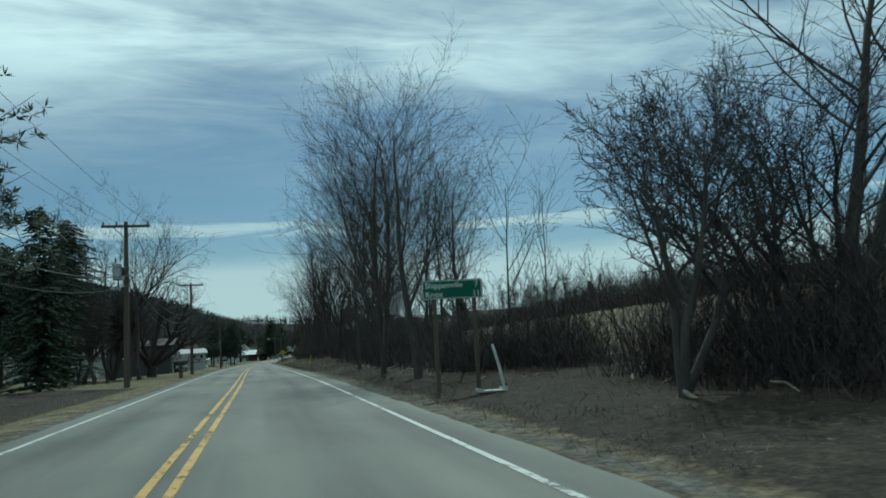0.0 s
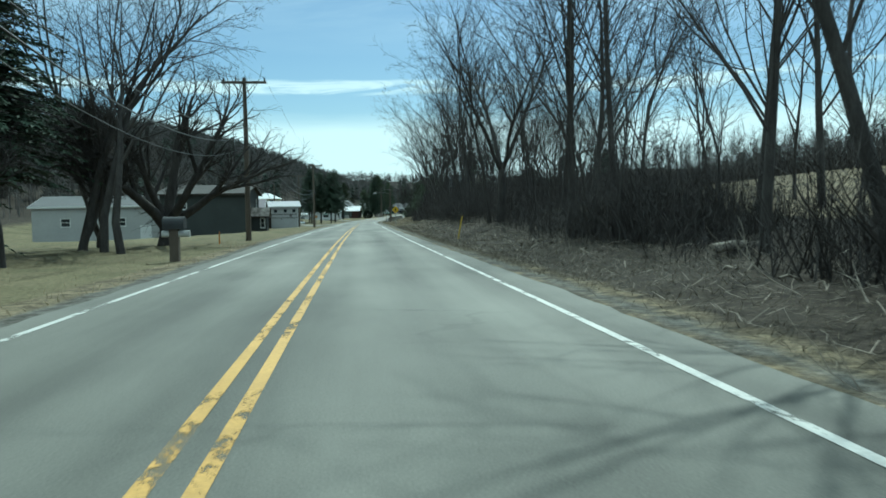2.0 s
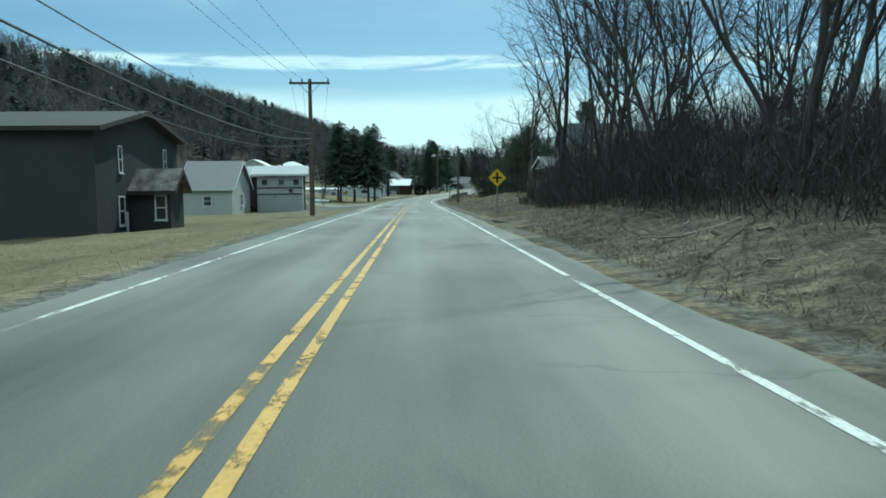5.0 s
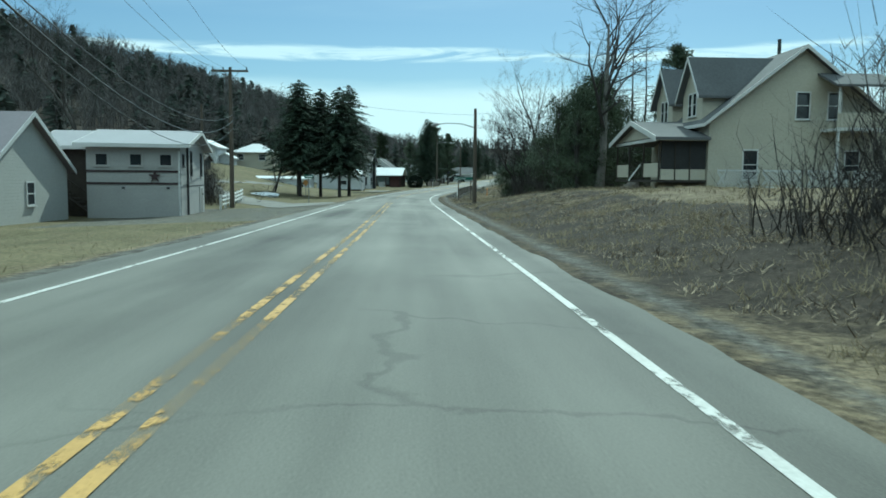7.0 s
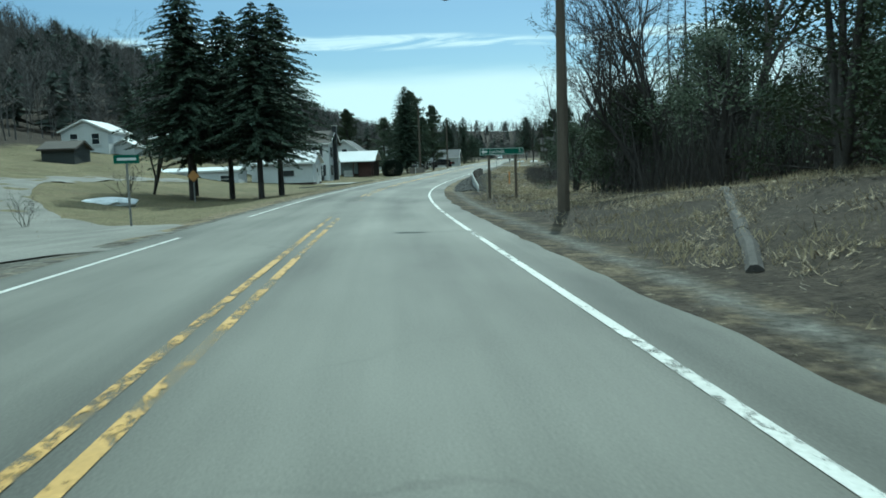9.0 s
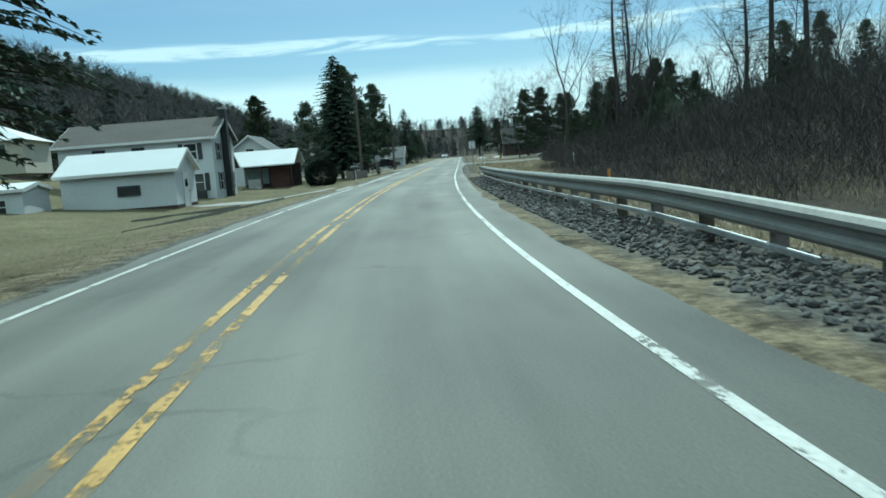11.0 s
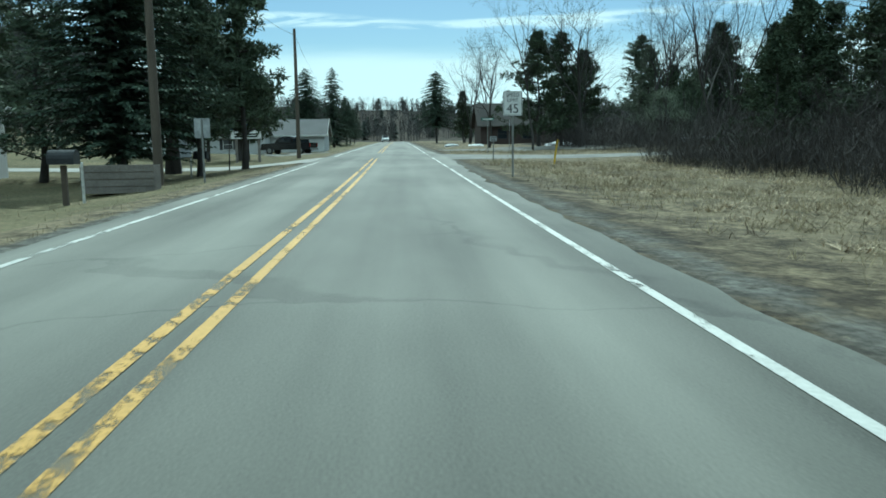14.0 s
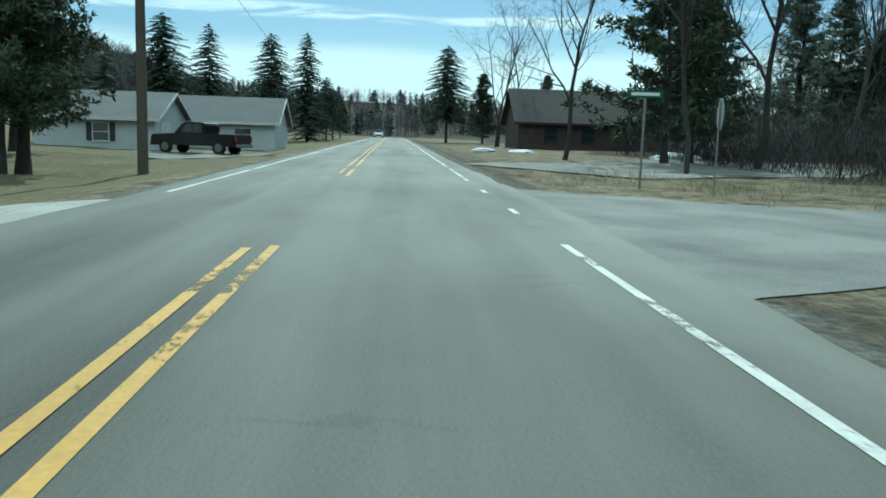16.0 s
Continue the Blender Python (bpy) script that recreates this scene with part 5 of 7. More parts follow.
part("panel", (prism(octagon, 0, 0.006, "y"), SIGN_BACK), stop, m=pose(0, 0, 1.95))


lane_sign = thing("street_name_sign", "green street name blade on a steel post at the lane", "road sign", on_ground(-8.3, 188.0, 35))
steel_post(lane_sign, 2.0)
blade = part("blade", (plate(0.75, 0.26, cut=0.01), GREEN_SIGN), lane_sign, m=pose(0, 0, 2.05))
part("marking", (boxes((-0.28, 0.28, -0.004, -0.001, -0.04, 0.04)), WHITE_SIGN), blade)
FADED_ORANGE = material("faded_orange_sheeting", (0.34, 0.17, 0.05), 0.55, scale=1.2, fine=8, bump=0.0, spread=0.12)
dia = thing("warning_sign", "small faded orange diamond sign on a steel post", "road sign", on_ground(-11.3, 208.0, 0))
steel_post(dia, 1.6)
face = part("panel", (plate(0.5, 0.5), FADED_ORANGE), dia, m=pose(0, 0, 1.5, 0, 45, 0))
part("border", (rim(0.5, 0.5, 0.012, 0.012), BLACK_INK), face)


def stake(x, y, height, lean, turn, mat, label, r=0.035):
    ob = thing("marker_stake", label, "marker post", on_ground(x, y, turn))
    part("shaft", (tube([(0, 0, -0.2), (lean * height * 0.5, 0, height * 0.5), (lean * height, 0, height)], [r, r, r * 0.9], 8), mat), ob)
    part("cap", (tube([(lean * height, 0, height), (lean * height * 1.03, 0, height + 0.03)], [r * 1.05, r * 0.6], 8), mat), ob)
    return ob


MARK_YELLOW = material("yellow_marker_plastic", (0.50, 0.34, 0.03), 0.5, scale=3, fine=15, bump=0.0)
MARK_WHITE = material("white_marker_plastic", (0.62, 0.62, 0.60), 0.5, scale=3, fine=15, bump=0.0)
MARK_ORANGE = material("orange_marker_plastic", (0.55, 0.22, 0.05), 0.5, scale=3, fine=15, bump=0.0)
stake(5.2, 16.65, 1.0, -0.26, 0, MARK_WHITE, "leaning white delineator post in leaf litter")
stake(4.13, 74.7, 1.1, 0.22, 0, MARK_YELLOW, "leaning yellow marker post on the bank")
stake(20.1, 287.2, 1.05, 0.18, 0, MARK_YELLOW, "leaning yellow gas-line marker in dry grass", 0.045)
stake(18.6, 256.5, 1.2, 0.0, 0, MARK_WHITE, "pale marker post in the field behind the guard rail")
stake(8.7, 223.5, 0.95, 0.0, 0, MARK_ORANGE, "faded orange marker post behind the guard rail", 0.05)
stake(3.2, 276.0, 1.0, 0.0, 0, MARK_WHITE, "white marker post on the lawn's edge")
stake(-7.6, 76.5, 0.6, 0.0, 0, MARK_ORANGE, "short orange marker stake in grass")
stake(6.16, 296.1, 1.5, 0.04, 0, BARK, "thin dark post on the lawn beside a pine", 0.03)
stake(4.6, 292.2, 0.8, 0.0, 0, MARK_WHITE, "short white marker post by the drive")


def mailbox(x, y, turn, body_mat, label, post_h=0.95, w=0.2, thick=0.06):
    ob = thing("mailbox", label, "mailbox", on_ground(x, y, turn))
    part("post", (boxes((-thick, thick, -thick, thick, -0.3, post_h), bevel=0.01), POLE_WOOD), ob)
    prof = [(w * math.cos(math.pi * k / 8), post_h + 0.16 + w * math.sin(math.pi * k / 8)) for k in range(9)] + [(-w, post_h + 0.02), (w, post_h + 0.02)]
    body = part("box", (prism(prof, -0.3, 0.3, "x"), body_mat), ob)
    part("door", (prism([(a * 1.04, (z - post_h) * 1.02 + post_h) for a, z in prof], 0.3, 0.315, "x"), body_mat), body)
    part("flag", (boxes((0.05, 0.2, w + 0.005, w + 0.015, post_h + 0.2, post_h + 0.28)), MARK_ORANGE), body)
    return ob


DARK_PAINT = material("dark_paint", (0.03, 0.032, 0.035), 0.5, scale=3, fine=20, bump=0.05)
PALE_METAL = material("pale_painted_metal", (0.5, 0.51, 0.5), 0.45, scale=3, fine=20, bump=0.05)
box_left = mailbox(-5.9, 60.4, 0, DARK_PAINT, "black mailbox with pale newspaper tube on a thick dark post", 0.95, 0.21, 0.13)
part("newspaper_tube", (tube([(0.45, -0.02, 0.82), (-0.35, -0.02, 0.82)], [0.1, 0.1], 10), PALE_METAL), box_left, "pale plastic newspaper tube")
mailbox(3.0, 275.0, -9, DARK_PAINT, "black mailbox on a wooden post by the drive")
mailbox(5.0, 292.8, -9, DARK_PAINT, "black mailbox on a wooden post by the drive", 0.7, 0.22)

# ---- guard rail ----
rail = thing("guard_rail", "galvanised steel guard rail with a turned-down end, on short posts", "guard rail", Matrix.Identity(4))


def rail_point(y):
    d = 5.35 - 0.5 * (y - 200) / 46.0
    end = 1.0 - min(1.0, max(0.0, (212.5 - y) / 12.0)) ** 1.5
    a = heading(y)
    return Vector((centre(y) + d * math.cos(a), y - d * math.sin(a), road_z(y) + 0.52 * end + 0.02 * (1 - end)))


W_BEAM = [(0.0, 0.17), (0.035, 0.155), (0.08, 0.11), (0.08, 0.065), (0.0, 0.02), (0.0, -0.02), (0.08, -0.065), (0.08, -0.11), (0.035, -0.155), (0.0, -0.17)]
stops = list(np.arange(201.3, 246.1, 0.95))
for first in range(0, len(stops) - 1, 4):
    bm = bmesh.new()
    rings = []
    for y in stops[first:first + 5]:
        p, a = rail_point(y), heading(y)
        n = Vector((-math.cos(a), math.sin(a), 0))
        flat = 1.0 - 0.75 * min(1.0, max(0.0, (y - 243.0) / 3.0))
        outer = [bm.verts.new(p + n * o + Vector((0, 0, h * flat))) for o, h in W_BEAM]
        inner = [bm.verts.new(p + n * (o - 0.006) + Vector((0, 0, h * flat))) for o, h in reversed(W_BEAM)]
        rings.append(outer + inner)
    for r0, r1 in zip(rings, rings[1:]):
        for k in range(len(r0)):
            k2 = (k + 1) % len(r0)
            bm.faces.new((r0[k], r1[k], r1[k2], r0[k2]))
    bm.faces.new(rings[0])
    bm.faces.new(rings[-1][::-1])
    part("beam", (bm, STEEL), rail)
for y in np.arange(206.2, 244.6, 1.9):
    p, a = rail_point(y), heading(y)
    foot = ground_z(p.x + 0.12, y) - 0.3
    post = part("post", (boxes((0.10, 0.25, -0.075, 0.075, foot - p.z, 0.10), bevel=0.01), GREY_WOOD if int(y) % 3 else POLE_WOOD), rail, m=pose(p.x, p.y, p.z, 0, 0, -math.degrees(a)))
    part("block", (boxes((0.01, 0.098, -0.06, 0.06, -0.13, 0.13)), POLE_WOOD), post)
for first in range(6, len(stops) - 5, 4):
    bm = bmesh.new()
    rings = []
    for y in stops[first:first + 5]:
        p, a = rail_point(y), heading(y)
        n = Vector((-math.cos(a), math.sin(a), 0))
        prof = [(0.0, -0.28), (0.04, -0.29), (0.04, -0.345), (0.0, -0.355), (-0.006, -0.355), (-0.006, -0.28)]
        rings.append([bm.verts.new(p + n * o + Vector((0, 0, h))) for o, h in prof])
    for r0, r1 in zip(rings, rings[1:]):
        for k in range(6):
            bm.faces.new((r0[k], r1[k], r1[(k + 1) % 6], r0[(k + 1) % 6]))
    bm.faces.new(rings[0])
    bm.faces.new(rings[-1][::-1])
    part("rub_rail", (bm, SIGN_BACK), rail, "pale low steel rail")
p = rail_point(246.1)
part("end_cap", (boxes((-0.09, 0.02, -0.02, 0.10, -0.05, 0.05), bevel=0.015), STEEL), rail, m=pose(p.x, p.y, p.z, 0, 0, -9))

# ---- riprap under the rail ----
def stone_mesh(seed):
    r = random.Random(seed)
    bm = bmesh.new()
    bmesh.ops.create_icosphere(bm, subdivisions=1, radius=1.0)
    for v in bm.verts:
        v.co *= r.uniform(0.6, 1.15)
        v.co.z *= 0.6
    me = bpy.data.meshes.new("stone")
    bm.to_mesh(me)
    bm.free()
    me.materials.append(STONE)
    return me


STONES = [stone_mesh(i) for i in range(6)]
riprap = thing("riprap", "bank of broken grey stones below the guard rail", "stones", Matrix.Identity(4))
rs = random.Random(5)
loose_v, loose_f = [], []
for i in range(8500):
    y = rs.uniform(202.5, 247)
    d = rs.uniform(4.2, 6.5)
    p = ground_at(d, y)
    size = rs.uniform(0.025, 0.05) + 0.04 * rs.random() ** 4
    m = Matrix.LocRotScale((p.x, p.y, p.z + size * 0.3 + 0.10 * max(0.0, 1 - abs(d - 5.3) / 0.9)), Euler((rs.uniform(-.5, .5), rs.uniform(-.5, .5), rs.uniform(0, 6.28))), (size, size * rs.uniform(0.6, 1.2), size * rs.uniform(0.6, 1.1)))
    if i < 290:
        part("stone", STONES[i % 6], riprap, m=m)
    else:
        me = STONES[i % 6]
        b = len(loose_v)
        loose_v += [m @ v.co for v in me.vertices]
        loose_f += [tuple(b + k for k in poly.vertices) for poly in me.polygons]
tagged(part("stone_rubble", mesh_of("stone_rubble", loose_v, loose_f, STONE), riprap), kind="stuff")


# second rail along the far side of the side road
def side_rail_point(x):
    y = 312.5 - 0.06 * (x - 41)
    return Vector((x, y, ground_z(x, y) + 0.5))


rail2 = thing("guard_rail", "pale steel guard rail along the side road", "guard rail", Matrix.Identity(4))
for x0 in range(41, 71, 5):
    bm = bmesh.new()
    rings = []
    for x in (x0, x0 + 5):
        p = side_rail_point(x)
        rings.append([bm.verts.new(p + Vector((0, -o, h))) for o, h in W_BEAM] + [bm.verts.new(p + Vector((0, 0.006 - o, h))) for o, h in reversed(W_BEAM)])
    for k in range(20):
        bm.faces.new((rings[0][k], rings[1][k], rings[1][(k + 1) % 20], rings[0][(k + 1) % 20]))
    part("beam", (bm, SIGN_BACK), rail2)
    p = side_rail_point(x0 + 0.4)
    part("post", (boxes((-0.07, 0.07, 0.01, 0.15, -0.9, 0.16), bevel=0.01), POLE_WOOD), rail2, m=pose(p.x, p.y, p.z))

facing_away = thing("road_sign", "bare metal back of a road sign on a steel post", "road sign", on_ground(5.8, 281.0, -12))
steel_post(facing_away, 2.0)
part("panel", (plate(0.5, 0.62), SIGN_BACK), facing_away, m=pose(0, 0.05, 1.72))

# ---- houses ----
CLAP_WHITE = siding("white_clapboard", (0.48, 0.49, 0.485), 0.13, depth=0.9)
CLAP_CREAM = siding("cream_clapboard", (0.42, 0.39, 0.31), 0.13, depth=0.9)
CLAP_GREY = siding("grey_clapboard", (0.40, 0.40, 0.37), 0.13)
BARN_WOOD = siding("dark_barn_boards", (0.044, 0.049, 0.047), 0.2, 0.85, vertical=True, spread=0.3)
PALE_PANEL = siding("pale_grey_panels", (0.34, 0.34, 0.33), 0.45, vertical=True, depth=0.3)
STUCCO = material("pale_painted_block", (0.37, 0.365, 0.35), 0.8, scale=0.8, fine=14, bump=0.12, spread=0.07)
BRICK_DARK = material("dark_red_brick", (0.065, 0.048, 0.042), 0.85, scale=2, fine=22, bump=0.3)
SHINGLE = siding("grey_shingles", (0.115, 0.117, 0.12), 0.10, 0.9, depth=0.25, spread=0.25)
SHINGLE_BROWN = siding("brown_shingles", (0.088, 0.08, 0.072), 0.10, 0.9, depth=0.25, spread=0.25)
METAL_WHITE = siding("white_metal_roof", (0.66, 0.67, 0.67), 0.4, 0.38, vertical=True, depth=0.25, spread=0.08)
METAL_MAUVE = siding("mauve_metal_roof", (0.20, 0.175, 0.19), 0.4, 0.45, vertical=True, depth=0.25, spread=0.1)
BARN_ROOF = siding("dark_barn_roof", (0.045, 0.042, 0.04), 0.10, 0.9, depth=0.25, spread=0.3)
MOSSY_ROOF = material("patchy_old_shingles", (0.10, 0.09, 0.08), 0.95, second=(0.26, 0.24, 0.22), scale=2.2, fine=12, bump=0.4)
CONCRETE = material("pale_concrete", (0.34, 0.33, 0.30), 0.9, scale=0.6, fine=18, bump=0.2, second=(0.24, 0.235, 0.22))
SHUTTER = material("dark_shutter_paint", (0.04, 0.042, 0.045), 0.6, bump=0.05)
RED_BROWN = material("red_brown_trim", (0.075, 0.038, 0.033), 0.7, bump=0.1)
DARK_WOOD = material("dark_stained_wood", (0.045, 0.038, 0.032), 0.8, scale=3, fine=25, bump=0.2)


def wall_pose(face, w, dp, u, z):
    """Pose on a wall whose outside looks along local -y: s, n, w or e wall, u along it."""
    return {"s": pose(u, 0, z), "n": pose(u, dp, z, 0, 0, 180), "w": pose(-w / 2, u, z, 0, 0, -90), "e": pose(w / 2, u, z, 0, 0, 90)}[face]


def window(parent, m, w, h, shutters=False, trim=None, bars=1, sill=True):
    trim = trim or WHITE_TRIM
    t = 0.07
    ob = part("window", (boxes((-w / 2 - t, w / 2 + t, -0.04, 0.03, h / 2, h / 2 + t), (-w / 2 - t, w / 2 + t, -0.04, 0.03, -h / 2 - t, -h / 2), (-w / 2 - t, -w / 2, -0.04, 0.03, -h / 2, h / 2), (w / 2, w / 2 + t, -0.04, 0.03, -h / 2, h / 2)), trim), parent, m=m)
    part("pane", (boxes((-w / 2, w / 2, -0.018, 0.02, -h / 2, h / 2)), GLASS), ob)
    if bars:
        part("sash_bar", (boxes((-w / 2, w / 2, -0.034, -0.019, -0.025, 0.025)), trim), ob)
    if sill:
        part("sill", (boxes((-w / 2 - 0.1, w / 2 + 0.1, -0.09, -0.042, -h / 2 - t - 0.03, -h / 2 - t + 0.02)), trim), ob)
    if shutters:
        for s in (-1, 1):
            c = s * (w / 2 + t + 0.19)
            part("shutter", (boxes((c - 0.17, c + 0.17, -0.035, 0.0, -h / 2 - 0.05, h / 2 + 0.05), bevel=0.008), SHUTTER), ob)
    return ob


def door(parent, m, w=0.9, h=2.05, mat=None, lights=False):
    mat = mat or WHITE_TRIM
    ob = part("door", (boxes((-w / 2, w / 2, -0.035, 0.02, 0, h), bevel=0.006), mat), parent, m=m)
    part("frame", (boxes((-w / 2 - 0.1, -w / 2, -0.05, 0.02, 0, h + 0.1), (w / 2, w / 2 + 0.1, -0.05, 0.02, 0, h + 0.1), (-w / 2, w / 2, -0.05, 0.02, h, h + 0.1)), WHITE_TRIM), ob)
    part("handle", (boxes((w / 2 - 0.12, w / 2 - 0.06, -0.08, -0.036, 0.95, 1.05)), DARK_STEEL), ob)
    if lights:
        part("pane", (boxes((-w / 4, w / 4, -0.045, -0.036, h * 0.62, h * 0.85)), GLASS), ob)
    return ob


def building(name, label, x, y, turn, w, dp, eave, ridge, axis, wall_mat, roof_mat, over=0.35, category="house", z=None, plinth=None, trim=None, gable_trim=True):
    """A gabled block: local x across, y from the south wall back; the ridge runs along axis."""
    zz = (ground_z(x, y) if z is None else z) - 0.1
    ob = thing(name, label, category, pose(x, y, zz, 0, 0, turn))
    if axis == "x":
        prof = [(0, -0.6), (dp, -0.6), (dp, eave), (dp / 2, ridge), (0, eave)]
        part("wall", (prism(prof, -w / 2, w / 2, "x"), wall_mat), ob)
        k = (ridge - eave) / (dp / 2)
        lo, t = -over, 0.13
        rp = [(lo, eave + k * lo), (dp / 2, ridge), (dp - lo, eave + k * lo), (dp - lo, eave + k * lo + t), (dp / 2, ridge + t * 1.15), (lo, eave + k * lo + t)]
        rp = [(a, b + 0.004) for a, b in rp]
        roof = part("roof", (prism(rp, -w / 2 - over, w / 2 + over, "x"), roof_mat), ob)
        part("fascia", (boxes((-w / 2 - over, w / 2 + over, lo - 0.03, lo - 0.002, eave + k * lo - 0.04, eave + k * lo + t + 0.01)), trim or WHITE_TRIM), roof)
        if gable_trim:
            for c0, c1 in ((-w / 2 - over - 0.03, -w / 2 - over - 0.002), (w / 2 + over + 0.002, w / 2 + over + 0.03)):
                part("bargeboard", (prism([(a, b - (0.05 if i < 3 else -0.01)) for i, (a, b) in enumerate(rp)], c0, c1, "x"), trim or WHITE_TRIM), roof)
    else:
        prof = [(-w / 2, -0.6), (w / 2, -0.6), (w / 2, eave), (0, ridge), (-w / 2, eave)]
        part("wall", (prism(prof, 0, dp, "y"), wall_mat), ob)
        k = (ridge - eave) / (w / 2)
        e, t = w / 2 + over, 0.13
        zl = eave - k * over
        rp = [(-e, zl + 0.004), (0, ridge + 0.004), (e, zl + 0.004), (e, zl + t), (0, ridge + t * 1.15), (-e, zl + t)]
        roof = part("roof", (prism(rp, -over, dp + over, "y"), roof_mat), ob)
        if gable_trim:
            for c0, c1 in ((-over - 0.03, -over - 0.002), (dp + over + 0.002, dp + over + 0.03)):
                part("bargeboard", (prism([(a, b - (0.05 if i < 3 else -0.01)) for i, (a, b) in enumerate(rp)], c0, c1, "y"), trim or WHITE_TRIM), roof)
        for s in (-1, 1):
            part("fascia", (boxes((s * e - 0.015, s * e + 0.015, -over, dp + over, zl - 0.05, zl + t)), trim or WHITE_TRIM), roof)
    if plinth:
        part("plinth", (boxes((-w / 2 - 0.02, w / 2 + 0.02, -0.02, dp + 0.02, -0.7, 0.35)), plinth), ob)
    return ob


# dark barn with a small porch
barn = building("barn", "dark weathered board barn with white-framed windows and low roof", -17.9, 123.0, 0, 9.0, 10.6, 4.5, 5.5, "x", BARN_WOOD, BARN_ROOF, 0.4, "barn", trim=DARK_WOOD, z=-1.25)
for u, z, w, h in ((2.6, 3.35, 0.32, 1.05), (8.5, 3.45, 0.32, 1.05), (2.6, 1.15, 0.55, 1.15), (8.7, 1.15, 0.5, 1.0)):
    window(barn, wall_pose("e", 9.0, 10.6, u, z), w, h)
window(barn, wall_pose("s", 9.0, 10.6, -2.1, 3.25), 0.75, 0.65)
porch = building("porch", "small enclosed porch with patchy hipped shingle roof on the barn", -12.5, 126.6, 0, 1.75, 1.9, 2.1, 2.85, "x", BARN_WOOD, MOSSY_ROOF, 0.3, "porch", trim=DARK_WOOD, z=-1.25)
window(porch, wall_pose("s", 1.75, 1.9, 0.45, 1.25), 0.4, 1.0)
part("post", (boxes((-0.95, -0.82, -0.55, -0.42, -0.3, 1.1), bevel=0.01), WHITE_TRIM), porch)

grey = building("long_shed", "long pale grey panelled shed beside the dark barn", -29.5, 124.5, 0, 13.4, 8.0, 4.3, 5.4, "x", PALE_PANEL, SHINGLE, 0.3, "shed", z=-2.2)
for u in (-3.2, 2.6):
    window(grey, wall_pose("s", 13.4, 8, u, 2.6), 0.9, 0.8)
door(grey, wall_pose("s", 13.4, 8, 5.2, 0.1), 1.0, 2.0)

cottage = building("cottage", "small grey clapboard cottage with a mauve metal roof", -18.4, 157.6, 0, 4.3, 7.0, 2.55, 4.75, "x", CLAP_GREY, METAL_MAUVE, 0.3, "house", z=-1.7)
window(cottage, wall_pose("s", 4.3, 7, 0.1, 1.45), 0.6, 0.75)
window(cottage, wall_pose("e", 4.3, 7, 3.5, 1.5), 0.6, 0.9)

# two-storey block building with a star
DARK_TRIM = material("dark_plum_trim", (0.05, 0.034, 0.036), 0.7, bump=0.1)
METAL_GREY = siding("grey_metal_roof", (0.30, 0.295, 0.31), 0.4, 0.5, vertical=True, depth=0.5, spread=0.12)
shop = building("workshop", "pale two-storey block building with white metal roof and star", -13.65, 165.9, 8, 4.3, 8.9, 3.55, 4.35, "x", STUCCO, METAL_GREY, 0.45, "building", z=-1.5)
for u in (-1.46, 0.09, 1.46):
    window(shop, wall_pose("s", 4.3, 8.9, u, 2.85), 0.5, 0.5, trim=STUCCO, bars=0)
for z in (1.72, 2.30):
    part("trim_band", (boxes((-2.15, 2.15, -0.04, -0.002, z - 0.05, z + 0.05)), DARK_TRIM), shop)
star = []
for k in range(10):
    r = 0.30 if k % 2 == 0 else 0.12
    star.append((0.95 + r * math.sin(k * math.pi / 5), 2.06 + r * math.cos(k * math.pi / 5)))
part("star", (prism(star, -0.10, -0.042, "y"), DARK_TRIM), shop, "dark five-pointed star")
for u in (3.46, 7.4):
    window(shop, wall_pose("e", 4.3, 8.9, u, 2.75), 0.5, 1.15, trim=SHUTTER)
window(shop, wall_pose("e", 4.3, 8.9, 0.7, 2.85), 0.35, 0.5, trim=SHUTTER, bars=0)
door(shop, wall_pose("e", 4.3, 8.9, 7.3, 0.05), 1.2, 1.35, CONCRETE)
part("corner_pipe", (tube([(2.25, 1.55, 0), (2.25, 1.55, 3.5)], [0.06, 0.06], 8), SHUTTER), shop)
part("downpipe", (tube([(2.08, -0.06, 0.05), (2.08, -0.06, 3.3)], [0.05, 0.05], 8), WHITE_TRIM), shop)
part("seam", (boxes((2.152, 2.165, 1.7, 8.9, 1.55, 1.60)), SHUTTER), shop)
for u in (-0.5, 1.55):
    part("vent", (boxes((u - 0.07, u + 0.07, -0.05, -0.002, 1.45, 1.55)), SHUTTER), shop)
bay = building("stair_bay", "dark timber stair bay roofed with white metal", -17.1, 167.3, 8, 2.5, 6.0, 3.5, 4.3, "x", DARK_WOOD, METAL_GREY, 0.4, "building", z=-1.5)
for k in range(9):
    part("step", (boxes((-0.9 + k * 0.25, -0.62 + k * 0.25, -1.3, -0.3, 1.75 - k * 0.2, 1.79 - k * 0.2)), DARK_WOOD), bay)
part("stringer", (tube([(-1.0, -1.32, 1.8), (1.4, -1.32, 0.0)], [0.08, 0.08], 4), DARK_WOOD), bay)
part("handrail", (tube([(-1.0, -1.32, 2.7), (1.4, -1.32, 0.9)], [0.04, 0.04], 4), DARK_WOOD), bay)
for k in (0.0, 0.5, 1.0):
    part("baluster", (tube([(-1.0 + 2.4 * k, -1.32, 1.8 - 1.8 * k), (-1.0 + 2.4 * k, -1.32, 2.7 - 1.8 * k)], [0.035, 0.035], 4), DARK_WOOD), bay)

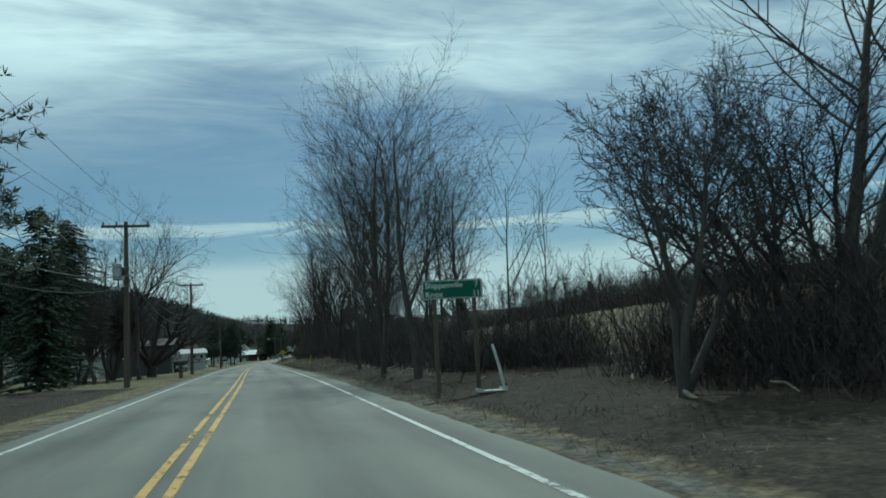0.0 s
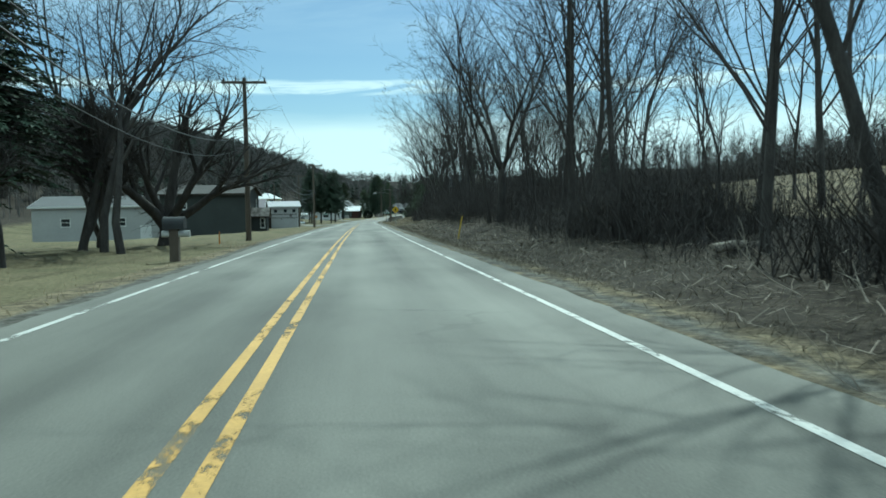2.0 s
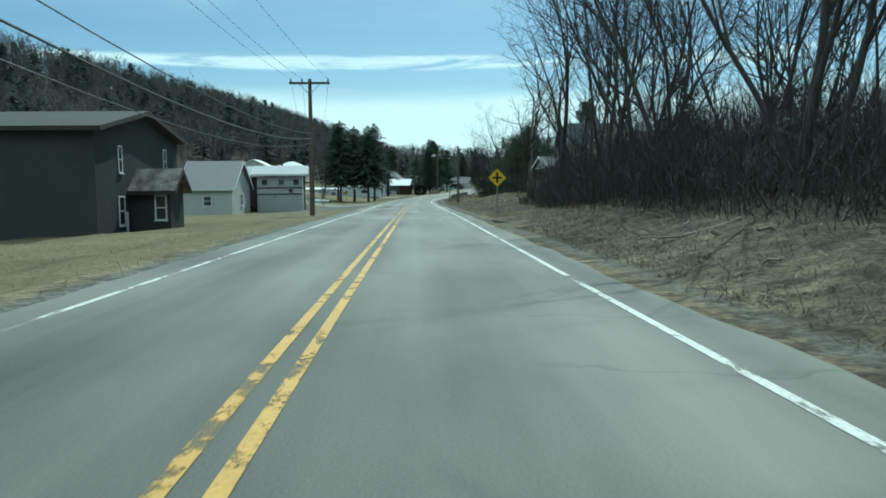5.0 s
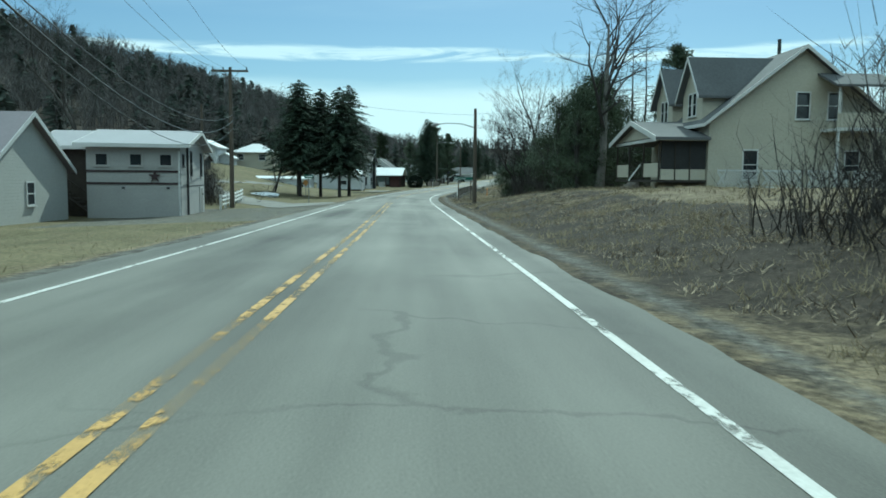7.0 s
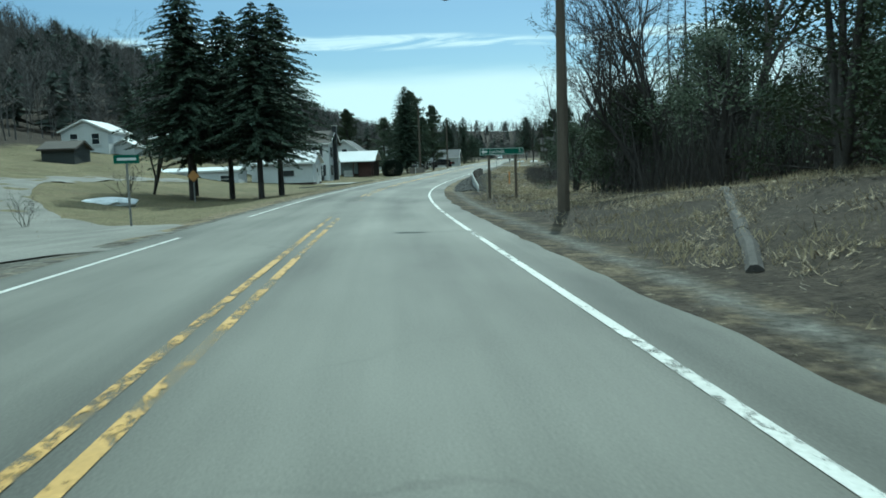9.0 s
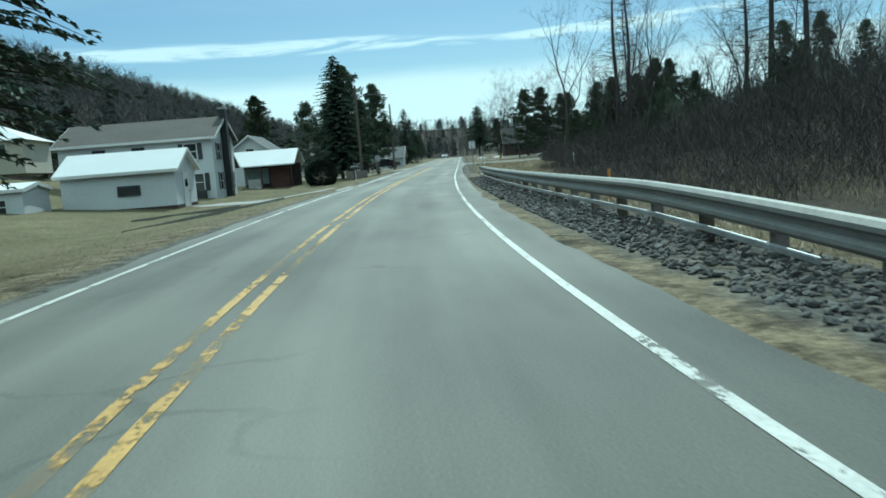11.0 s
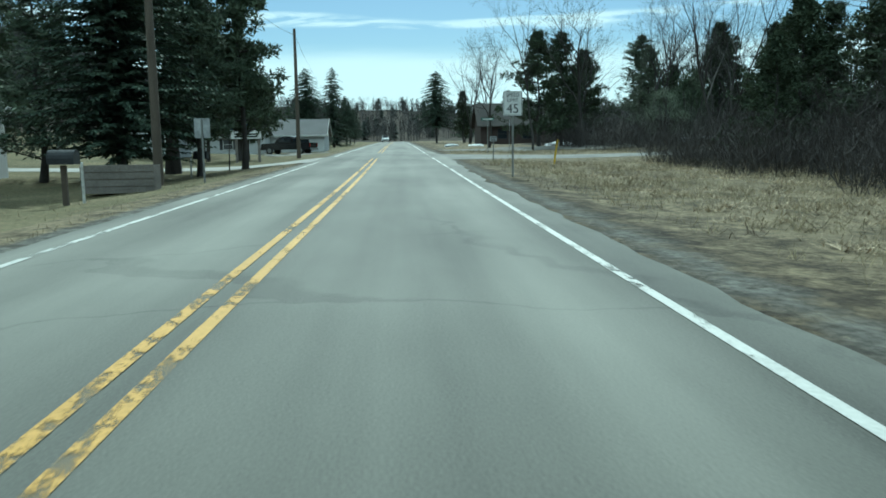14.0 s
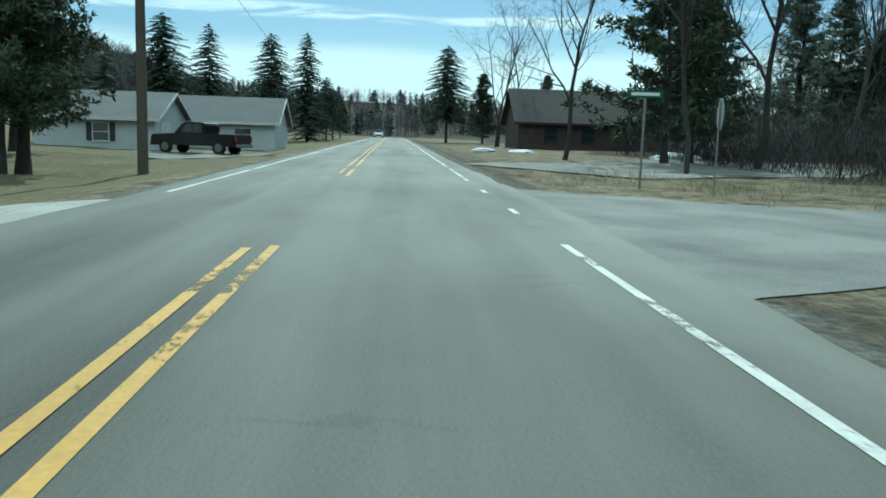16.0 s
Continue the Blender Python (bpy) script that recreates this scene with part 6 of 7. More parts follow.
# white board fence by the lane
a, b = Vector((-12.7, 178.6, 0)), Vector((-14.2, 191.5, 0))
fence = thing("fence", "white board fence with three rails beside the lane", "fence", Matrix.Identity(4))
n = 6
for k in range(n):
    p = a.lerp(b, k / (n - 1))
    part("post", (boxes((-0.06, 0.06, -0.06, 0.06, -0.3, 1.0), bevel=0.01), WHITE_TRIM), fence, m=on_ground(p.x, p.y, 6))
    if k < n - 1:
        q = a.lerp(b, (k + 1) / (n - 1))
        for h in (0.35, 0.62, 0.88):
            z0, z1 = ground_z(p.x, p.y) + h, ground_z(q.x, q.y) + h
            bm = tube([(p.x + 0.09, p.y, z0), (q.x + 0.09, q.y, z1)], [0.075, 0.075], 4)
            part("rail", (bm, WHITE_TRIM), fence)

# houses up the lane
hill = building("farmhouse", "white two-storey farmhouse up the lane", -35.0, 256.0, 0, 5.2, 7.5, 3.9, 5.1, "y", CLAP_WHITE, METAL_WHITE, 0.3, z=1.5)
for u, z in ((-1.2, 3.0), (1.2, 3.0), (-1.2, 1.0)):
    window(hill, wall_pose("s", 5.2, 7.5, u, z), 0.8, 1.2)
stable = building("stable", "low dark timber outbuilding in front of the farmhouse", -31.6, 240.0, 0, 3.0, 4.0, 2.0, 2.7, "x", BARN_WOOD, SHINGLE_BROWN, 0.3, "outbuilding", trim=DARK_WOOD, z=0.9)
hip = thing("bungalow", "cream bungalow with a pale hipped roof up the lane", "house", pose(-31.0, 278.0, 2.8))
part("wall", (boxes((-3.9, 3.9, 0, 7.5, -0.8, 2.4)), CLAP_CREAM), hip)
part("roof", mesh_of("roof", [(-4.4, -0.5, 2.3), (4.4, -0.5, 2.3), (4.4, 8.0, 2.3), (-4.4, 8.0, 2.3), (-0.6, 3.7, 4.1), (0.6, 3.7, 4.1)], [(0, 1, 5, 4), (1, 2, 5), (2, 3, 4, 5), (3, 0, 4), (3, 2, 1, 0)], METAL_WHITE), hip)
for u in (-2.3, 1.8):
    window(hip, wall_pose("s", 7.8, 7.5, u, 1.4), 1.2, 1.1)
building("side_porch", "small white porch beside the farmhouse", -31.4, 258.0, 0, 2.4, 3.0, 2.2, 2.9, "y", CLAP_WHITE, METAL_WHITE, 0.3, "porch", z=1.5)
trailer = building("trailer", "long low white trailer behind the spruces", -20.5, 244.5, -4, 9.5, 3.4, 2.2, 2.5, "x", CLAP_WHITE, METAL_WHITE, 0.15, "trailer", z=-1.9)
for u in (-3.0, 0.5, 3.4):
    window(trailer, wall_pose("s", 9.5, 3.4, u, 1.4), 0.9, 0.7)

# white garage, white house and carport
garage = building("garage", "white clapboard garage with a white metal roof", -11.9, 248.2, -6, 6.6, 4.5, 2.5, 3.6, "x", CLAP_WHITE, METAL_WHITE, 0.3, "garage", z=-1.55, plinth=BRICK_DARK)
window(garage, wall_pose("s", 6.6, 4.5, 0.6, 1.4), 1.2, 0.42, trim=SHUTTER, bars=0)
door(garage, wall_pose("e", 6.6, 4.5, 2.2, 0.1), 1.1, 2.05, lights=True)
house = building("house", "white two-storey house with dark shutters and black chimney", -13.2, 259.6, -6, 11.0, 7.0, 4.75, 6.25, "x", CLAP_WHITE, SHINGLE_BROWN, 0.35, z=-1.5)
for u, z, w, h in ((3.9, 3.75, 0.85, 1.1), (3.9, 1.5, 1.5, 1.2)):
    window(house, wall_pose("s", 11, 7, u, z), w, h, shutters=True)
for u in (-2.6, 0.2):
    window(house, wall_pose("s", 11, 7, u, 4.0), 0.8, 0.5, trim=SHUTTER)
for u, z in ((1.8, 3.7), (1.8, 1.5), (5.6, 1.5)):
    window(house, wall_pose("e", 11, 7, u, z), 0.8, 1.2, shutters=True)
chim = part("chimney", (boxes((5.52, 6.0, 3.0, 3.8, 0.2, 6.9), bevel=0.02), DARK_PAINT), house, "black chimney on the gable wall")
part("chimney_cap", (boxes((5.46, 6.06, 2.94, 3.86, 6.902, 7.02)), CONCRETE), chim)
door(house, wall_pose("e", 11, 7, 4.6, 0.3), 0.9, 2.0)
part("bulkhead", (boxes((4.0, 4.8, -0.7, -0.03, 0, 0.9), bevel=0.03), SHUTTER), house)
wing = building("side_wing", "low wing with brown roof behind the white house", -10.5, 267.5, -6, 4.6, 5.0, 2.6, 3.9, "x", CLAP_WHITE, SHINGLE_BROWN, 0.4, "house wing", z=-1.4)
back = building("rear_house", "small white gabled house behind the carport", -7.5, 288.0, -8, 6.0, 7.0, 3.2, 5.4, "y", CLAP_WHITE, SHINGLE, 0.4, z=-0.9)
window(back, wall_pose("s", 6, 7, 0, 3.6), 0.8, 0.9)

TARP = material("faded_tarpaulin", (0.16, 0.20, 0.20), 0.6, scale=2, fine=12, bump=0.3)
carport = thing("carport", "open carport with a white metal roof on thin posts", "carport", pose(-5.6, 275.6, -1.25, 0, 0, -8))
part("roof", (prism([(-0.4, 2.15), (2.6, 3.6), (5.6, 2.35), (5.6, 2.47), (2.6, 3.73), (-0.4, 2.27)], -3.2, 3.2, "x"), METAL_WHITE), carport)
for u in (-2.8, 0.0, 2.8):
    for v in (-0.1, 5.2):
        part("post", (boxes((u - 0.06, u + 0.06, v - 0.06, v + 0.06, -0.3, 2.40), bevel=0.008), RED_BROWN), carport)
part("back_wall", (boxes((-2.8, 2.8, 5.0, 5.1, -0.2, 2.35)), DARK_WOOD), carport)
part("side_panel", (boxes((0.6, 2.4, 0.9, 1.0, -0.2, 2.1)), RED_BROWN), carport)
part("tarpaulin", (boxes((-1.9, 0.4, 1.2, 1.26, 0.5, 2.0), bevel=0.02), TARP), carport, "faded grey-green tarpaulin")
part("bin", (boxes((-1.6, -0.4, 1.0, 1.8, -0.1, 1.0), bevel=0.03), PALE_METAL), carport)

# ranch house with an attached garage, past the drive
ranch = building("ranch_house", "low white ranch house with grey shingle roof and shutters", 4.4, 345.0, -10, 7.6, 8.0, 2.4, 4.1, "x", CLAP_WHITE, SHINGLE, 0.4, z=-0.65, plinth=BRICK_DARK)
window(ranch, wall_pose("s", 7.6, 8, 0.4, 1.45), 0.95, 1.1, shutters=True)
door(ranch, wall_pose("e", 7.6, 8, 2.4, 0.05), 2.3, 2.1)
wing2 = building("garage_wing", "long white garage wing with grey shingle roof", 12.0, 352.0, -10, 8.0, 7.0, 2.4, 4.2, "x", CLAP_WHITE, SHINGLE, 0.4, "garage", z=-0.5)
window(wing2, wall_pose("s", 8, 7, 1.6, 1.4), 1.2, 0.9)
door(wing2, wall_pose("s", 8, 7, -1.6, 0.05), 2.4, 2.1)
white2 = building("white_house", "narrow white two-storey house among pines", -1.3, 326.5, -8, 4.2, 7, 3.9, 5.3, "y", CLAP_WHITE, SHINGLE, 0.35)
for u, z in ((-1.0, 1.4), (1.0, 1.4), (-0.9, 3.4), (0.9, 3.4)):
    window(white2, wall_pose("s", 4.2, 7, u, z), 0.8, 1.1)
dark_house = building("brick_house", "low dark brick house with a broad shingle roof", 45.0, 358.0, -10, 14.0, 8.0, 2.8, 5.7, "x", BRICK_DARK, BARN_ROOF, 0.5, trim=DARK_WOOD)
for u in (-4.0, -0.5, 3.6):
    window(dark_house, wall_pose("s", 14.0, 8, u, 1.5), 1.2, 1.2, trim=SHUTTER)

# cream house on the bank, with porch and lattice fence
cream = building("cream_house", "cream clapboard house with steep gables on the grassy bank", 18.66, 165.8, 0, 10.8, 11.0, 3.7, 7.5, "y", CLAP_CREAM, SHINGLE, 0.45, z=0.15)
cream.matrix_basis = cream.matrix_basis @ Matrix.Diagonal((0.835, 0.835, 0.92, 1))
for u, z, w, h in ((-2.9, 1.35, 0.8, 1.5), (0.1, 4.5, 0.75, 1.35), (3.2, 1.35, 0.8, 1.5), (2.0, 4.5, 0.75, 1.35)):
    window(cream, wall_pose("s", 10.8, 11, u, z), w, h)
for k, yy in enumerate((1.2, 6.6)):
    dorm = part("dormer", (prism([(yy, 2.6), (yy + 3.4, 2.6), (yy + 3.4, 5.3), (yy + 1.7, 7.2), (yy, 5.3)], -5.42, -0.5, "x"), CLAP_CREAM), cream)
    part("dormer_roof", (prism([(yy - 0.35, 4.92), (yy + 1.7, 7.21), (yy + 3.75, 4.92), (yy + 3.75, 5.06), (yy + 1.7, 7.37), (yy - 0.35, 5.06)], -5.8, -0.3, "x"), SHINGLE), dorm)
    part("bargeboard", (prism([(yy - 0.35, 4.86), (yy + 1.7, 7.15), (yy + 3.75, 4.86), (yy + 3.75, 5.08), (yy + 1.7, 7.39), (yy - 0.35, 5.08)], -5.84, -5.803, "x"), WHITE_TRIM), dorm)
    window(dorm, pose(-5.42, yy + 1.25, 4.7, 0, 0, -90), 0.5, 1.2)
    window(dorm, pose(-5.42, yy + 2.05, 4.7, 0, 0, -90), 0.5, 1.2)
part("chimney_pipe", (tube([(0.4, 4.0, 7.0), (0.4, 4.0, 8.6)], [0.11, 0.11], 10), DARK_STEEL), cream)
part("vent_pipe", (tube([(1.2, 4.4, 6.9), (1.2, 4.4, 7.9)], [0.09, 0.09], 10), STEEL), cream)
balc = part("balcony", (boxes((1.2, 4.4, -1.9, -0.02, 3.1, 3.25)), WHITE_TRIM), cream)
part("railing", (boxes((1.2, 4.4, -1.9, -1.82, 3.27, 4.0)), CLAP_CREAM), balc)
part("balcony_roof", (prism([(-2.2, 5.3), (0, 6.1), (0, 6.22), (-2.2, 5.42)], 0.9, 4.7, "x"), SHINGLE), balc)
for u in (1.3, 4.3):
    part("post", (boxes((u - 0.06, u + 0.06, -1.86, -1.74, 0, 5.3)), WHITE_TRIM), balc)

SCREEN = material("insect_screen", (0.03, 0.03, 0.03), 0.7, bump=0.0)
front = thing("front_porch", "open gabled porch with posts and steps on the cream house", "porch", pose(11.75, 165.95, 0.1) @ Matrix.Diagonal((0.61, 1.0, 1.0, 1)))
part("floor", (boxes((0, 3.95, 0, 8.2, 0.30, 0.42)), DARK_WOOD), front)
part("roof", (prism([(-0.4, 2.36), (4.1, 3.40), (8.6, 2.36), (8.6, 2.5), (4.1, 3.55), (-0.4, 2.5)], -0.5, 3.97, "x"), SHINGLE), front)
part("gable", (prism([(0.3, 2.55), (7.9, 2.55), (4.1, 3.33)], 0.0, 0.12, "x"), CLAP_CREAM), front)
part("bargeboard", (prism([(-0.4, 2.28), (4.1, 3.32), (8.6, 2.28), (8.6, 2.54), (4.1, 3.59), (-0.4, 2.54)], -0.55, -0.503, "x"), WHITE_TRIM), front)
part("beam", (boxes((0.0, 0.12, 0.0, 8.2, 2.34, 2.5), (0.14, 3.9, 0.0, 0.12, 2.34, 2.5)), WHITE_TRIM), front)
for v in (0.1, 2.7, 5.4, 8.0):
    part("post", (boxes((0.02, 0.14, v - 0.06, v + 0.06, 0.42, 2.34), bevel=0.01), DARK_WOOD), front)
for v0, v1 in ((0.2, 2.6), (5.5, 7.9)):
    part("rail_panel", (boxes((0.05, 0.10, v0, v1, 0.55, 1.25)), CLAP_CREAM), front)
for k in range(3):
    part("step", (boxes((-0.3 * (k + 1), -0.3 * k - 0.01, 3.2, 5.0, -0.2, 0.28 - 0.12 * k)), GREY_WOOD), front)
part("stair_rail", (tube([(0.0, 3.1, 1.2), (-1.0, 3.1, 0.35)], [0.05, 0.05], 4), WHITE_TRIM), front)
for v0, v1 in ((0.2, 1.3), (1.4, 2.5), (2.6, 3.85)):
    part("screen", (boxes((v0, v1, 0.04, 0.07, 0.95, 2.33)), SCREEN), front, "dark insect screen")
    part("screen_base", (boxes((v0, v1, 0.03, 0.08, 0.42, 0.93)), CLAP_CREAM), front)
for u in (1.35, 2.55):
    part("post", (boxes((u - 0.05, u + 0.05, 0.0, 0.10, 0.42, 2.34), bevel=0.01), DARK_WOOD), front)
door(front, pose(3.93, 4.1, 0.43, 0, 0, -90), 0.95, 2.0, DARK_PAINT)

# lattice fence along the lawn side of the house
lattice = thing("lattice_fence", "white lattice fence panels between posts beside the house", "fence", pose(14.2, 164.9, 0.05))
for k in range(7):
    part("post", (boxes((k * 2.2 - 0.06, k * 2.2 + 0.06, -0.06, 0.06, -0.3, 0.98), bevel=0.01), CLAP_CREAM), lattice)
    if k < 6:
        x0, x1 = k * 2.2 + 0.06, k * 2.2 + 2.14
        pan = part("panel", (boxes((x0, x1, -0.03, 0.03, 0.90, 0.98), (x0, x1, -0.03, 0.03, 0.12, 0.2)), WHITE_TRIM), lattice)
        bm = bmesh.new()
        for j in range(13):
            for s in (-1, 1):
                c = x0 + (x1 - x0) * (j + 0.5) / 13
                dx = 0.35 * s
                q = [(max(x0, min(x1, c - dx)), 0.2), (max(x0, min(x1, c + dx)), 0.9)]
                vs = [bm.verts.new((q[0][0] - 0.02, 0.012 * s, q[0][1])), bm.verts.new((q[0][0] + 0.02, 0.012 * s, q[0][1])), bm.verts.new((q[1][0] + 0.02, 0.012 * s, q[1][1])), bm.verts.new((q[1][0] - 0.02, 0.012 * s, q[1][1]))]
                bm.faces.new(vs)
        part("lattice", (bm, WHITE_TRIM), pan)

# ---- side road, lane and drives ----
GRAVEL_LANE = material("pale_gravel_lane", (0.14, 0.136, 0.122), 0.95, second=(0.20, 0.195, 0.175), scale=0.5, fine=16, bump=0.4)
PATCHED = material("patched_asphalt", (0.10, 0.10, 0.095), 0.85, second=(0.19, 0.185, 0.17), scale=0.55, fine=30, bump=0.3)


def ribbon(name, points, widths, mat, label, lift=0.03, category="drive", apron=0.0):
    """A strip of ground cover that follows the land along a line of (x, y) points."""
    pts, ws = [], []
    for (p, q), (w0, w1) in zip(zip(points, points[1:]), zip(widths, widths[1:])):
        n = max(2, int(math.dist(p, q) / 1.0))
        for i in range(n):
            pts.append((p[0] + (q[0] - p[0]) * i / n, p[1] + (q[1] - p[1]) * i / n))
            ws.append(w0 + (w1 - w0) * i / n)
    pts.append(points[-1])
    ws.append(widths[-1])
    verts, faces, cols = [], [], 7
    for i, p in enumerate(pts):
        a, b = pts[max(0, i - 1)], pts[min(len(pts) - 1, i + 1)]
        t = Vector((b[0] - a[0], b[1] - a[1])).normalized()
        for c in range(cols):
            o = (c / (cols - 1) - 0.5) * ws[i] * (1 + 0.10 * noise.noise((p[0], p[1], c)))
            x, y = p[0] + t.y * o, p[1] - t.x * o
            off = abs((x - centre(y)) * math.cos(heading(y)))
            z, level = ground_z(x, y) + lift, road_z(y) + 0.005 - 0.012 * off
            if apron and off < 4.05 + apron:
                z = level if off < 3.7 else max(z, level + 0.014)
            elif off < 4.05:
                z = level
            verts.append((x, y, z))
    for i in range(len(pts) - 1):
        for c in range(cols - 1):
            faces.append((i * cols + c, i * cols + c + 1, (i + 1) * cols + c + 1, (i + 1) * cols + c))
    return tagged(new(name, mesh_of(name, verts, faces, mat, True)), label, category, kind="structure")


ribbon("lane", [(-4.9, 178.3), (-6.6, 180.5), (-9.4, 186.0), (-14.5, 193.5), (-20.0, 203.0), (-24.0, 214.0), (-23.0, 228.0), (-19.0, 238.0)], [9.0, 6.5, 4.6, 4.0, 3.6, 3.4, 3.2, 3.0], GRAVEL_LANE, "pale gravel lane climbing between lawns", 0.03)
ribbon("side_road", [(16.0, 302.4), (19.0, 302.0), (22.5, 301.2), (28.0, 300.9), (36.0, 300.2), (60.0, 298.8)], [15.0, 12.0, 8.6, 5.8, 4.6, 4.2], PATCHED, "patched asphalt side road joining the main road", 0.012, "road", 2.4)
ribbon("drive", [(11.7, 299.4), (4.0, 301.0), (-8.0, 303.5), (-22.0, 306.0)], [10.0, 5.0, 4.2, 4.2], CONCRETE, "pale concrete drive across the lawn", 0.025)
ribbon("drive", [(1.7, 245.6), (-1.6, 246.8), (-5.5, 248.6), (-7.6, 250.5)], [6.5, 3.8, 2.8, 2.4], CONCRETE, "pale concrete drive to the garage", 0.025)
ribbon("drive", [(12.3, 333.0), (11.5, 338.0), (9.5, 343.0)], [7.0, 6.0, 5.0], GRAVEL_LANE, "gravel drive to the ranch house", 0.05)
ribbon("forecourt", [(24.0, 318.0), (34.0, 322.0), (44.0, 330.0)], [9.0, 12.0, 12.0], GRAVEL_LANE, "gravel forecourt past the side road", 0.045)

MOSSY = material("mossy_concrete", (0.075, 0.075, 0.06), 0.95, scale=2, fine=14, bump=0.4)
# culvert walls and puddle by the white house
for pts in (((-7.4, 229.5), (-3.6, 236.5), (-2.2, 241.5)), ((-9.0, 238.0), (-4.6, 243.0))):
    wall = thing("culvert_wall", "low mossy concrete culvert edge beside the lawn", "low wall", Matrix.Identity(4), "culvert edges")
    for p, q in zip(pts, pts[1:]):
        part("coping", (tube([(p[0], p[1], ground_z(*p)), (q[0], q[1], ground_z(*q))], [0.11, 0.11], 4), MOSSY), wall)
WATER = material("still_water", (0.02, 0.025, 0.025), 0.05, spec=0.6, bump=0.02, spread=0.1)
ribbon("water", [(-6.6, 232.5), (-4.8, 236.8), (-3.8, 240.6)], [0.4, 0.6, 0.4], WATER, "still water in the ditch by the culvert", 0.06, "water")
ribbon("water", [(2.75, 123.6), (2.7, 126.4)], [0.45, 0.3], WATER, "puddle of meltwater on the shoulder", 0.015, "water")

# ---- business sign ----
BLUE_BOARD = material("blue_sign_board", (0.02, 0.06, 0.20), 0.5, scale=2, fine=9, bump=0.0)
shop_sign = thing("business_sign", "blue and white business sign board on two posts", "sign", pose(6.97, 311.5, -0.65, 0, 0, -12) @ Matrix.Scale(1.17, 4))
for u in (-0.62, 0.72):
    part("post", (boxes((u - 0.07, u + 0.07, 0.02, 0.16, -0.8, 2.0), bevel=0.01), GREY_WOOD), shop_sign)
top = part("header_board", (boxes((-0.9, 0.9, -0.03, 0.015, 1.88, 2.2), bevel=0.006), BLUE_BOARD), shop_sign, "blue header board")
part("marking", (boxes((-0.72, 0.72, -0.036, -0.031, 1.95, 2.11)), WHITE_SIGN), top)
low = part("lower_board", (boxes((-0.9, 0.9, -0.03, 0.015, 1.32, 1.87), bevel=0.006), WHITE_SIGN), shop_sign)
lettering("lettering", "HEATING", 0.2, low, pose(0, -0.034, 1.76), BLACK_INK)
part("marking", (boxes((-0.68, 0.68, -0.036, -0.031, 1.55, 1.63), (-0.68, 0.68, -0.036, -0.031, 1.40, 1.49)), SHUTTER), low)

crate = thing("planter_box", "grey board planter box with dead stems on the lawn", "planter", on_ground(3.5, 279.9, -9))
for z in (0.0, 0.21, 0.42, 0.63):
    part("board", (boxes((-1.05, 1.05, -0.36, -0.31, z, z + 0.19)), GREY_WOOD), crate)
    part("board", (boxes((-1.05, 1.05, 0.31, 0.36, z, z + 0.19)), GREY_WOOD), crate)
for u in (-1.03, 1.03):
    part("end_board", (boxes((u - 0.02, u + 0.02, -0.30, 0.30, 0, 0.8)), GREY_WOOD), crate)
part("soil", (boxes((-1.0, 1.0, -0.3, 0.3, 0.1, 0.7)), LITTER), crate)

# clipped dark bush by the spruce
BUSH_LEAF = material("dark_bush_leaves", (0.016, 0.024, 0.016), 0.8, scale=0.8, fine=14, bump=0.0, island=0.35, spec=0.1)
bush = thing("bush", "rounded dark evergreen bush clipped on the lawn", "bush", on_ground(-0.1, 270.3))
rb = random.Random(3)
bv, bf = [], []
for i in range(6500):
    a, e = rb.uniform(0, 6.283), math.asin(rb.uniform(-0.85, 1))
    r = rb.uniform(0.75, 1.0) ** 0.5
    at = Vector((1.35 * r * math.cos(a) * math.cos(e), 1.35 * r * math.sin(a) * math.cos(e), 0.95 + 1.15 * r * math.sin(e)))
    fwd = (at - Vector((0, 0, 0.8)) + Vector((rb.gauss(0, .5), rb.gauss(0, .5), rb.gauss(0, .5)))).normalized()
    c = fwd.orthogonal().normalized() * 0.05
    b0 = len(bv)
    bv += [at, at + fwd * 0.09 + c, at + fwd * 0.2, at + fwd * 0.09 - c]
    bf.append((b0, b0 + 1, b0 + 2, b0 + 3))
tagged(part("foliage", mesh_of("foliage", bv, bf, BUSH_LEAF), bush), kind="stuff")
part("stem", (tube([(0, 0, -0.2), (0.02, 0, 1.2)], [0.09, 0.05], 8), BARK), bush)

# ---- vehicles ----
CAR_BLACK = material("black_car_paint", (0.012, 0.013, 0.015), 0.25, spec=0.5, bump=0.0, spread=0.05)
CAR_WHITE = material("white_car_paint", (0.65, 0.66, 0.66), 0.3, spec=0.5, bump=0.0, spread=0.05)
TYRE = material("tyre_rubber", (0.02, 0.02, 0.02), 0.85, bump=0.1)
LAMP_GLASS = material("lamp_lens", (0.5, 0.5, 0.48), 0.15, bump=0.0)
RED_LENS = material("red_lens", (0.25, 0.02, 0.02), 0.2, bump=0.0)


def bevelled(profile, half, mat_bevel=0.05):
    bm = prism(profile, -half, half, "y")
    bmesh.ops.recalc_face_normals(bm, faces=bm.faces)
    bmesh.ops.bevel(bm, geom=list(bm.edges), offset=mat_bevel, segments=2, affect="EDGES")
    return bm


def wheels(ob, xs, half, r):
    for x in xs:
        for s in (-1, 1):
            tyre = part("wheel", (tube([(x, s * (half - 0.2), r), (x, s * (half - 0.18), r), (x, s * half, r), (x, s * (half + 0.02), r)], [r * 0.8, r, r, r * 0.85], 20), TYRE), ob)
            part("rim", (tube([(x, s * (half + 0.021), r), (x, s * (half + 0.035), r)], [r * 0.62, r * 0.5], 14), STEEL), tyre)


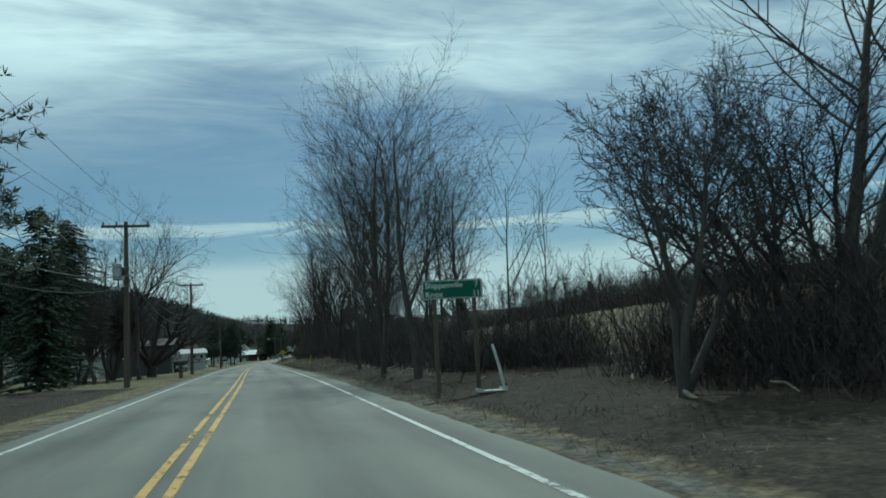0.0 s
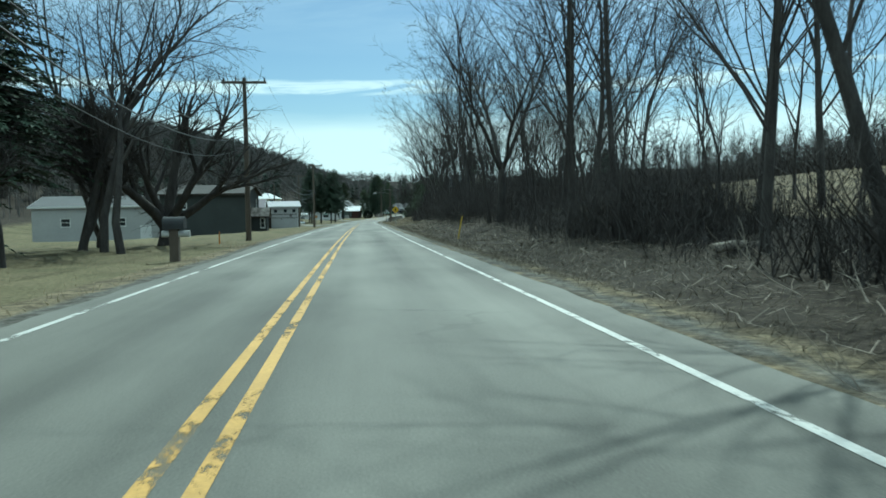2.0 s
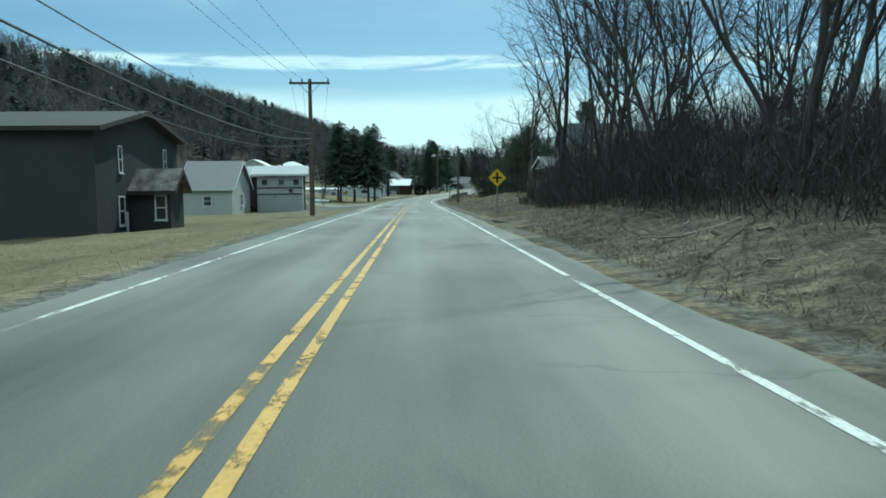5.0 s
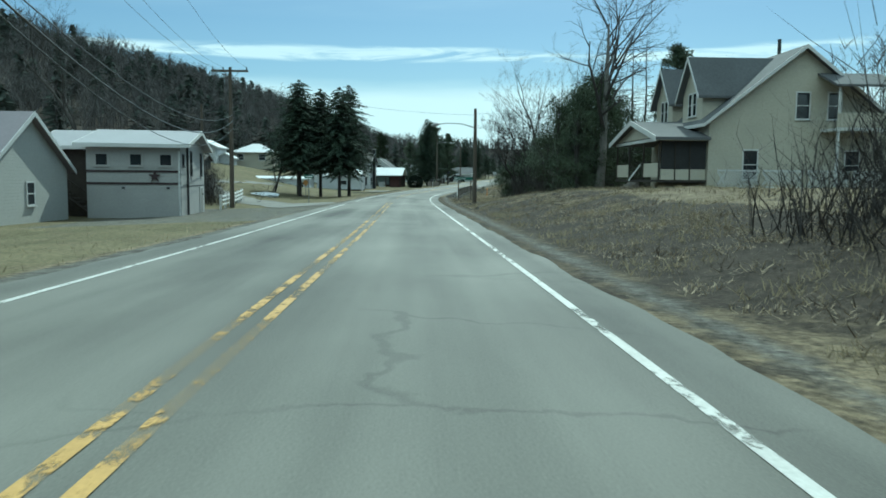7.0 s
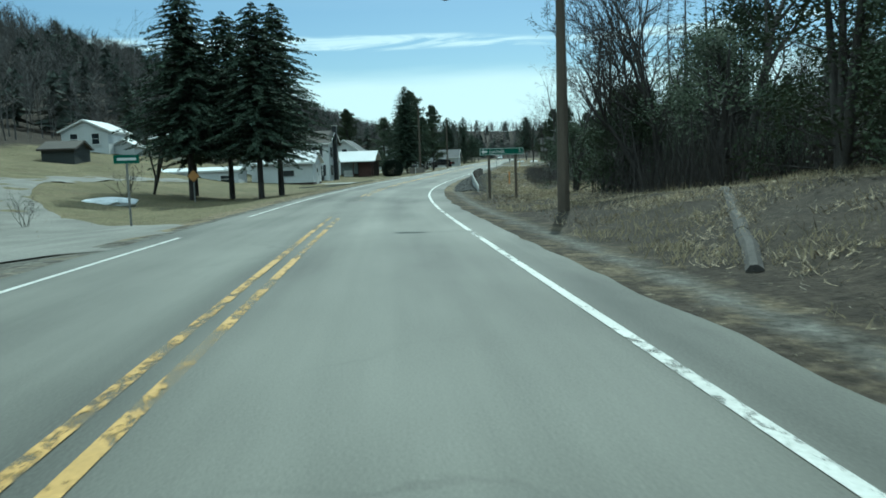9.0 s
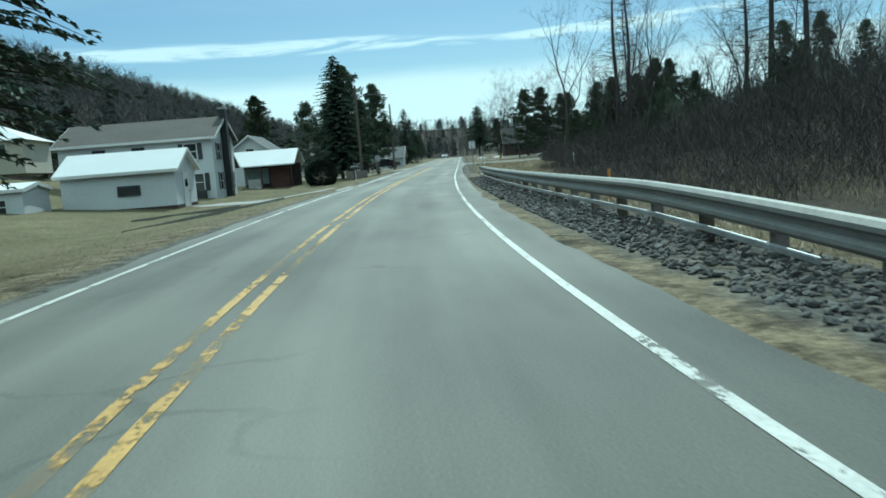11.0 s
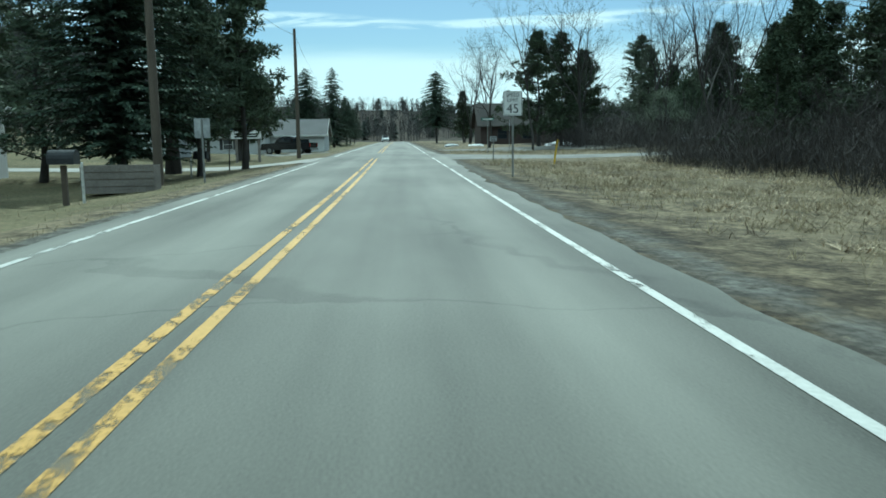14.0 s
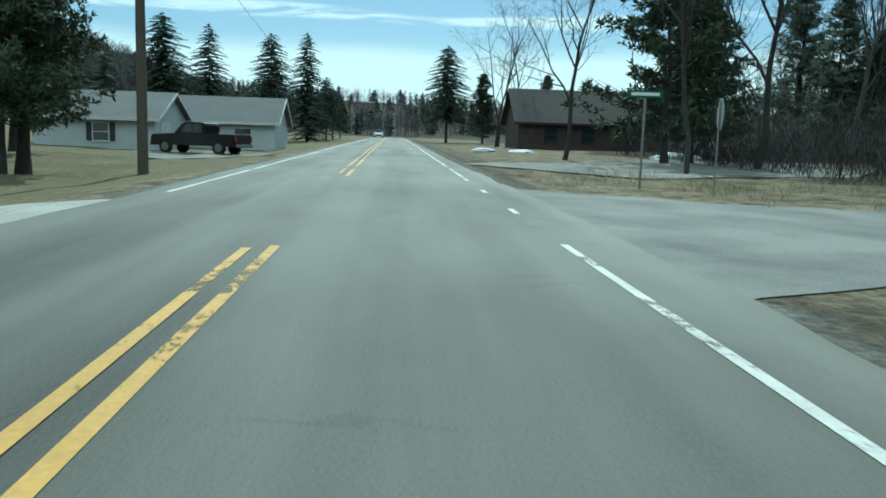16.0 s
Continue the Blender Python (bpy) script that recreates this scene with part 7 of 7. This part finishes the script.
truck = thing("pickup_truck", "black crew-cab pickup truck parked on the drive", "truck", on_ground(11.2, 340.2, 150, -0.05))
part("body", (bevelled([(-2.85, 0.5), (2.85, 0.5), (2.88, 0.8), (2.8, 1.12), (1.3, 1.2), (-2.85, 1.2)], 0.96), CAR_BLACK), truck)
cab = part("cab", (bevelled([(-0.75, 1.18), (1.35, 1.18), (0.75, 1.8), (0.4, 1.88), (-0.55, 1.88), (-0.8, 1.8)], 0.86, 0.06), CAR_BLACK), truck)
for s in (-1, 1):
    for x0, x1 in ((-0.62, -0.02), (0.06, 0.80)):
        part("side_window", (prism([(x0, 1.26), (x1, 1.26), (x1 - (0.34 if x1 > 0.5 else 0), 1.76), (x0, 1.76)], s * 0.862, s * 0.875, "y"), GLASS), cab)
    part("headlight", (boxes((2.78, 2.9, s * 0.6 - 0.2, s * 0.6 + 0.2, 0.85, 1.02), bevel=0.02), LAMP_GLASS), truck)
    part("tail_light", (boxes((-2.9, -2.82, s * 0.86 - 0.07, s * 0.86 + 0.07, 0.8, 1.12), bevel=0.01), RED_LENS), truck)
part("rear_window", (boxes((-0.83, -0.80, -0.6, 0.6, 1.3, 1.72)), GLASS), cab)
part("bumper", (boxes((2.86, 2.98, -0.9, 0.9, 0.45, 0.65), bevel=0.03), STEEL), truck)
part("rear_bumper", (boxes((-2.98, -2.86, -0.9, 0.9, 0.45, 0.65), bevel=0.03), STEEL), truck)
part("bed_liner", (boxes((-2.7, -0.85, -0.75, 0.75, 1.202, 1.21)), TYRE), truck)
wheels(truck, (-1.75, 1.85), 0.95, 0.40)

yy = 450.0
car = thing("car", "white car on the far stretch of the road", "car", pose(centre(yy) - 1.7, yy, road_z(yy) + 0.02, 0, 0, -100))
part("body", (bevelled([(-2.2, 0.3), (2.2, 0.3), (2.25, 0.6), (2.1, 0.85), (1.1, 0.98), (-2.1, 1.0), (-2.25, 0.7)], 0.9), CAR_WHITE), car)
cab = part("cabin", (bevelled([(-1.7, 0.98), (1.05, 0.98), (0.35, 1.5), (-1.2, 1.52)], 0.76, 0.08), CAR_WHITE), car)
part("windscreen", (prism([(0.98, 1.04), (0.42, 1.46), (0.45, 1.48), (1.02, 1.06)], -0.66, 0.66, "y"), GLASS), cab)
for s in (-1, 1):
    part("side_window", (prism([(-1.35, 1.04), (0.75, 1.04), (0.25, 1.42), (-1.1, 1.42)], s * 0.762, s * 0.772, "y"), GLASS), cab)
    part("headlight", (boxes((2.1, 2.26, s * 0.62 - 0.18, s * 0.62 + 0.18, 0.62, 0.78), bevel=0.02), LAMP_GLASS), car)
part("grille", (boxes((2.24, 2.28, -0.4, 0.4, 0.4, 0.6)), DARK_PAINT), car)
wheels(car, (-1.35, 1.4), 0.88, 0.33)

# ---- brush, grass and litter ----
def blades(name, label, category, spots, mat, rng):
    """Many thin stems as one mesh: spots yields place, height, width, lean."""
    v, f = [], []
    for p, h, w, lean in spots:
        a = rng.uniform(0, 6.283)
        s = Vector((math.cos(a), math.sin(a), 0)) * w
        tip = Vector((rng.gauss(0, lean), rng.gauss(0, lean), 1)).normalized() * h
        mid = tip * 0.55 + Vector((rng.gauss(0, lean), rng.gauss(0, lean), 0)) * h * 0.15
        b = len(v)
        v += [p - s, p + s, p + mid + s * 0.7, p + mid - s * 0.7, p + tip]
        f += [(b, b + 1, b + 2, b + 3), (b + 3, b + 2, b + 4)]
    return tagged(new(name, mesh_of(name, v, f, mat)), label, category, kind="stuff")


rg = random.Random(99)


def brush_spots():
    for i in range(14000):
        y = rg.uniform(4, 141)
        d = rg.uniform(7.0, 19 if y > 70 else 13) if y > 24 else rg.uniform(8.0, 15)
        if (y < 92 and d < 8.5 and rg.random() < 0.7) or rg.random() > undergrowth(y):
            continue
        p = ground_at(d, y)
        stem = (0.5 + 2.8 * rg.random() ** 2) * (0.5 + 0.5 * min(1, (d - 6) / 5)) * (0.6 if undergrowth(y) < 0.5 else 1.0)
        yield p, stem, rg.uniform(0.004, 0.011), 0.45
        for k in range(6):
            q = p + Vector((rg.gauss(0, 0.1), rg.gauss(0, 0.1), stem * rg.uniform(0.3, 0.8)))
            yield q, stem * rg.uniform(0.25, 0.6), rg.uniform(0.003, 0.006), 1.0


def bank_thicket():
    """Dark tangle behind the first trees."""
    for i in range(26000):
        y = rg.uniform(20, 142) if i % 10 else rg.uniform(9, 19)
        d = rg.uniform(9.0 if 55 < y < 88 else 7.4, 21 if y > 82 else 12.5) if y > 24 else rg.uniform(9.0, 16)
        if rg.random() > undergrowth(y):
            continue
        p = ground_at(d, y)
        stem = (0.8 + 2.6 * rg.random() ** 1.5) * (0.75 + 0.5 * noise.noise((y * 0.12, d * 0.1, 3.0))) * (0.55 if undergrowth(y) < 0.5 else 1.0)
        yield p, stem, rg.uniform(0.010, 0.020), 0.35
        for k in range(5):
            yield p + Vector((rg.gauss(0, 0.15), rg.gauss(0, 0.15), stem * rg.uniform(0.2, 0.8))), stem * rg.uniform(0.3, 0.6), rg.uniform(0.005, 0.010), 1.0


def corner_spots():
    """Tall tangle at the end of the wooded bank."""
    for i in range(3200):
        y = rg.uniform(118, 141)
        p = ground_at(rg.uniform(8.5, 24), y)
        stem = 1.6 + 3.0 * rg.random()
        yield p, stem, rg.uniform(0.012, 0.022), 0.3
        for k in range(5):
            yield p + Vector((rg.gauss(0, 0.2), rg.gauss(0, 0.2), stem * rg.uniform(0.2, 0.85))), stem * rg.uniform(0.3, 0.6), rg.uniform(0.006, 0.012), 1.0


blades("corner_thicket", "tall tangled leafless thicket at the end of the bank", "brush", corner_spots(), TWIG, rg)


rn = random.Random(47)


def lane_brush():
    """Dark tangle on the low ground between the workshop and the lane."""
    for i in range(3400):
        y = rn.uniform(184, 201)
        x = -0.2 - rn.uniform(0.345, 0.50) * (y - 146) - rn.random() * 2.0
        p = Vector((x, y, ground_z(x, y)))
        stem = (1.2 + 2.6 * rn.random()) * (0.8 + 0.5 * noise.noise((x * 0.4, y * 0.4, 2.0)))
        yield p, stem, rn.uniform(0.012, 0.022), 0.35
        for k in range(5):
            yield p + Vector((rn.gauss(0, 0.2), rn.gauss(0, 0.2), stem * rn.uniform(0.2, 0.85))), stem * rn.uniform(0.3, 0.6), rn.uniform(0.007, 0.013), 1.0


blades("lane_thicket", "dark leafless thicket on low ground behind the white fence", "brush", lane_brush(), TWIG, rn)


def pale_stems():
    """Single bleached stalks and curled leaves lying on the face of the bank."""
    for i in range(2600):
        y = rn.uniform(128, 196)
        p = ground_at(4.9 + rn.random() * 5.0, y)
        yield p + Vector((0, 0, 0.02)), rn.uniform(0.04, 0.12), rn.uniform(0.005, 0.012), 1.6


blades("dead_stalks", "bleached stalks and curled leaves lying on the bank", "litter", pale_stems(), DEADWOOD, rn)


def hedge_spots():
    """Overgrown hedge along the top of the field behind the bank."""
    for i in range(5200):
        y = rg.uniform(14, 122)
        p = ground_at(33.5 + rg.gauss(0, 1.1) + 2.0 * noise.noise((y * 0.05, 0.0, 5.0)), y)
        stem = 0.8 + 2.2 * rg.random() ** 1.3 * (0.8 + 0.6 * noise.noise((y * 0.15, 3.0, 1.0)))
        yield p, stem, rg.uniform(0.02, 0.035), 0.35
        for k in range(5):
            yield p + Vector((rg.gauss(0, 0.25), rg.gauss(0, 0.25), stem * rg.uniform(0.2, 0.8))), stem * rg.uniform(0.3, 0.6), rg.uniform(0.012, 0.02), 1.0


blades("hedge", "dark overgrown leafless hedge along the top of the field", "hedge", hedge_spots(), TWIG, rg)
rh = random.Random(61)
for i in range(15):
    p = ground_at(rh.uniform(34, 42), 16 + i * 7.2 + rh.uniform(-2, 2))
    plant("bare_tree", BACK_TREES[i % 3], BARE + " in the hedge above the field", "tree", p.x, p.y, rh.uniform(0, 360), rh.uniform(0.3, 0.6), "trees in the hedge")
blades("bank_thicket", "dark tangled leafless thicket behind the trees on the bank", "brush", bank_thicket(), TWIG, rg)
blades("brush", "dense leafless brush under the trees on the bank", "brush", brush_spots(), TWIG, rg)


def wood_brush():
    for i in range(24000):
        y = rg.uniform(204, 345)
        if 295 < y < 312:
            continue
        d = rg.uniform(17, 40)
        p = ground_at(d, y)
        stem = 0.8 + 3.0 * rg.random() ** 2
        yield p, stem, rg.uniform(0.010, 0.022), 0.45
        for k in range(5):
            yield p + Vector((rg.gauss(0, 0.2), rg.gauss(0, 0.2), stem * rg.uniform(0.3, 0.8))), stem * rg.uniform(0.3, 0.6), rg.uniform(0.005, 0.010), 1.0
    for i in range(6000):
        y = rg.uniform(256, 293)
        p = ground_at(rg.uniform(13.0, 20) + 1.5 * noise.noise((y * 0.2, 0.0, 2.0)), y)
        stem = 0.5 + 1.9 * rg.random() ** 1.5
        yield p, stem, rg.uniform(0.008, 0.016), 0.4
        for k in range(5):
            yield p + Vector((rg.gauss(0, 0.2), rg.gauss(0, 0.2), stem * rg.uniform(0.2, 0.8))), stem * rg.uniform(0.3, 0.6), rg.uniform(0.005, 0.010), 1.0
    for i in range(7000):
        y = rg.uniform(210, 262)
        d = rg.uniform(9.5 if y > 218 else 13.0, 19)
        p = ground_at(d, y)
        stem = (0.4 + 1.5 * rg.random() ** 1.5) * (0.5 + 0.5 * min(1.0, (d - 9) / 6))
        yield p, stem, rg.uniform(0.007, 0.014), 0.5
        for k in range(4):
            yield p + Vector((rg.gauss(0, 0.2), rg.gauss(0, 0.2), stem * rg.uniform(0.2, 0.8))), stem * rg.uniform(0.3, 0.6), rg.uniform(0.005, 0.009), 1.0
    for i in range(3500):
        y = rg.uniform(184, 196)
        p = ground_at(rg.uniform(9.5, 22), y)
        yield p, rg.uniform(0.8, 3.0), rg.uniform(0.01, 0.02), 0.25
    for i in range(4000):
        p = ground_at(rg.uniform(-34, -14), rg.uniform(10, 50))
        yield p, rg.uniform(0.8, 2.6), rg.uniform(0.01, 0.018), 0.3


blades("thicket", "dark leafless thicket at the foot of the woods", "brush", wood_brush(), TWIG, rg)


def straw_spots(count, lo, hi):
    for i in range(count):
        y = rg.uniform(lo, hi)
        if y < 118:
            d = 4.5 + rg.random() ** 1.7 * 4.5
        elif y < 197:
            d = 4.7 + rg.random() ** 1.2 * 12
        else:
            d = 5.4 + rg.random() * 18
            if 292.5 < y < (310 if d < 9 else 306):
                continue
        p = ground_at(d, y)
        clump = noise.noise((p.x * 0.45, p.y * 0.45, 1.0))
        if (clump < -0.08 and y > 197) or (clump < 0.06 and 118 < y < 197) or (y < 118 and rg.random() < (0.55 if y > 50 else 0.8)):
            continue
        tall = 0.10 + 0.12 * rg.random() if y < 197 else 0.10 + 0.30 * rg.random() ** 2 + max(0.0, clump) * 0.35
        low = hi < 150
        for k in range(6 if low else 4):
            yield p + Vector((rg.gauss(0, 0.14 if low else 0.07), rg.gauss(0, 0.14 if low else 0.07), 0)), tall * rg.uniform(0.6, 1.3), rg.uniform(0.003, 0.006) if low else rg.uniform(0.004, 0.009), 1.5 if low else 0.6
    for i in range(9000 if lo > 50 else 0):
        y = rg.uniform(6, 300)
        d = edge_l(y) - 0.4 - rg.random() ** 2.0 * 9
        if 156 < y < 186 or 242 < y < 250 or y > 294:
            continue
        p = ground_at(d, y)
        yield p, rg.uniform(0.05, 0.12), rg.uniform(0.004, 0.009), 0.6


blades("dry_grass", "tufts of dry straw-coloured grass along the verges", "grass", straw_spots(34000, 118, 316), STRAW, rg)
PALE_STRAW = material("bleached_grass_tussocks", (0.44, 0.365, 0.255), 0.9, second=(0.28, 0.23, 0.155), scale=0.5, fine=5, bump=0.0, island=0.45, spec=0.1)


def tussock_spots():
    for i in range(14000):
        y = rg.uniform(196.5, 296.5)
        d = (6.4 if y > 248 or y < 201 else 7.0) + rg.random() * 14
        p = ground_at(d, y)
        if p.y > 291.5 + 0.16 * (d - 6) or noise.noise((p.x * 0.5, p.y * 0.5, 4.0)) + 0.5 * noise.noise((p.x * 1.6, p.y * 1.6, 9.0)) < -0.06 or (214 < y < 252 and d > 9.5):
            continue
        tall = rg.uniform(0.10, 0.28)
        for k in range(9):
            yield p + Vector((rg.gauss(0, 0.10), rg.gauss(0, 0.10), 0)), tall * rg.uniform(0.6, 1.3), rg.uniform(0.006, 0.014), 1.6


blades("field_grass", "bleached bent tussocks of winter grass in the field", "grass", tussock_spots(), PALE_STRAW, rg)
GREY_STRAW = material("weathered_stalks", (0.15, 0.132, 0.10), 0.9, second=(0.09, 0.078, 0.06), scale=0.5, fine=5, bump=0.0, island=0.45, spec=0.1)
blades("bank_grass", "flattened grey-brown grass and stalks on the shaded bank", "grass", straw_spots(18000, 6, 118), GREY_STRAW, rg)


def lip_spots():
    """Bleached grass hanging over the crest of the bank, and in patches down its face."""
    for i in range(7000):
        y = rg.uniform(118, 199)
        d = 7.6 + rg.gauss(0, 0.8) if i % 2 else 4.9 + rg.random() * 4.5
        p = ground_at(d, y)
        if noise.noise((p.x * 0.7, p.y * 0.5, 2.0)) < (-0.1 if i % 2 else 0.15):
            continue
        tall = rg.uniform(0.08, 0.24)
        for k in range(7):
            yield p + Vector((rg.gauss(0, 0.10), rg.gauss(0, 0.10), 0)), tall * rg.uniform(0.6, 1.3), rg.uniform(0.004, 0.010), 1.5


blades("crest_grass", "bleached bent grass along the crest of the bank", "grass", lip_spots(), PALE_STRAW, rg)


def litter_spots():
    for i in range(5000):
        y = rg.uniform(40, 128)
        p = ground_at(4.8 + rg.random() ** 1.4 * 8, y)
        yield p + Vector((0, 0, 0.015)), rg.uniform(0.15, 0.6), rg.uniform(0.004, 0.011), 3.0


blades("dead_stems", "fallen twigs and dead stems scattered on the bank", "litter", litter_spots(), DEADWOOD, rg)

def weed_spots():
    for i in range(9000):
        y = rg.uniform(118, 300)
        d = 5.0 + rg.random() * (9 if y < 197 else 15)
        p = ground_at(d, y)
        if 292 < y or noise.noise((p.x * 0.6, p.y * 0.6, 8.0)) < 0.1:
            continue
        for k in range(5):
            yield p + Vector((rg.gauss(0, 0.12), rg.gauss(0, 0.12), 0)), rg.uniform(0.1, 0.32), rg.uniform(0.004, 0.009), 0.9


blades("dead_weeds", "dark clumps of dead weeds on the banks and in the field", "weeds", weed_spots(), LITTER, rg)

FALLEN = [bare_tree(71, 3.2, 0.05, kids=(5, 3), top=2, bend=0.18), bare_tree(72, 2.2, 0.035, kids=(5, 3), top=2, bend=0.2)]
for me in FALLEN:
    for k in me:
        k.materials[0] = DEADWOOD
for i in range(68):
    y = 10 + i * 1.65 + rg.uniform(-1.5, 1.5)
    p = ground_at(rg.uniform(6.6, 10.0), y)
    ob = thing("fallen_branch", "pale fallen branch lying in leaf litter on the bank", "branch", pose(p.x, p.y, p.z + 0.08, rg.uniform(78, 92), 0, rg.uniform(0, 360)) @ Matrix.Scale(rg.uniform(0.45, 1.25), 4), "fallen branches")
    part("limb", FALLEN[i % 2][0], ob)
    part("twig_spray", FALLEN[i % 2][1], ob)
# brush heap at the foot of the bank, and loose branches along it
for i in range(44):
    heap = i < 22
    p = ground_at(rg.uniform(5.2, 6.4) if heap else rg.uniform(5.6, 8.0), rg.uniform(82, 89) if heap else rg.uniform(28, 112))
    ob = thing("fallen_branch", "grey fallen branch heaped at the foot of the bank" if heap else "pale fallen branch lying in leaf litter on the bank", "branch", pose(p.x, p.y, p.z + (0.14 if heap else 0.09), rg.uniform(82, 93), 0, rg.uniform(55, 125) if heap else rg.uniform(0, 360)) @ Matrix.Scale(rg.uniform(0.5, 1.0), 4), "heaped branches" if heap else "fallen branches")
    part("limb", FALLEN[i % 2][0], ob)
    part("twig_spray", FALLEN[i % 2][1], ob)
logs = ((8.4, 31.0, 70, 2.4), (7.6, 46.0, 100, 2.0), (8.2, 54.0, 40, 2.6))
for x, y, turn, ln in logs:
    ob = thing("log", "grey fallen log half sunk in leaf litter", "log", on_ground(x, y, turn))
    part("trunk", (tube([(-ln / 2, 0, 0.06), (0, 0.06, 0.1), (ln / 2, 0, 0.05)], [0.12, 0.11, 0.08], 9), DEADWOOD), ob)

z = ground_z(5.7, 44.3)
ob = thing("fallen_branch", "thick pale forked branch lying on the verge", "branch", pose(5.7, 44.3, z + 0.16, 88, 0, -16) @ Matrix.Scale(1.3, 4), "fallen branches")
part("limb", FALLEN[0][0], ob)
part("twig_spray", FALLEN[0][1], ob)
pan = thing("litter_tray", "flattened pale tray lying in the verge", "litter", on_ground(4.87, 16.7, 8))
part("tray", (boxes((-0.28, 0.28, -0.18, 0.18, 0.02, 0.05), (-0.30, -0.28, -0.2, 0.2, 0.02, 0.1), (0.28, 0.30, -0.2, 0.2, 0.02, 0.1)), PALE_METAL), pan)
edging = thing("timber_edging", "dark weathered timber edging let into the grassy bank", "edging", Matrix.Identity(4))
for k in range(4):
    p, q = (Vector((3.3 + 0.92 * j, 171.6 + 2.3 * j, 0)) for j in (k, k + 0.96))
    p.z, q.z = ground_z(p.x, p.y) - 0.02, ground_z(q.x, q.y) - 0.02
    part("log", (tube([p, p.lerp(q, 0.5) + Vector((0.03, 0, 0.02)), q], [0.10, 0.11, 0.10], 8), BARK), edging)
stump = thing("stump", "dark weathered stump in dry grass behind the guard rail", "stump", on_ground(10.6, 250.4))
part("stub", (tube([(0, 0, -0.1), (0.03, 0, 0.25), (0.0, 0.02, 0.45)], [0.2, 0.17, 0.1], 9), BARK), stump)

# ---- far woods ----
def far_woods():
    v, f = [], []
    cv, cf = [], []
    r = random.Random(17)

    def blade(p, q, w, V, F):
        d = (q - p).normalized()
        s = d.cross(Vector((r.gauss(0, 1), r.gauss(0, 1), r.gauss(0, 1)))).normalized() * w
        b = len(V)
        V.extend([p - s, p + s, q])
        F.append((b, b + 1, b + 2))

    spots = []
    for i in range(9000):
        y = r.uniform(60, 690)
        spots.append((-44 - r.random() ** 0.9 * 110, y))
    for i in range(1300):
        spots.append((r.uniform(48, 150), r.uniform(195, 660)))
    for i in range(500):
        spots.append((r.uniform(62, 120), r.uniform(-10, 195)))
    for i in range(3200):
        spots.append((r.uniform(-150, 160), r.uniform(600, 880)))
    for d, y in spots:
        if y < 195 and -62 < d < 0 and y < 150:
            continue
        x = centre(y) + d
        p = Vector((x, y, ground_z(x, y) - 0.3))
        far = (y > 450) * 1.0
        if r.random() < (0.06 if d < 0 and y < 650 else (0.0 if y < 195 else 0.04)):
            h = r.uniform(7, 11)
            blade(p, p + Vector((0, 0, h)), 0.2, cv, cf)
            for lv in range(14):
                t = lv / 14
                for k in range(6):
                    a = r.uniform(0, 6.283)
                    reach = 2.9 * (1 - t) ** 0.55 + 0.3
                    base = p + Vector((0, 0, 1.0 + (h - 1.0) * t))
                    tip = base + Vector((math.cos(a) * reach, math.sin(a) * reach, r.uniform(-0.7, 0.4)))
                    blade(base + Vector((0, 0, 0.3)), tip, 0.55, cv, cf)
        else:
            h = r.uniform(7, 12.5)
            lean = Vector((r.gauss(0, 0.4), r.gauss(0, 0.4), h))
            w = 0.10 + 0.03 * far
            blade(p, p + lean * 0.85, w, v, f)
            for k in range(26):
                t = r.uniform(0.25, 0.85)
                a = r.uniform(0, 6.283)
                base = p + lean * t
                ln = h * r.uniform(0.18, 0.36) * (1.15 - t * 0.6)
                way = Vector((math.cos(a) * 0.6, math.sin(a) * 0.6, r.uniform(0.5, 1.0)))
                tip = base + way * ln
                blade(base, tip, w * 0.5, v, f)
                if k % 2 == 0:
                    blade(base.lerp(tip, 0.5), base.lerp(tip, 0.5) + Vector((r.gauss(0, 1), r.gauss(0, 1), 1)).normalized() * ln * 0.5, w * 0.38, v, f)
    tagged(new("far_woods", mesh_of("far_woods", v, f, HAZED_TWIG)), "leafless brown woods covering the distant hillside", "woods", kind="stuff")
    tagged(new("far_evergreens", mesh_of("far_evergreens", cv, cf, HAZED_NEEDLES)), "dark evergreens scattered through the hillside woods", "woods", kind="stuff")


far_woods()

# ---- last snow ----
SNOW = material("old_snow", (0.72, 0.74, 0.76), 0.7, scale=2, fine=12, bump=0.4, spread=0.12)


def snow_heap(x, y, w, h):
    ob = thing("snow_heap", "heap of old melting snow on the ground", "snow", on_ground(x, y), "snow heaps")
    bm = bmesh.new()
    bmesh.ops.create_icosphere(bm, subdivisions=3, radius=1.0)
    for v in bm.verts:
        k = 1 + 0.25 * noise.noise((v.co.x * 2 + x, v.co.y * 2, v.co.z * 2))
        v.co = Vector((v.co.x * w * k, v.co.y * w * 0.5 * k, v.co.z * h * k))
    part("snow", (bm, SNOW), ob)


for x, y, w, h in ((39.5, 334.0, 1.7, 0.45), (33.0, 344.0, 1.0, 0.25), (29.5, 342.0, 0.8, 0.2), (-15.0, 205.0, 1.5, 0.3)):
    snow_heap(x, y, w, h)
